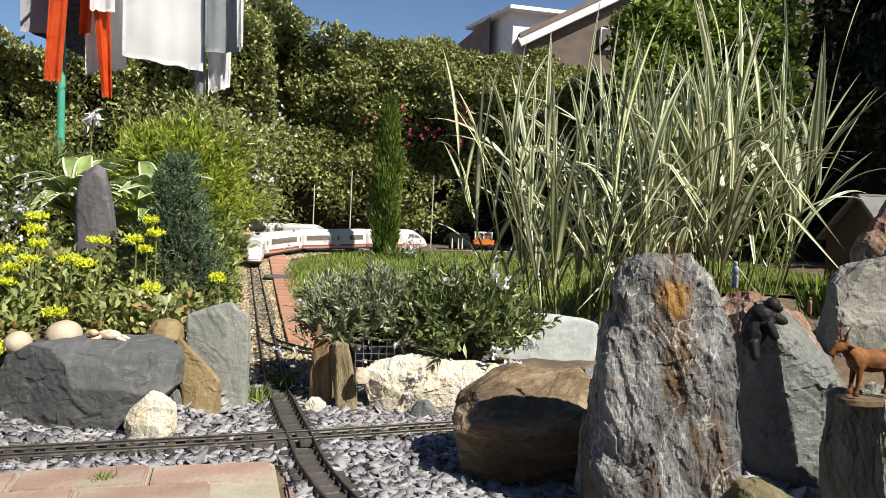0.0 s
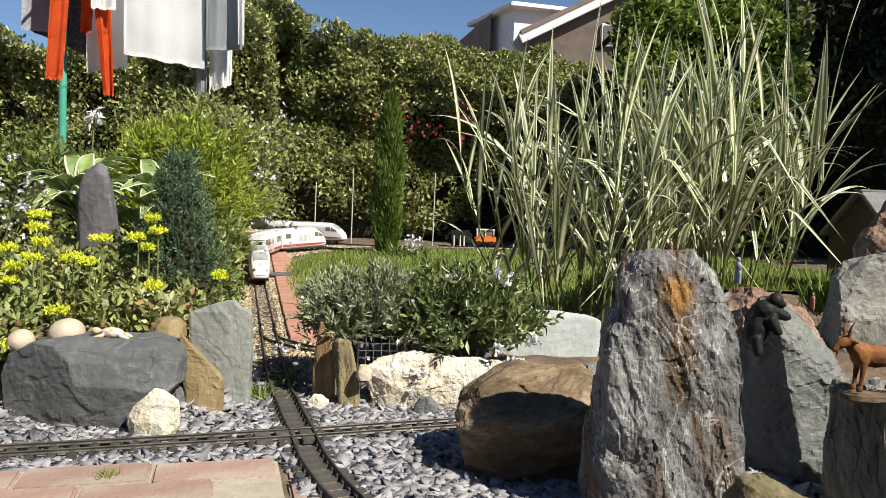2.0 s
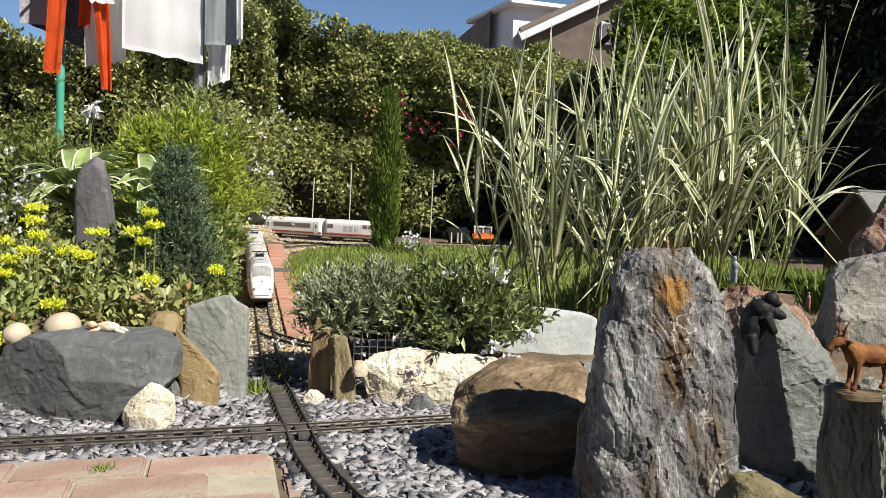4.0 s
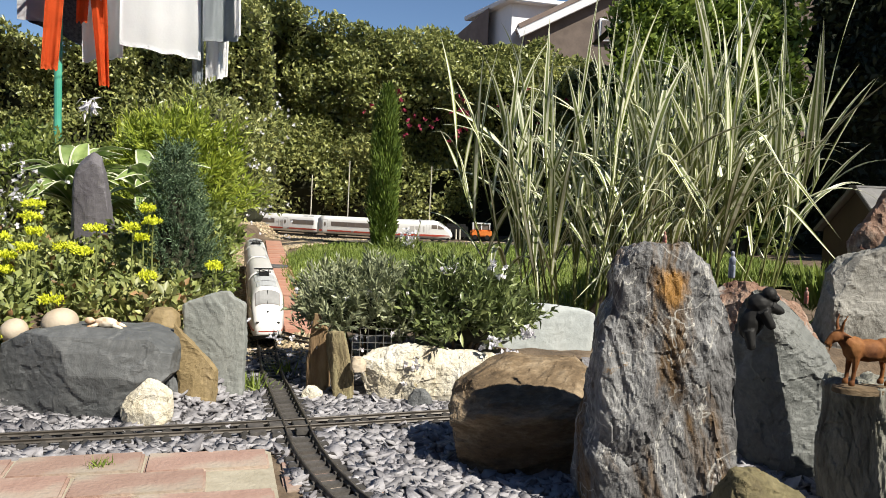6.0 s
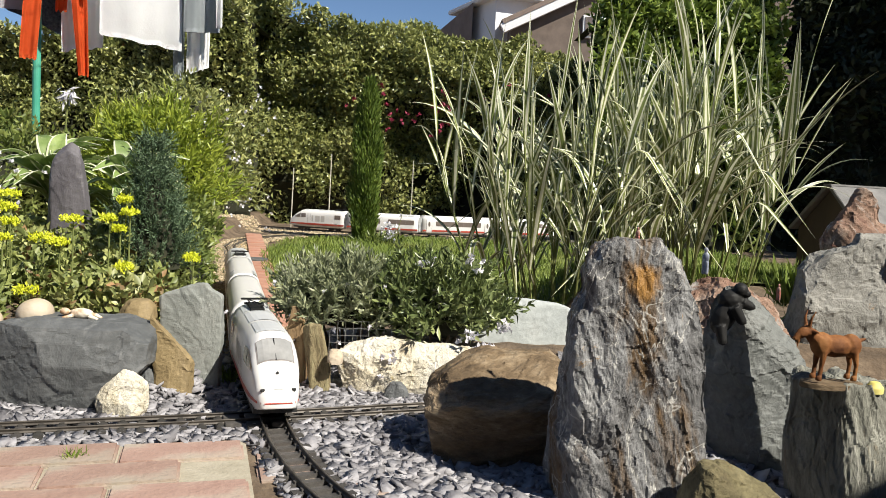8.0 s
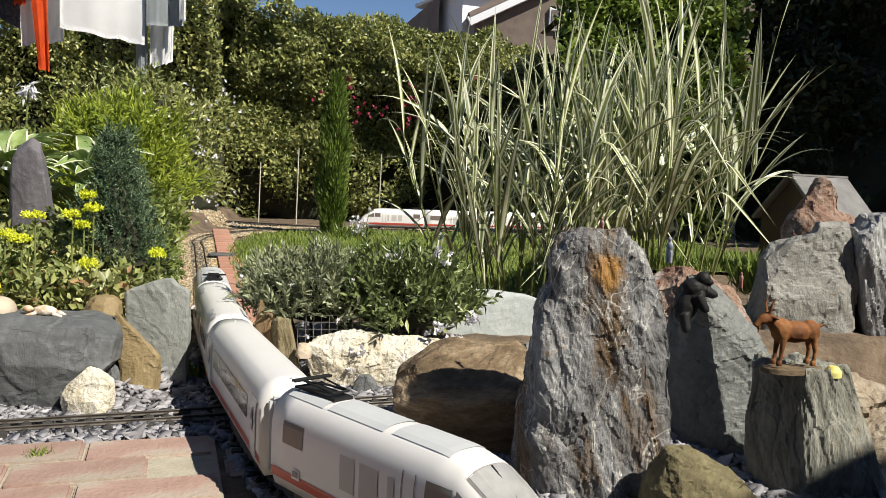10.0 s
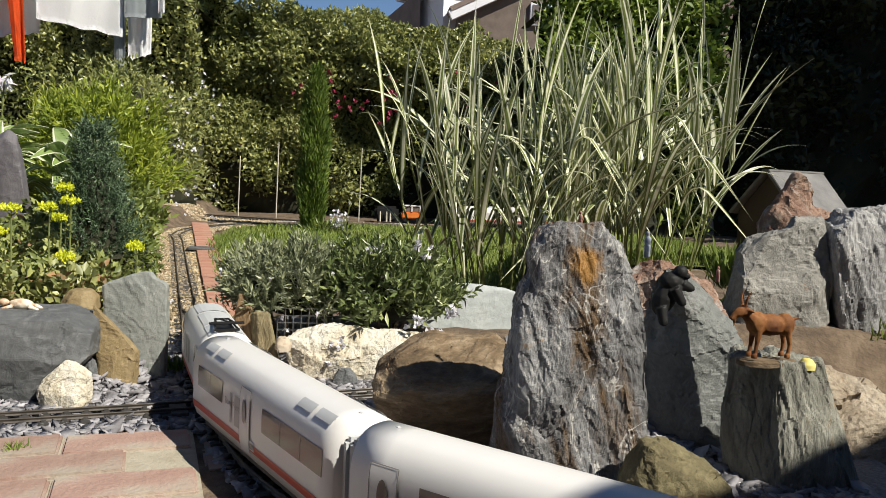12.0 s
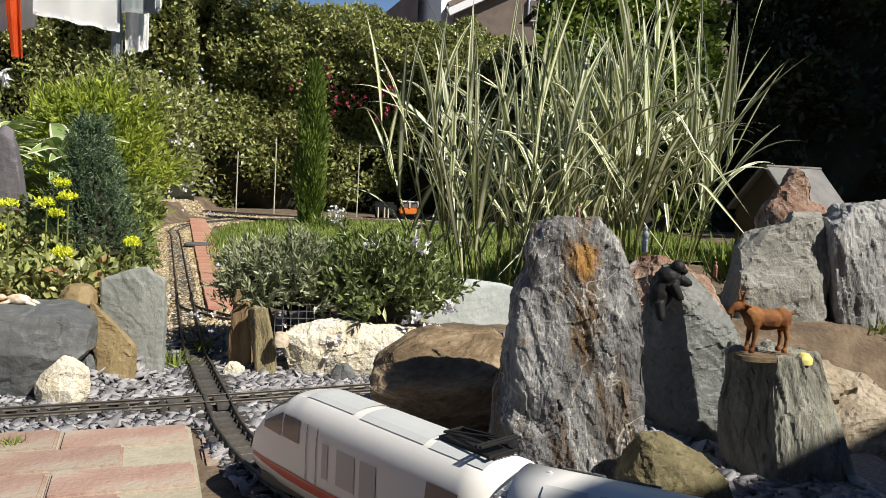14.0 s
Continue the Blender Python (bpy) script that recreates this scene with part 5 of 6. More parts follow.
def build_back():
    hedge_wall("hedge", "tall mixed hedge of ivy and shrubs along the fence", -2.6, 2.0, 7.35, 1.85, 135000, M_hedge, 0.046, 1, 0.3, top=([-2.6, -1.6, -1.1, -0.4, 0.5, 1.2, 2.0], [2.15, 2.1, 1.72, 1.78, 1.56, 1.5, 1.7]))
    h = hedge_wall("hedge", "sunlit mixed hedge behind the washing line", -5.2, -1.35, 6.7, 1.7, 70000, M_hedge, 0.046, 2, 0.35, top=([-5.2, -3, -2.2, -1.7, -1.35], [1.6, 1.5, 1.6, 1.95, 1.7]))
    hedge_wall("shaded_hedge", "tall evergreen hedge, deep shade put into its near-black leaves", 2.75, 7.5, 6.5, 3.4, 30000, M_shadeleaf, 0.08, 3, 0.4, top=([2.75, 3.4, 7.5], [2.3, 3.0, 3.6]))
    hedge_wall("climber", "sunlit leafy climber with large green leaves", 1.2, 2.6, 6.3, 2.1, 17000, M_climb, 0.07, 4, 0.3, top=([1.2, 1.8, 2.6], [1.75, 2.15, 2.3]))
    fl = thing("hedge_flowers", (0, 7.0, 0), "scattered small red flowers in the hedge", "flowers")
    pts = np.stack([RNG.normal(-0.1, 0.5, 34), RNG.uniform(-0.12, 0.0, 34), RNG.uniform(0.8, 1.25, 34)], 1)
    tagged(petals(fl, "blossoms", pts, 0.03, M_pink), kind="stuff")
    for x, h in ((-1.045, 0.5), (-0.75, 0.62), (-0.1, 0.6)):
        bm = bmesh.new()
        cyl(bm, (0, 0, 0), (0.01, 0, h), 0.0045, 0.004, 7)
        for k in range(3):
            cyl(bm, (0.01 * k / 3, 0, h * (k + 0.9) / 4), (0.01 * k / 3, 0, h * (k + 0.9) / 4 + 0.006), 0.006, 0.006, 7)
        ob = part("garden_cane", bm, M_cane)
        ob.location = (x, 6.75, 0.0)
        tagged(ob, "thin pale garden cane stuck in the border", "cane", "canes by the hedge")


def build_cypress():
    th = thing("columnar_cypress", (-0.39, 5.6, 0.0), "slender bright green columnar cypress on the lawn", "tree")
    bm = bmesh.new()
    cyl(bm, (0, 0, -0.02), (0.01, 0, 0.9), 0.018, 0.004, 8)
    part("trunk", bm, M_bark, th)
    n = 9000
    z = RNG.uniform(0.04, 1.07, n)
    r = 0.096 * np.interp(z, [0, 0.1, 0.3, 0.7, 0.95, 1.07], [0.45, 0.75, 0.95, 0.85, 0.55, 0.1])
    a = RNG.uniform(0, 6.28, n)
    r = r * (0.5 + 0.5 * RNG.uniform(0, 1, n) ** 0.5) * (1 + 0.18 * np.sin(a * 3 + z * 14))
    P = np.stack([r * np.cos(a) + 0.012 * z, r * np.sin(a), z], 1)
    D = np.stack([np.cos(a) * 0.35, np.sin(a) * 0.35, np.ones(n)], 1) + RNG.normal(size=(n, 3)) * 0.25
    tagged(leaf_cloud("crown", P, D, RNG.uniform(0.03, 0.06, n), 0.22, M_cypress, th), kind="stuff")


def build_dwarf_conifer():
    th = thing("dwarf_conifer", (-0.672, 2.15, 0.2), "small blue-green pyramidal conifer in the rockery", "tree")
    bm = bmesh.new()
    cyl(bm, (0, 0, -0.02), (0, 0, 0.29), 0.01, 0.002, 8)
    part("trunk", bm, M_bark, th)
    # dark cone: shade among the sprays, given as colour
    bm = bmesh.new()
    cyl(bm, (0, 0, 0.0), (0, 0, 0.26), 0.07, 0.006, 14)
    part("shade_core", bm, M_core, th)
    # sprays: each a short twig that sweeps up and out, dense with needles
    n, per = 1000, 20
    z = 0.31 * RNG.uniform(0, 1, n) ** 1.25
    a = RNG.uniform(0, 6.28, n)
    r = np.interp(z, [0, 0.05, 0.14, 0.22, 0.31], [0.07, 0.078, 0.06, 0.036, 0.004]) * (0.55 + 0.45 * RNG.uniform(0, 1, n) ** 0.5) * (1 + 0.25 * np.sin(a * 3 + z * 30))
    P0 = np.stack([r * np.cos(a), r * np.sin(a), z], 1)
    way = np.stack([np.cos(a) * 0.75, np.sin(a) * 0.75, np.full(n, 0.7)], 1) + RNG.normal(size=(n, 3)) * 0.22
    f = np.linspace(0, 1, per)[None, :, None]
    size = RNG.uniform(0.025, 0.05, n)[:, None, None]
    P = P0[:, None] + way[:, None] * f * size
    P[..., 2] += (f[..., 0] ** 2) * 0.008
    D = way[:, None] * 0.8 + RNG.normal(size=P.shape) * 0.55
    tagged(leaf_cloud("crown", P.reshape(-1, 3), D.reshape(-1, 3), RNG.uniform(0.006, 0.013, n * per), 0.28, M_blue, th), kind="stuff")


def shrub(name, label, c, r, n, leaf, wide, material, stems=7, low=-0.6, shell=0.5, up=0.35, category="shrub"):
    base = (c[0], c[1], float(ground_z(c[0], c[1])))
    th = thing(name, base, label, category)
    lc = (0, 0, c[2] - base[2])
    core("shade_core", lc, r, th)
    for k in range(stems):
        a = 6.28 * k / stems
        bm = bmesh.new()
        cyl(bm, (0.15 * r[0] * math.cos(a), 0.15 * r[1] * math.sin(a), -0.02), (0.6 * r[0] * math.cos(a), 0.6 * r[1] * math.sin(a), lc[2] + 0.3 * r[2]), 0.005, 0.002, 6)
        part("stem", bm, M_bark, th)
    P, d = blob_points(n, lc, r, shell, low)
    D = d * 0.5 + RNG.normal(size=d.shape) * 0.75
    D[:, 2] += up
    tagged(leaf_cloud("foliage", P, D, RNG.uniform(leaf * 0.6, leaf * 1.25, len(P)), wide, material, th), kind="stuff")
    return th


def sprigs(parent, lc, r, n, leaf, wide, material, per=13, low=-0.5, shell=0.6):
    """Short twigs set round the bush, each with narrow leaves up its length."""
    P0, d = blob_points(n, lc, r, shell, low)
    way = d * np.array([0.7, 0.7, 0.4]) + RNG.normal(size=d.shape) * 0.3
    way[:, 2] += 0.75
    way /= np.linalg.norm(way, axis=1, keepdims=True)
    f = np.linspace(0, 1, per)[None, :, None]
    P = P0[:, None] + way[:, None] * f * leaf * 1.9
    D = way[:, None] * (0.35 + 0.9 * f) + RNG.normal(size=P.shape) * 0.5
    S = np.broadcast_to(leaf * (1.1 - 0.45 * f[..., 0]), P.shape[:2]) * RNG.uniform(0.75, 1.2, P.shape[:2])
    return tagged(leaf_cloud("foliage", P.reshape(-1, 3), D.reshape(-1, 3), S.reshape(-1), wide, material, parent), kind="stuff")


def bush(name, label, c, r, n, leaf, wide, material, stems=7):
    base = (c[0], c[1], float(ground_z(c[0], c[1])))
    th = thing(name, base, label, "shrub")
    lc = (0, 0, c[2] - base[2])
    core("shade_core", lc, r, th, k=0.66)
    for k in range(stems):
        a = 6.28 * k / stems
        bm = bmesh.new()
        cyl(bm, (0.15 * r[0] * math.cos(a), 0.15 * r[1] * math.sin(a), -0.02), (0.6 * r[0] * math.cos(a), 0.6 * r[1] * math.sin(a), lc[2] + 0.3 * r[2]), 0.005, 0.002, 6)
        part("stem", bm, M_bark, th)
    sprigs(th, lc, r, n, leaf, wide, material)
    return th


def build_middle():
    th = bush("silver_shrub", "low silvery-green shrub with small white flowers", (-0.165, 2.02, 0.145), (0.16, 0.14, 0.085), 640, 0.026, 0.27, M_silver)
    th2 = bush("dark_shrub", "glossy green wallflower shrub with white flowers", (0.05, 2.0, 0.14), (0.15, 0.13, 0.092), 430, 0.03, 0.31, M_wall)
    fl = RNG.normal(size=(26, 3)) * np.array([0.12, 0.03, 0.05]) + np.array([-0.05, -0.12, 0.1])
    petals(th, "blossoms", fl, 0.009, M_petal)
    heads = ((0.085, -0.19, 0.065), (0.1, -0.19, 0.035), (0.105, -0.18, 0.01), (0.125, -0.17, -0.02), (0.16, -0.12, 0.08), (0.08, -0.04, 0.21), (-0.09, -0.19, 0.015), (-0.1, -0.185, -0.025), (0.11, -0.185, -0.05), (-0.03, -0.06, 0.21))
    fl = np.concatenate([RNG.normal(size=(8, 3)) * 0.011 + np.array(c) for c in heads])
    petals(th2, "blossoms", fl, 0.013, M_petal, 4)


M_wall = mat("leaf_wallflower", [(0.1, 0.135, 0.045), (0.17, 0.215, 0.08), (0.28, 0.32, 0.15)], 5, 0.34, bump=0, island=0.5, trans=0.2)


def reed_mesh(k):
    """One long leaf, green with cream margins: nearly straight, arching, or folded over."""
    rg = np.random.default_rng(100 + k)
    kind = k % 3
    L = rg.uniform(0.36, 0.54)
    w = rg.uniform(0.015, 0.026)
    bend = (rg.uniform(0.1, 0.5), rg.uniform(1.0, 1.9), rg.uniform(1.6, 2.5))[kind]
    fold = rg.uniform(0.3, 0.6)
    n = 14
    V, idx, F = [], [], []
    x = z = 0.0
    tw = rg.uniform(-0.9, 0.9)
    for i in range(n + 1):
        f = i / n
        a = bend * (f ** 1.8 if kind < 2 else float(smooth01(f, fold - 0.16, fold + 0.2)))
        if i:
            x += L / n * math.sin(a)
            z += L / n * math.cos(a)
        hw = w * (0.45 + 1.5 * f if f < 0.35 else 0.975 * (1 - ((f - 0.35) / 0.65) ** 1.6) + 0.01) / 2
        c, s = math.cos(tw * f * 2), math.sin(tw * f * 2)
        for q in (-1, -0.5, 0.5, 1):
            lift = 0.3 * hw * abs(q)
            V.append((x + s * q * hw - lift * math.cos(a), c * q * hw, z + lift * math.sin(a)))
    cream = rg.uniform() < 0.8
    for i in range(n):
        for j in range(3):
            F.append((i * 4 + j, i * 4 + j + 1, i * 4 + j + 5, i * 4 + j + 4))
            idx.append(1 if (j != 1) == cream else 0)
    me_ob = mesh_np("leaf", V, F, [M_reedg, M_reedw], None, "", True, idx)
    me = me_ob.data
    bpy.data.objects.remove(me_ob)
    return me


def build_reeds():
    meshes = [reed_mesh(k) for k in range(36)]
    for cx, cy, canes, wide, hgt, lab in ((0.47, 2.75, 36, 0.25, 0.62, "tall variegated cream and green reed clump"), (0.92, 2.85, 36, 0.24, 0.6, "tall variegated reed clump with drooping tips")):
        th = thing("variegated_reed", (cx, cy, float(ground_z(cx, cy)) - 0.01), lab, "ornamental grass", "reeds")
        for k in range(canes):
            a, r = RNG.uniform(0, 6.28), math.sqrt(RNG.uniform(0, 1))
            x, y = wide * r * math.cos(a), 0.17 * r * math.sin(a)
            h = hgt * RNG.uniform(0.7, 1.12) * (1 - 0.2 * r * r)
            out = Vector((math.cos(a), math.sin(a), 0)) * (0.04 + 0.13 * r) * RNG.uniform(0.4, 1.2)
            foot, tip = Vector((x, y, -0.01)), Vector((x, y, 0)) + out + Vector((0, 0, h))
            part("cane", cyl(bmesh.new(), foot, tip, 0.0042, 0.0024, 5), M_stem, th)
            plane = RNG.uniform(0, 360)
            n = int(RNG.integers(6, 9))
            for i in range(n):
                f = 0.3 + 0.7 * i / (n - 1)
                p = foot.lerp(tip, f)
                top = i >= n - 2
                kind = 0 if top else int(RNG.choice([0, 1, 1, 2], p=[0.3, 0.25, 0.25, 0.2]))
                ob = new("leaf", meshes[3 * int(RNG.integers(12)) + kind])
                ob.parent = th
                lean = RNG.uniform(2, 14) if top else RNG.uniform(10, 34)
                ob.matrix_basis = pose(p.x, p.y, p.z, 0, 0, plane + 180 * (i % 2) + RNG.normal() * 28) @ pose(0, 0, 0, 0, lean, 0) @ pose(0, 0, 0, 0, 0, RNG.uniform(-25, 25)) @ Matrix.Scale(RNG.uniform(0.75, 1.12) * (0.86 if top else 1), 4)


M_sedum = mat("sedum_leaf", [(0.16, 0.2, 0.06), (0.25, 0.29, 0.095), (0.37, 0.375, 0.16)], 5, 0.45, bump=0, island=0.45, trans=0.25)


def build_left():
    th = thing("bamboo_shrub", (-0.93, 3.0, float(ground_z(-0.93, 3.0))), "bright green leafy shrub behind the rockery", "shrub")
    lc = (0, 0, 0.42 - float(ground_z(-0.93, 3.0)))
    core("shade_core", lc, (0.2, 0.2, 0.22), th)
    sprigs(th, lc, (0.2, 0.2, 0.22), 760, 0.042, 0.22, M_bright, 12, -0.7, 0.5)
    shrub("trackside_shrub", "green leafy shrub beside the straight track", (-0.80, 2.75, 0.24), (0.12, 0.25, 0.14), 3000, 0.034, 0.35, M_green)
    shrub("flowering_shrub", "tall loose shrub with small white flowers", (-1.1, 3.9, 0.5), (0.33, 0.35, 0.36), 10500, 0.034, 0.35, M_hedge)
    shrub("trackside_shrub", "low leafy green shrub between conifer and track", (-0.635, 2.3, 0.15), (0.06, 0.22, 0.13), 2200, 0.021, 0.42, M_green)
    shrub("left_shrub", "mixed green shrub beneath the washing line", (-1.72, 3.4, 0.34), (0.45, 0.3, 0.27), 10000, 0.036, 0.4, M_green)
    shrub("trackside_shrub", "green leafy shrub beside the far straight track", (-1.27, 4.25, 0.24), (0.15, 0.5, 0.2), 6000, 0.034, 0.38, M_green)
    shrub("corner_shrub", "leafy shrub filling the corner behind the track", (-1.52, 5.2, 0.3), (0.22, 0.45, 0.3), 6000, 0.04, 0.4, M_hedge)
    # low cover on the rockery
    n = 9000
    x, y = RNG.uniform(-1.5, -0.52, n), RNG.uniform(1.72, 2.35, n)
    z = ground_z(x, y)
    keep = (z > 0.08) & ((y > 1.87) | (x < -0.9))
    x, y, z = x[keep], y[keep], z[keep]
    P = np.stack([x, y, z + RNG.uniform(0.0, 0.07, len(x))], 1)
    D = RNG.normal(size=P.shape) * 0.7
    D[:, 2] += 0.7
    g = leaf_cloud("ground_cover", P, D, RNG.uniform(0.012, 0.03, len(P)), 0.6, M_sedum)
    tagged(g, "low leafy green ground cover on the rockery", "ground cover", kind="stuff")


def hosta_leaf():
    """A ribbed pointed leaf, green with a cream margin, arching over."""
    V, F, idx = [], [], []
    n = 12
    for i in range(n + 1):
        f = i / n
        w = 0.03 * math.sin(math.pi * min(1, f * 0.97 + 0.03) ** 0.8) ** 0.85 + 0.001
        x, z = 0.17 * f, 0.055 * math.sin(f * 2.4) - 0.05 * f * f
        for q in (-1, -0.8, -0.35, 0, 0.35, 0.8, 1):
            V.append((x, q * w, z + 0.009 * abs(q) + 0.002 * math.cos(q * 9) + 0.004 * math.sin(f * 11) * abs(q)))
    for i in range(n):
        for j in range(6):
            F.append((i * 7 + j, i * 7 + j + 1, i * 7 + j + 8, i * 7 + j + 7))
            idx.append(1 if j in (0, 5) else 0)
    ob = mesh_np("leaf", V, F, [M_hostag, M_reedw], None, "", True, idx)
    me = ob.data
    bpy.data.objects.remove(ob)
    return me


M_hostag = mat("hosta_green", [(0.17, 0.25, 0.07), (0.25, 0.34, 0.11), (0.33, 0.41, 0.16)], 30, 0.4, bump=0.3, bscale=120, obrand=0.2, trans=0.25)
M_reddish = mat("reddish_leaf", [(0.2, 0.12, 0.05), (0.32, 0.2, 0.09)], 8, 0.6, bump=0, island=0.4, trans=0.2)


def build_rockery_plants():
    me = hosta_leaf()
    for cx, cy, cz, n, s in ((-1.11, 2.58, 0.30, 54, 1.0), (-0.88, 2.58, 0.29, 36, 0.95)):
        th = thing("hosta", (cx, cy, cz), "hosta with broad green leaves edged in cream", "plant", "hostas")
        for k in range(n):
            a = 360 * k / n * 2.4 + RNG.normal() * 14
            ob = new("leaf", me)
            ob.parent = th
            lean = -2 - 46 * (k / n) + RNG.normal() * 7
            ob.matrix_basis = pose(0, 0, 0.02 + 0.1 * k / n, 0, 0, a) @ pose(0.015, 0, 0, RNG.normal() * 12, lean, 0) @ Matrix.Scale(s * RNG.uniform(0.8, 1.15), 4)
    # stonecrop with yellow heads: each plant a thing
    spots = [(-0.944, 1.95, 0.35), (-0.924, 1.93, 0.318), (-0.93, 1.9, 0.285), (-0.983, 1.92, 0.264), (-0.98, 1.9, 0.231), (-1.009, 1.95, 0.302), (-0.794, 1.95, 0.329), (-0.852, 1.93, 0.287),
             (-0.82, 1.94, 0.275), (-0.662, 1.92, 0.228), (-0.709, 2.05, 0.375), (-0.696, 2.04, 0.345), (-0.715, 2.03, 0.305), (-0.519, 1.95, 0.252), (-0.779, 1.70, 0.198), (-0.856, 1.68, 0.13),
             (-1.04, 1.9, 0.27), (-0.73, 2.0, 0.33), (-1.02, 1.85, 0.25), (-0.96, 2.0, 0.38)]
    for x, y, z in spots:
        g = float(ground_z(x, y)) if y > 1.75 else z - 0.05
        th = thing("stonecrop", (x, y, g), "stonecrop with a fluffy bright yellow flower head", "flower", "yellow stonecrop")
        h = z - g
        bm = bmesh.new()
        cyl(bm, (0, 0, -0.01), (0.004, 0, h), 0.0025, 0.0018, 6)
        part("stem", bm, M_stem, th)
        m = 22
        f = RNG.uniform(0.1, 0.95, m)
        P = np.stack([0.004 * f, np.zeros(m), f * h], 1)
        a = RNG.uniform(0, 6.28, m)
        D = np.stack([np.cos(a), np.sin(a), np.full(m, 0.6)], 1)
        leaf_cloud("leaves", P, D, 0.014, 0.4, M_sedum, th)
        m = 190
        wide = RNG.uniform(0.017, 0.027)
        a, r = RNG.uniform(0, 6.28, m), wide * np.sqrt(RNG.uniform(0, 1, m))
        lump = 0.003 * np.sin(a * 3 + x * 90) + 0.002 * np.sin(r * 420 + y * 70)
        P = np.stack([r * np.cos(a) * (1 + lump * 20), r * np.sin(a), h + lump + 0.005 * RNG.uniform(-1, 1, m) - 10 * r * r], 1)
        D = RNG.normal(size=(m, 3)) * 0.7 + np.array([0, 0, 0.8])
        leaf_cloud("flower_head", P, D, 0.009, 0.5, M_yellow, th)
    # pale flowers beside the hosta and in the tall shrub
    th = thing("plumbago", (-1.2, 2.25, 0.22), "loose plant with pale lilac-white flowers", "flower")
    pts = RNG.normal(size=(70, 3)) * np.array([0.06, 0.05, 0.05]) + np.array([0.03, 0, 0.17])
    P = np.repeat(pts, 3, 0)
    leaf_cloud("foliage", P - np.array([0, 0, 0.02]), RNG.normal(size=P.shape), 0.02, 0.5, M_green, th)
    bm = bmesh.new()
    for k in range(8):
        a = RNG.uniform(0, 6.28)
        cyl(bm, (0, 0, -0.02), (0.07 * math.cos(a) + 0.03, 0.05 * math.sin(a), 0.19), 0.002, 0.0015, 5)
    part("stem", bm, M_stem, th)
    petals(th, "blossoms", pts, 0.012, M_petal, 5)
    th = thing("white_blossom", (-0.95, 3.6, 0.2), "sprays of small white flowers on the tall shrub", "flower")
    pts = np.stack([RNG.uniform(-0.1, 0.3, 80), RNG.uniform(-0.08, 0.15, 80), RNG.uniform(0.0, 0.6, 80)], 1)
    tagged(petals(th, "blossoms", pts, 0.014, M_petal, 4), kind="stuff")
    th = thing("agapanthus", (-1.43, 3.45, 0.2), "drooping white bell flowers on a tall stem", "flower")
    bm = bmesh.new()
    cyl(bm, (-0.04, 0, -0.02), (0, 0, 0.53), 0.004, 0.003, 6)
    part("stem", bm, M_stem, th)
    m = 60
    P = np.tile([0, 0, 0.53], (m, 1)) + RNG.normal(size=(m, 3)) * 0.012
    leaf_cloud("flower_head", P, RNG.normal(size=(m, 3)) * np.array([1, 1, 0.5]) + np.array([0, 0, -0.9]), 0.045, 0.22, M_petal, th)
    # low mixed cover: rosettes of different heights
    n = 760
    P, D, S = [], [], []
    xs, ys = RNG.uniform(-1.6, -0.5, n), RNG.uniform(1.72, 2.5, n)
    for x, y in zip(xs, ys):
        g = float(ground_z(x, y))
        if g < 0.06 or (y < 1.86 and x > -0.88):
            continue
        hh = RNG.uniform(0.01, 0.08) * (1.5 if RNG.uniform() < 0.2 else 1)
        k = int(RNG.integers(14, 34))
        a = RNG.uniform(0, 6.28, k)
        f = RNG.uniform(0, 1, k)
        P.append(np.stack([x + 0.012 * np.cos(a) * f, y + 0.012 * np.sin(a) * f, g + hh * f], 1))
        D.append(np.stack([np.cos(a), np.sin(a), RNG.uniform(0.1, 1.2, k)], 1))
        S.append(np.full(k, RNG.uniform(0.014, 0.036)))
    P, D, S = np.concatenate(P), np.concatenate(D), np.concatenate(S)
    k = RNG.uniform(0, 1, len(P)) < 0.84
    tagged(leaf_cloud("rosettes", P[k], D[k], S[k], 0.55, M_sedum), "fleshy green stonecrop rosettes covering the rockery", "ground cover", kind="stuff")
    tagged(leaf_cloud("dry_leaves", P[~k], D[~k], S[~k], 0.6, M_reddish), "reddish and dry leaves among the stonecrop", "ground cover", kind="stuff")


def tuft(x, y, z, n, h, name, label, material=None, spread=0.02):
    th = thing(name, (x, y, z), label, "grass", "grass tufts")
    P = np.stack([RNG.normal(size=n) * spread, RNG.normal(size=n) * spread, np.zeros(n)], 1)
    D = RNG.normal(size=(n, 3)) * 0.4 + np.array([0, 0, 1])
    tagged(leaf_cloud("blade_clump", P, D, RNG.uniform(0.5, 1.1, n) * h, 0.09, material or M_blade, th), kind="stuff")


def build_tufts():
    tuft(-0.525, 1.316, -0.012, 60, 0.022, "grass_tuft", "small grass tuft growing between the pavers", spread=0.008)
    tuft(1.12, 1.72, 0.06, 120, 0.12, "grass_tuft", "grass tuft growing between the tall boulders")
    tuft(0.86, 1.9, 0.2, 140, 0.12, "grass_tuft", "grass tuft behind the boulders")
    tuft(-0.405, 1.86, -0.02, 80, 0.05, "grass_tuft", "grass tuft beside the slate slab")
    tuft(-0.36, 2.02, -0.02, 40, 0.05, "grass_tuft", "weed growing between the rails")


build_back()
build_cypress()
build_dwarf_conifer()
build_middle()
build_reeds()
build_left()
build_rockery_plants()
build_tufts()


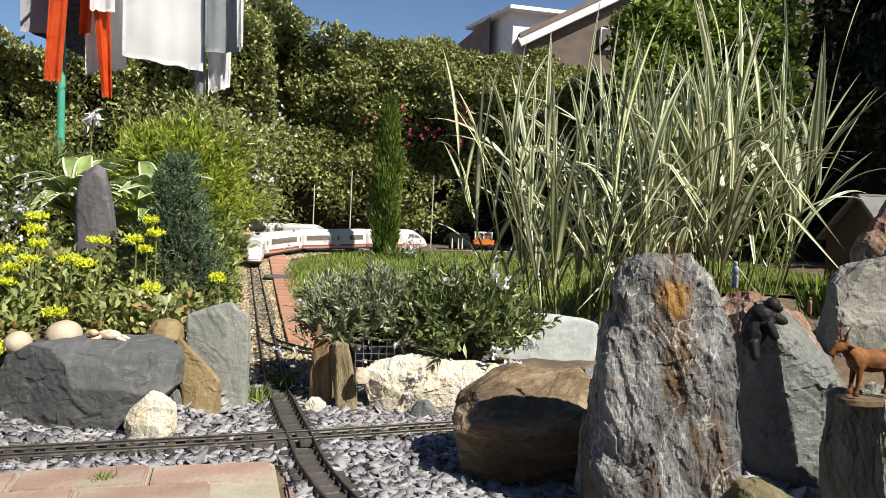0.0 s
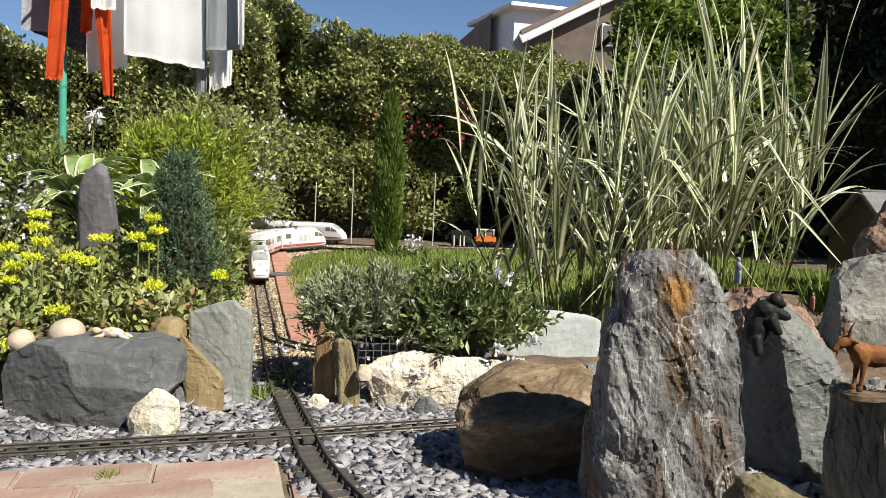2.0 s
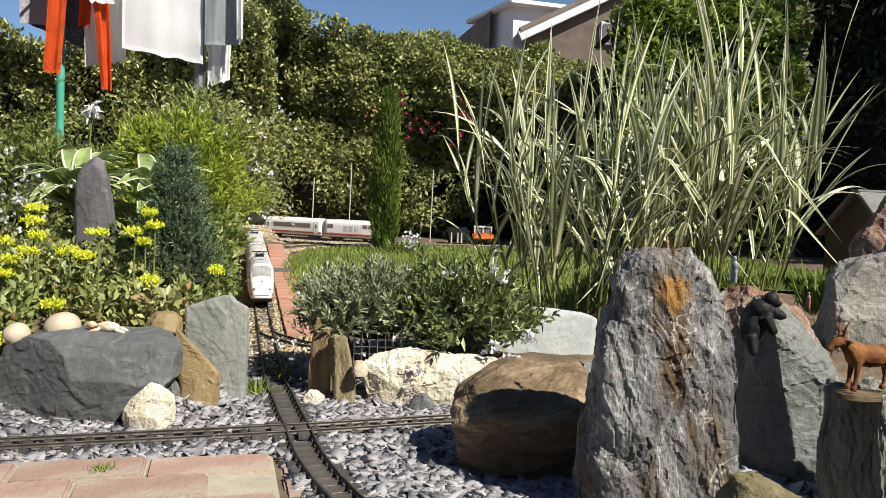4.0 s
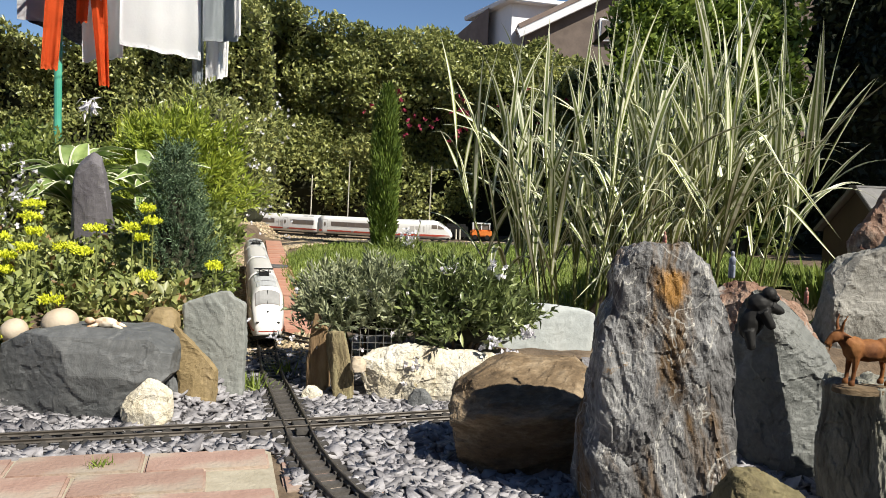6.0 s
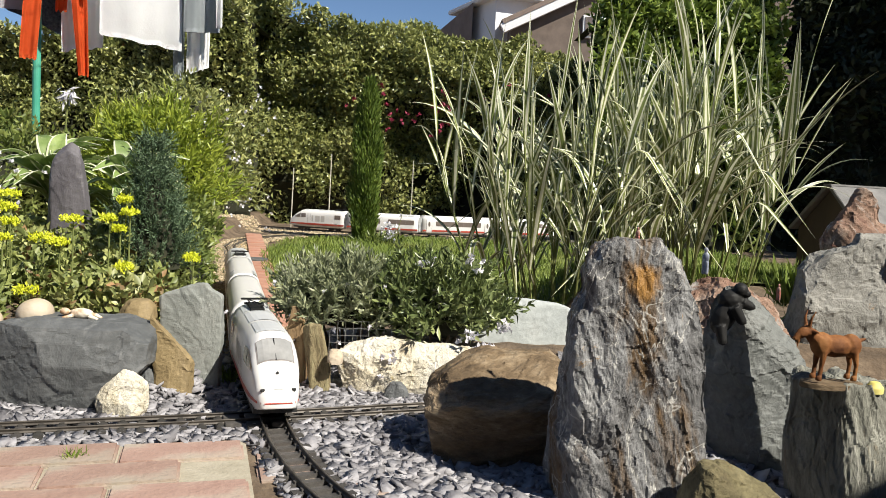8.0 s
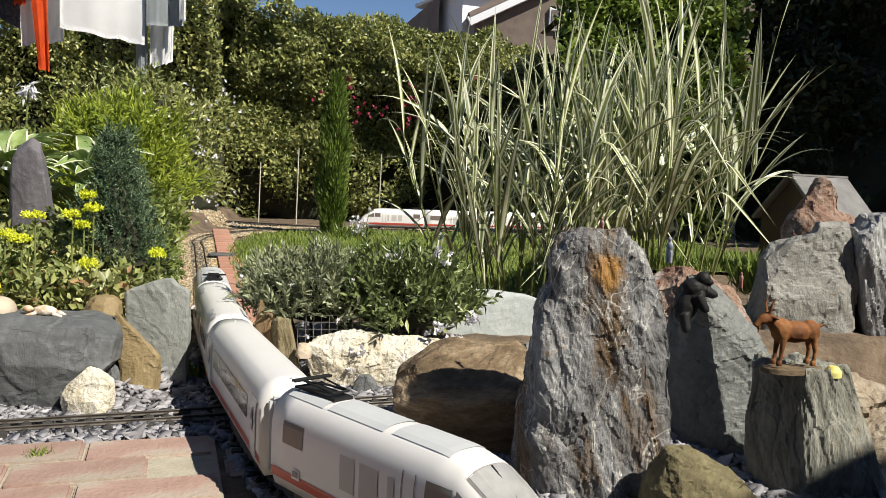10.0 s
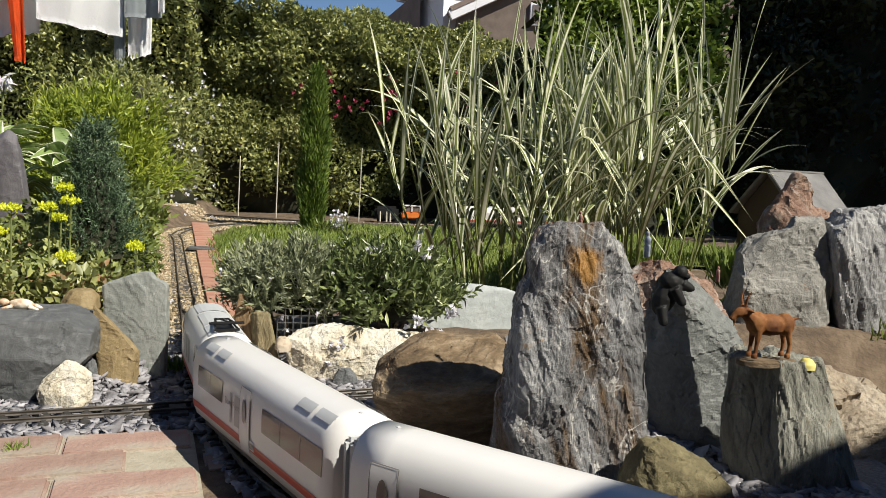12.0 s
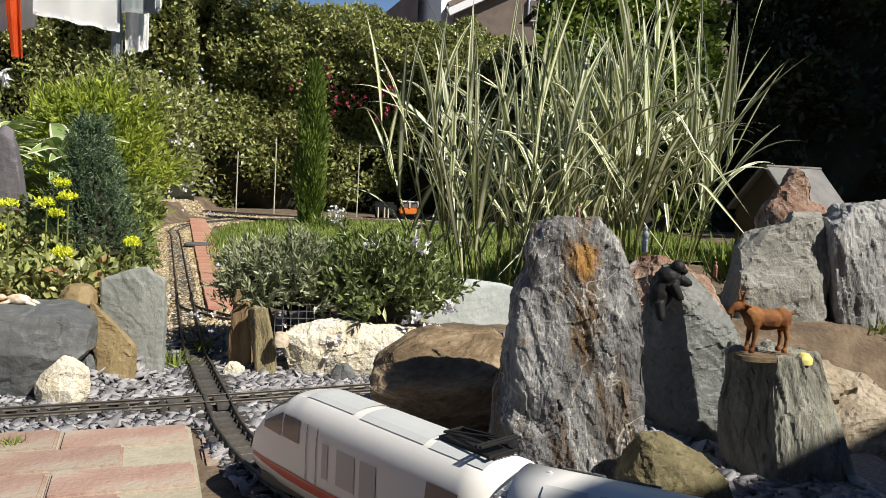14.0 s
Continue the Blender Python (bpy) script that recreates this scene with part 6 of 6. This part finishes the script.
# ---- washing line ----
def build_laundry():
    th = thing("rotary_dryer", (-2.27, 5.0, -0.02), "green rotary washing line with arms and lines", "clothes dryer")
    bm = bmesh.new()
    cyl(bm, (0, 0, 0), (0.02, 0, 2.05), 0.022, 0.022, 14)
    part("pole", bm, M_pole, th)
    bm = bmesh.new()
    cyl(bm, (0.005, 0, 0.48), (0.006, 0, 0.6), 0.028, 0.028, 14)
    part("collar", bm, M_pole, th)
    tips = []
    for k in range(4):
        a = radians(12 + 90 * k)
        tips.append(Vector((1.35 * math.cos(a), 1.35 * math.sin(a), 1.95)))
        bm = bmesh.new()
        cyl(bm, (0.02, 0, 1.75), tips[-1], 0.009, 0.009, 8)
        part("arm", bm, M_wire, th)
    for f in (0.45, 0.7, 0.98):
        for k in range(4):
            bm = bmesh.new()
            a, b = tips[k] * f, tips[(k + 1) % 4] * f
            a.z = b.z = 1.75 + 0.2 * f
            cyl(bm, a, b, 0.002, 0.002, 5)
            part("line", bm, M_cane, th)

    def sheet(name, label, x, y, w, bottom, material, wave=0.02, taper=0.0, seed=0, skew=0.0, slope=0.0, top=1.9, curl=0.0):
        bm = bmesh.new()
        nx, nz = 20, 22
        g = []
        for i in range(nx + 1):
            u = i / nx
            row = []
            for k in range(nz + 1):
                f = k / nz
                hem = slope * (u - 0.5) + 0.018 * noise.noise((u * 5, seed, 1.0))
                row.append(bm.verts.new(((u - 0.5) * w * (1 - taper * f) + skew * f,
                                         wave * math.sin(u * 8 + seed + f) * (0.3 + f) + 0.25 * wave * math.sin(u * 23 + seed * 2) + 0.03 * noise.noise((u * 3, f * 3, seed)) * w - curl * f * f,
                                         -f * (top - bottom - hem))))
            g.append(row)
        for i in range(nx):
            for k in range(nz):
                bm.faces.new((g[i][k], g[i + 1][k], g[i + 1][k + 1], g[i][k + 1]))
        bmesh.ops.solidify(bm, geom=list(bm.faces), thickness=0.003)
        ob = part(name, bm, material, None, smooth=True)
        ob.matrix_basis = pose(x, y, top, 0, 0, 26)
        return tagged(ob, label, "laundry", "washing on the line")
    sheet("white_sheet", "white cotton sheet pegged to the washing line", -1.63, 4.9, 0.44, 1.15, M_cloth, 0.008, 0, 1, 0, -0.05)
    sheet("grey_shirt", "pale blue-grey shirt pegged to the washing line", -1.32, 5.0, 0.2, 1.24, M_clothg, 0.02, 0, 2, 0, 0.02)
    sheet("white_sleeve", "narrow white sleeve on the washing line", -1.22, 4.97, 0.05, 1.27, M_cloth, 0.012, 0.2, 5, 0.01)
    sheet("white_towel", "small crumpled white cloth on the washing line", -1.36, 5.1, 0.16, 1.03, M_cloth, 0.03, 0.2, 6, 0, 0.06)
    sheet("grey_cloth", "thin grey cloth hanging low on the washing line", -1.47, 5.08, 0.08, 0.97, M_clothg, 0.012, 0.3, 7, 0.0)
    sheet("orange_legging", "long bright orange legging on the washing line", -2.2, 4.9, 0.105, 1.03, M_orange, 0.008, 0.15, 3, -0.06)
    sheet("orange_sock", "short bright orange sock on the washing line", -2.05, 4.9, 0.08, 1.30, M_orange, 0.01, 0.25, 4, -0.03)
    sheet("orange_legging", "long orange legging with a white top on the line", -2.0, 4.86, 0.12, 0.95, M_orange, 0.012, 0.55, 8, 0.06)
    sheet("white_vest", "small white vest on the washing line", -1.95, 4.82, 0.13, 1.42, M_cloth, 0.015, 0.0, 9, 0)
    sheet("pale_towel", "wide pale grey towel on the washing line", -2.18, 5.2, 0.75, 1.33, M_clothw, 0.02, 0, 10, 0, 0.0)
    sheet("dark_shirt", "dark checked shirt on the washing line", -2.38, 5.12, 0.42, 1.27, M_check, 0.025, 0.1, 11, 0.06, -0.16)
    sheet("white_cloth", "white cloth hanging below the towel", -1.99, 4.98, 0.26, 1.11, M_cloth, 0.02, 0.15, 12, 0, 0.05)


M_clothw = mat("cloth_pale", [(0.5, 0.5, 0.53), (0.6, 0.6, 0.62)], 6, 0.9, bump=0.2, bscale=80, trans=0.25)
build_laundry()


# ---- figures and small things ----
def blend(ob, voxel, k=4):
    r = ob.modifiers.new("join", "REMESH")
    r.mode, r.voxel_size = "VOXEL", voxel
    s = ob.modifiers.new("smooth", "SMOOTH")
    s.iterations, s.factor = k, 0.5
    ob.data.shade_smooth()


def build_goat():
    bm = bmesh.new()
    ball(bm, (0.0, 0, 0.055), (0.036, 0.017, 0.019), 2)
    ball(bm, (-0.024, 0, 0.057), (0.019, 0.016, 0.021), 2)
    ball(bm, (0.026, 0, 0.056), (0.018, 0.016, 0.02), 2)
    cyl(bm, (-0.03, 0, 0.062), (-0.05, 0, 0.078), 0.014, 0.009, 10)
    ball(bm, (-0.056, 0, 0.077), (0.015, 0.009, 0.009), 2, pose(0, 0, 0, 0, -35, 0))
    cyl(bm, (-0.062, 0, 0.074), (-0.072, 0, 0.064), 0.007, 0.004, 8)
    cyl(bm, (-0.064, 0, 0.064), (-0.066, 0, 0.052), 0.003, 0.001, 6)
    for sy in (-1, 1):
        cyl(bm, (-0.05, sy * 0.004, 0.084), (-0.05, sy * 0.009, 0.1), 0.0035, 0.0025, 6)
        cyl(bm, (-0.05, sy * 0.009, 0.1), (-0.045, sy * 0.012, 0.112), 0.0025, 0.0014, 6)
        cyl(bm, (-0.047, sy * 0.006, 0.08), (-0.04, sy * 0.017, 0.078), 0.003, 0.002, 6)
        for x, kx in ((-0.024, -0.027), (0.028, 0.033)):
            cyl(bm, (x, sy * 0.009, 0.05), (kx, sy * 0.009, 0.024), 0.0065, 0.004, 8)
            cyl(bm, (kx, sy * 0.009, 0.025), (kx - 0.002, sy * 0.009, 0.0), 0.0036, 0.0036, 8)
            cyl(bm, (kx - 0.003, sy * 0.009, 0.007), (kx - 0.003, sy * 0.009, 0.0), 0.0052, 0.0055, 8)
    cyl(bm, (0.04, 0, 0.064), (0.052, 0, 0.068), 0.004, 0.0022, 6)
    ob = part("goat_figurine", bm, M_goat, None)
    blend(ob, 0.0018, 3)
    ob.matrix_basis = pose(0.63, 1.222, 0.186, 0, 0, 6) @ Matrix.Scale(0.92, 4)
    tagged(ob, "brown painted goat figurine standing on a flat stone", "figurine")
    p = rock("wood_chip", (0.63, 1.225, 0.174), [(0, 0, 0, 0.046, 0.026), (0.007, 0, 0, 0.045, 0.025)], M_brownst, "thin rust-brown base under the goat figurine", 51, 24, 4, amp=0.002, power=2.2, cuts=0)
    rock("yellow_pebble", (0.69, 1.215, 0.17), [(0, 0, 0, 0.012, 0.01), (0.008, 0, 0, 0.013, 0.01), (0.016, 0, 0, 0.006, 0.006)], M_yellowst, "small yellow lump beside the goat figurine", 52, 16, 8, amp=0.001, power=2.2, cuts=0)


M_yellowst = mat("yellow_stone", [(0.6, 0.5, 0.1), (0.75, 0.68, 0.25)], 40, 0.6, bump=0.2)
M_figure = mat("figure_paint", [(0.12, 0.13, 0.17), (0.28, 0.32, 0.4), (0.35, 0.2, 0.14)], 45, 0.6, bump=0)
M_figure2 = mat("figure_paint_red", [(0.4, 0.1, 0.08), (0.3, 0.25, 0.2)], 60, 0.6, bump=0)


def figure(x, y, z, h, material, label, lean=0):
    bm = bmesh.new()
    for sy in (-1, 1):
        cyl(bm, (0, sy * 0.004, 0), (0, sy * 0.003, 0.024), 0.0032, 0.004, 8)
    ball(bm, (0, 0, 0.032), (0.005, 0.0075, 0.011), 2)
    ball(bm, (0, 0, 0.0465), (0.0042, 0.0042, 0.005), 2)
    ball(bm, (0.005, 0, 0.034), (0.004, 0.005, 0.008), 1)
    ob = part("toy_figure", bm, material, None)
    blend(ob, 0.0014, 2)
    ob.matrix_basis = pose(x, y, z, 0, lean, 40) @ Matrix.Scale(h / 0.051, 4)
    tagged(ob, label, "figurine", "toy figures")


M_lichen = stone_mat("lichen_wood", [(0.11, 0.08, 0.045), (0.24, 0.2, 0.11), (0.38, 0.35, 0.2)], 14, 0.85, squash=(2, 2, 0.4), bump=0.9)


def build_small():
    figure(0.555, 1.60, 0.298, 0.052, M_figure, "tiny painted toy figure standing on the rusty boulder")
    figure(0.335, 1.262, 0.372, 0.026, M_figure2, "tiny toy figure on top of the standing stone")
    figure(0.765, 1.75, 0.235, 0.035, M_figure2, "tiny reddish toy figure behind the boulders")
    # wooden posts by the shrub
    stone("wooden_post", (-0.26, 1.88, -0.03), [(-0.04, -0.29, -0.238, 1.86, 1.9), (0.06, -0.288, -0.238, 1.86, 1.9), (0.13, -0.283, -0.242, 1.863, 1.895), (0.16, -0.278, -0.262, 1.866, 1.89)],
          M_log, "short brown wooden post beside the track", (((-0.5, -0.86, 0), 0.85),), 61, 0.003, 16, 0.004, 3.0, (2, 2, 0.25), 3, 0.12, category="post")
    stone("wooden_post", (-0.2, 1.83, -0.03), [(-0.04, -0.22, -0.172, 1.81, 1.85), (0.04, -0.232, -0.182, 1.81, 1.85), (0.1, -0.244, -0.194, 1.815, 1.85), (0.128, -0.248, -0.204, 1.82, 1.845)],
          M_lichen, "split lichen-covered wooden post leaning", (((-0.75, -0.66, 0), 0.62),), 62, 0.003, 16, 0.005, 3.0, (2, 2, 0.3), 4, 0.1, category="post")
    # black ape figure hunched on the grey boulder
    bm = bmesh.new()
    ball(bm, (0.0, 0, 0.03), (0.021, 0.018, 0.032), 2, pose(0, 0, 0, 0, 24, 0))
    ball(bm, (0.012, 0, 0.06), (0.024, 0.019, 0.019), 2)
    ball(bm, (0.024, -0.006, 0.078), (0.013, 0.013, 0.013), 2)
    ball(bm, (0.034, -0.009, 0.072), (0.008, 0.009, 0.007), 1)
    for a, b in (((0.026, -0.008, 0.058), (0.044, -0.006, 0.05)), ((0.012, -0.014, 0.05), (0.026, -0.018, 0.026)), ((-0.008, -0.01, 0.016), (-0.004, -0.016, -0.01))):
        cyl(bm, a, b, 0.011, 0.008, 8)
        ball(bm, b, (0.009, 0.008, 0.007), 1)
    ob = part("ape_figurine", bm, M_black, None)
    blend(ob, 0.002, 3)
    ob.matrix_basis = pose(0.528, 1.41, 0.215)
    tagged(ob, "black toy ape hunched on the grey boulder", "figurine")
    # wire netting under the shrub
    w = thing("wire_netting", (-0.19, 1.885, 0.03), "bent piece of grey garden wire netting", "netting")
    for k in range(7):
        bm = bmesh.new()
        cyl(bm, (0, 0.002 * k, 0.016 * k), (0.14, 0.01 + 0.002 * k, 0.016 * k), 0.0009, 0.0009, 5)
        part("wire", bm, M_wire, w)
    for k in range(9):
        bm = bmesh.new()
        cyl(bm, (0.0175 * k, 0.001 * k, 0), (0.0175 * k, 0.001 * k + 0.012, 0.096), 0.0009, 0.0009, 5)
        part("wire", bm, M_wire, w)
    # sleeping toy animal on the slate
    bm = bmesh.new()
    ball(bm, (0, 0, 0.012), (0.026, 0.012, 0.011), 2)
    ball(bm, (-0.034, -0.002, 0.014), (0.011, 0.008, 0.008), 2)
    cyl(bm, (0.02, -0.008, 0.008), (0.04, -0.012, 0.004), 0.005, 0.003, 8)
    cyl(bm, (-0.015, -0.01, 0.008), (-0.03, -0.02, 0.004), 0.004, 0.003, 8)
    cyl(bm, (0.024, 0.004, 0.01), (0.036, 0.012, 0.003), 0.005, 0.003, 8)
    ob = part("toy_animal", bm, M_spotted, None)
    blend(ob, 0.0016, 3)
    ob.matrix_basis = pose(-0.655, 1.665, 0.148, 0, 0, -8)
    tagged(ob, "small cream and brown toy animal lying on slate", "figurine")
    # far toys on the gravel
    van = thing("toy_van", (0.32, 6.75, 0.035), "orange toy van with a white roof by the hedge", "toy car")
    bm = bmesh.new()
    box(bm, (0, 0, 0.05), (0.17, 0.08, 0.06), bevel=0.012)
    part("body", bm, M_vanorange, van)
    bm = bmesh.new()
    box(bm, (0, 0, 0.125), (0.15, 0.076, 0.012), bevel=0.004)
    for sx in (-1, 0, 1):
        for sy in (-1, 1):
            box(bm, (sx * 0.066, sy * 0.033, 0.1), (0.009, 0.008, 0.045))
    part("roof", bm, M_white, van)
    bm = bmesh.new()
    box(bm, (0, 0, 0.098), (0.125, 0.06, 0.04))
    part("glazing", bm, M_twin, van)
    for sx in (-0.05, 0.05):
        for sy in (-1, 1):
            bm = bmesh.new()
            cyl(bm, (sx, sy * 0.042, 0.018), (sx, sy * 0.03, 0.018), 0.018, n=16)
            part("wheel", bm, M_black, van)
    hut = thing("toy_shelter", (0.12, 6.72, 0.03), "black wire toy shelter with pale posts", "toy")
    bm = bmesh.new()
    box(bm, (0, 0.03, 0.06), (0.19, 0.08, 0.12), bevel=0.02)
    part("shell", bm, M_black, hut)
    for x in (-0.05, 0.0, 0.03):
        bm = bmesh.new()
        cyl(bm, (x, -0.03, 0), (x, -0.03, 0.08), 0.007, 0.005, 8)
        part("post", bm, M_cane, hut)
    # white flowers at the lawn's edge
    th = thing("white_phlox", (-0.2, 5.35, 0.02), "small white flowers on thin stems by the cypress", "flower")
    pts = RNG.normal(size=(26, 3)) * np.array([0.035, 0.03, 0.04]) + np.array([0, 0, 0.09])
    bm = bmesh.new()
    for p in pts[:10]:
        cyl(bm, (p[0] * 0.3, p[1] * 0.3, -0.02), p, 0.0025, 0.002, 5)
    part("stem", bm, M_stem, th)
    petals(th, "blossoms", pts, 0.02, M_petal, 5)
    P = RNG.normal(size=(160, 3)) * np.array([0.07, 0.05, 0.02]) + np.array([-0.05, 0, 0.03])
    leaf_cloud("foliage", P, RNG.normal(size=P.shape) + np.array([0, 0, 1]), 0.05, 0.25, M_green, th)


M_spotted = mat("spotted_paint", [(0.4, 0.2, 0.08), (0.72, 0.62, 0.48), (0.8, 0.74, 0.62)], 26, 0.6, bump=0.1, contrast=0.12)
M_vanorange = mat("van_orange", [(0.6, 0.16, 0.03), (0.7, 0.22, 0.05)], 10, 0.4, bump=0)
build_goat()
build_small()


def build_birdhouse():
    th = thing("wooden_hutch", (1.44, 2.78, 0.12), "small timber hutch with a grey felt gable roof", "hutch", rot=(0, 0, -62))
    bm = bmesh.new()
    w, d, h = 0.115, 0.125, 0.235
    v = [bm.verts.new(p) for p in ((-w, -d, 0), (w, -d, 0), (w, -d, h), (0, -d, h + 0.13), (-w, -d, h), (-w, d, 0), (w, d, 0), (w, d, h), (0, d, h + 0.13), (-w, d, h))]
    for f in ((0, 1, 2, 3, 4), (9, 8, 7, 6, 5), (1, 6, 7, 2), (5, 0, 4, 9)):
        bm.faces.new([v[i] for i in f])
    part("hutch_body", bm, M_timber, th)
    for sd in (-1, 1):
        bm = bmesh.new()
        box(bm, (0, 0, 0), (0.2, 0.3, 0.012), bevel=0.002)
        ob = part("roof_panel", bm, M_felt, th, "grey roofing felt")
        ob.matrix_basis = pose(sd * 0.068, 0, h + 0.068, 0, sd * 48.5, 0)
    bm = bmesh.new()
    box(bm, (0, 0, h + 0.142), (0.03, 0.305, 0.008), bevel=0.002)
    part("ridge", bm, M_felt, th)


build_birdhouse()


# ---- neighbouring house; unseen walls and tree added for shade ----
def quad_slab(bm, a, b, t):
    """A board from a to b, t thick."""
    a, b = Vector(a), Vector(b)
    d = b - a
    m = d.to_track_quat("X", "Z").to_matrix().to_4x4()
    box(bm, (a + b) / 2, (d.length, t[0], t[1]), m)
    return bm


def build_house():
    th = thing("neighbour_house", (0, 20, 0), "neighbouring brick house with white dormer and gable boards", "house")
    bm = bmesh.new()
    box(bm, (1.9, 1.2, 4.2), (1.84, 2.4, 0.95), pose(0, 0, 0, 0, 0, 20))
    d = part("dormer", bm, M_render, th, "white rendered flat-roofed dormer")
    bm = bmesh.new()
    box(bm, (1.86, 1.1, 4.72), (2.1, 2.8, 0.11), pose(0, 0, 0, 0, 0, 20), bevel=0.02)
    part("flat_roof", bm, M_render, d)
    bm = bmesh.new()
    v = [bm.verts.new(p) for p in ((0.95, 0.5, 3.0), (0.95, 0.5, 4.7), (0.95, 4.0, 4.7), (0.95, 4.0, 3.0), (-0.6, 2.0, 3.0), (-0.1, 2.6, 4.1))]
    for f in ((0, 4, 5, 1), (1, 5, 2), (4, 3, 2, 5)):
        bm.faces.new([v[i] for i in f])
    part("tiled_side", bm, M_tile, th)
    bm = bmesh.new()
    v = [bm.verts.new(p) for p in ((1.75, -0.8, 0), (12.0, -0.8, 0), (12.0, -0.8, 4.2), (6.4, -0.8, 6.2), (1.75, -0.8, 3.9))]
    bm.faces.new(v)
    r = bmesh.ops.extrude_face_region(bm, geom=list(bm.faces))
    bmesh.ops.translate(bm, vec=(0, 6, 0), verts=[q for q in r["geom"] if isinstance(q, bmesh.types.BMVert)])
    bmesh.ops.recalc_face_normals(bm, faces=bm.faces)
    part("gable_wall", bm, M_brickfar, th)
    for a, b in (((1.55, -0.95, 3.86), (6.4, -0.95, 6.3)), ((6.4, -0.95, 6.3), (12.2, -0.95, 4.1))):
        part("bargeboard", quad_slab(bmesh.new(), a, b, (0.16, 0.2)), M_render, th, "white painted bargeboard")
        part("roof_slope", quad_slab(bmesh.new(), Vector(a) + Vector((0, 3.2, 0.14)), Vector(b) + Vector((0, 3.2, 0.14)), (6.6, 0.1)), M_tile, th)
    bm = bmesh.new()
    box(bm, (3.6, -0.83, 4.02), (0.5, 0.1, 0.5), bevel=0.01)
    w = part("window", bm, M_render, th, "white-framed window")
    bm = bmesh.new()
    box(bm, (3.6, -0.87, 4.02), (0.4, 0.06, 0.4))
    part("pane", bm, M_twin, w)
    for x in (5.67, 7.62):
        bm = bmesh.new()
        box(bm, (x, 1.0, 4.9), (0.5, 0.5, 1.6))
        c = part("chimney", bm, M_brickfar, th)
        bm = bmesh.new()
        cyl(bm, (x, 1.0, 5.0), (x, 1.0, 6.0), 0.16, 0.13, 12)
        part("chimney_pot", bm, M_pot, c)


def build_shade_wall():
    # unseen wall added beside the garden to cast the shade on its corner
    a, b = Vector((1.05, -0.96, 0)), Vector((5.3, 1.9, 0))
    d = (b - a)
    bm = bmesh.new()
    box(bm, ((a + b) / 2 + Vector((0, 0, 0.98))), (d.length, 0.22, 2.08), pose(0, 0, 0, 0, 0, math.degrees(math.atan2(d.y, d.x))))
    ob = part("shade_wall", bm, M_brickfar)
    tagged(ob, "plain brick wall added unseen at the side to shade the corner", "wall", kind="structure")


def build_sky_blocker():
    # unseen wall added behind the camera: closes the patio, dims front faces
    bm = bmesh.new()
    box(bm, (-1.9, -1.5, 1.6), (6.0, 0.25, 3.3))
    tagged(part("sky_blocker", bm, M_brickfar), "plain brick wall added unseen to close the patio and block sky light", "wall", kind="structure")


def build_shade_tree():
    # added out of view, beyond the right-hand hedge, to keep it in shade
    th = thing("shade_tree", (8.2, 4.5, -0.02), "broad dark green tree added unseen to shade the hedge", "tree")
    bm = bmesh.new()
    cyl(bm, (0, 0, 0), (0.1, 0, 2.6), 0.2, 0.14, 12)
    part("trunk", bm, M_bark, th)
    for k in range(6):
        a = 1.05 * k
        bm = bmesh.new()
        cyl(bm, (0.1, 0, 2.3), (1.6 * math.cos(a), 1.2 * math.sin(a), 4.6), 0.09, 0.03, 8)
        part("limb", bm, M_bark, th)
    P, d = blob_points(15000, (0, 0, 4.7), (2.8, 1.9, 2.3), 0.3)
    tagged(leaf_cloud("crown", P, d + RNG.normal(size=d.shape), RNG.uniform(0.15, 0.3, len(P)), 0.6, M_green, th), kind="stuff")


build_house()
build_shade_wall()
build_sky_blocker()
build_shade_tree()


motions()
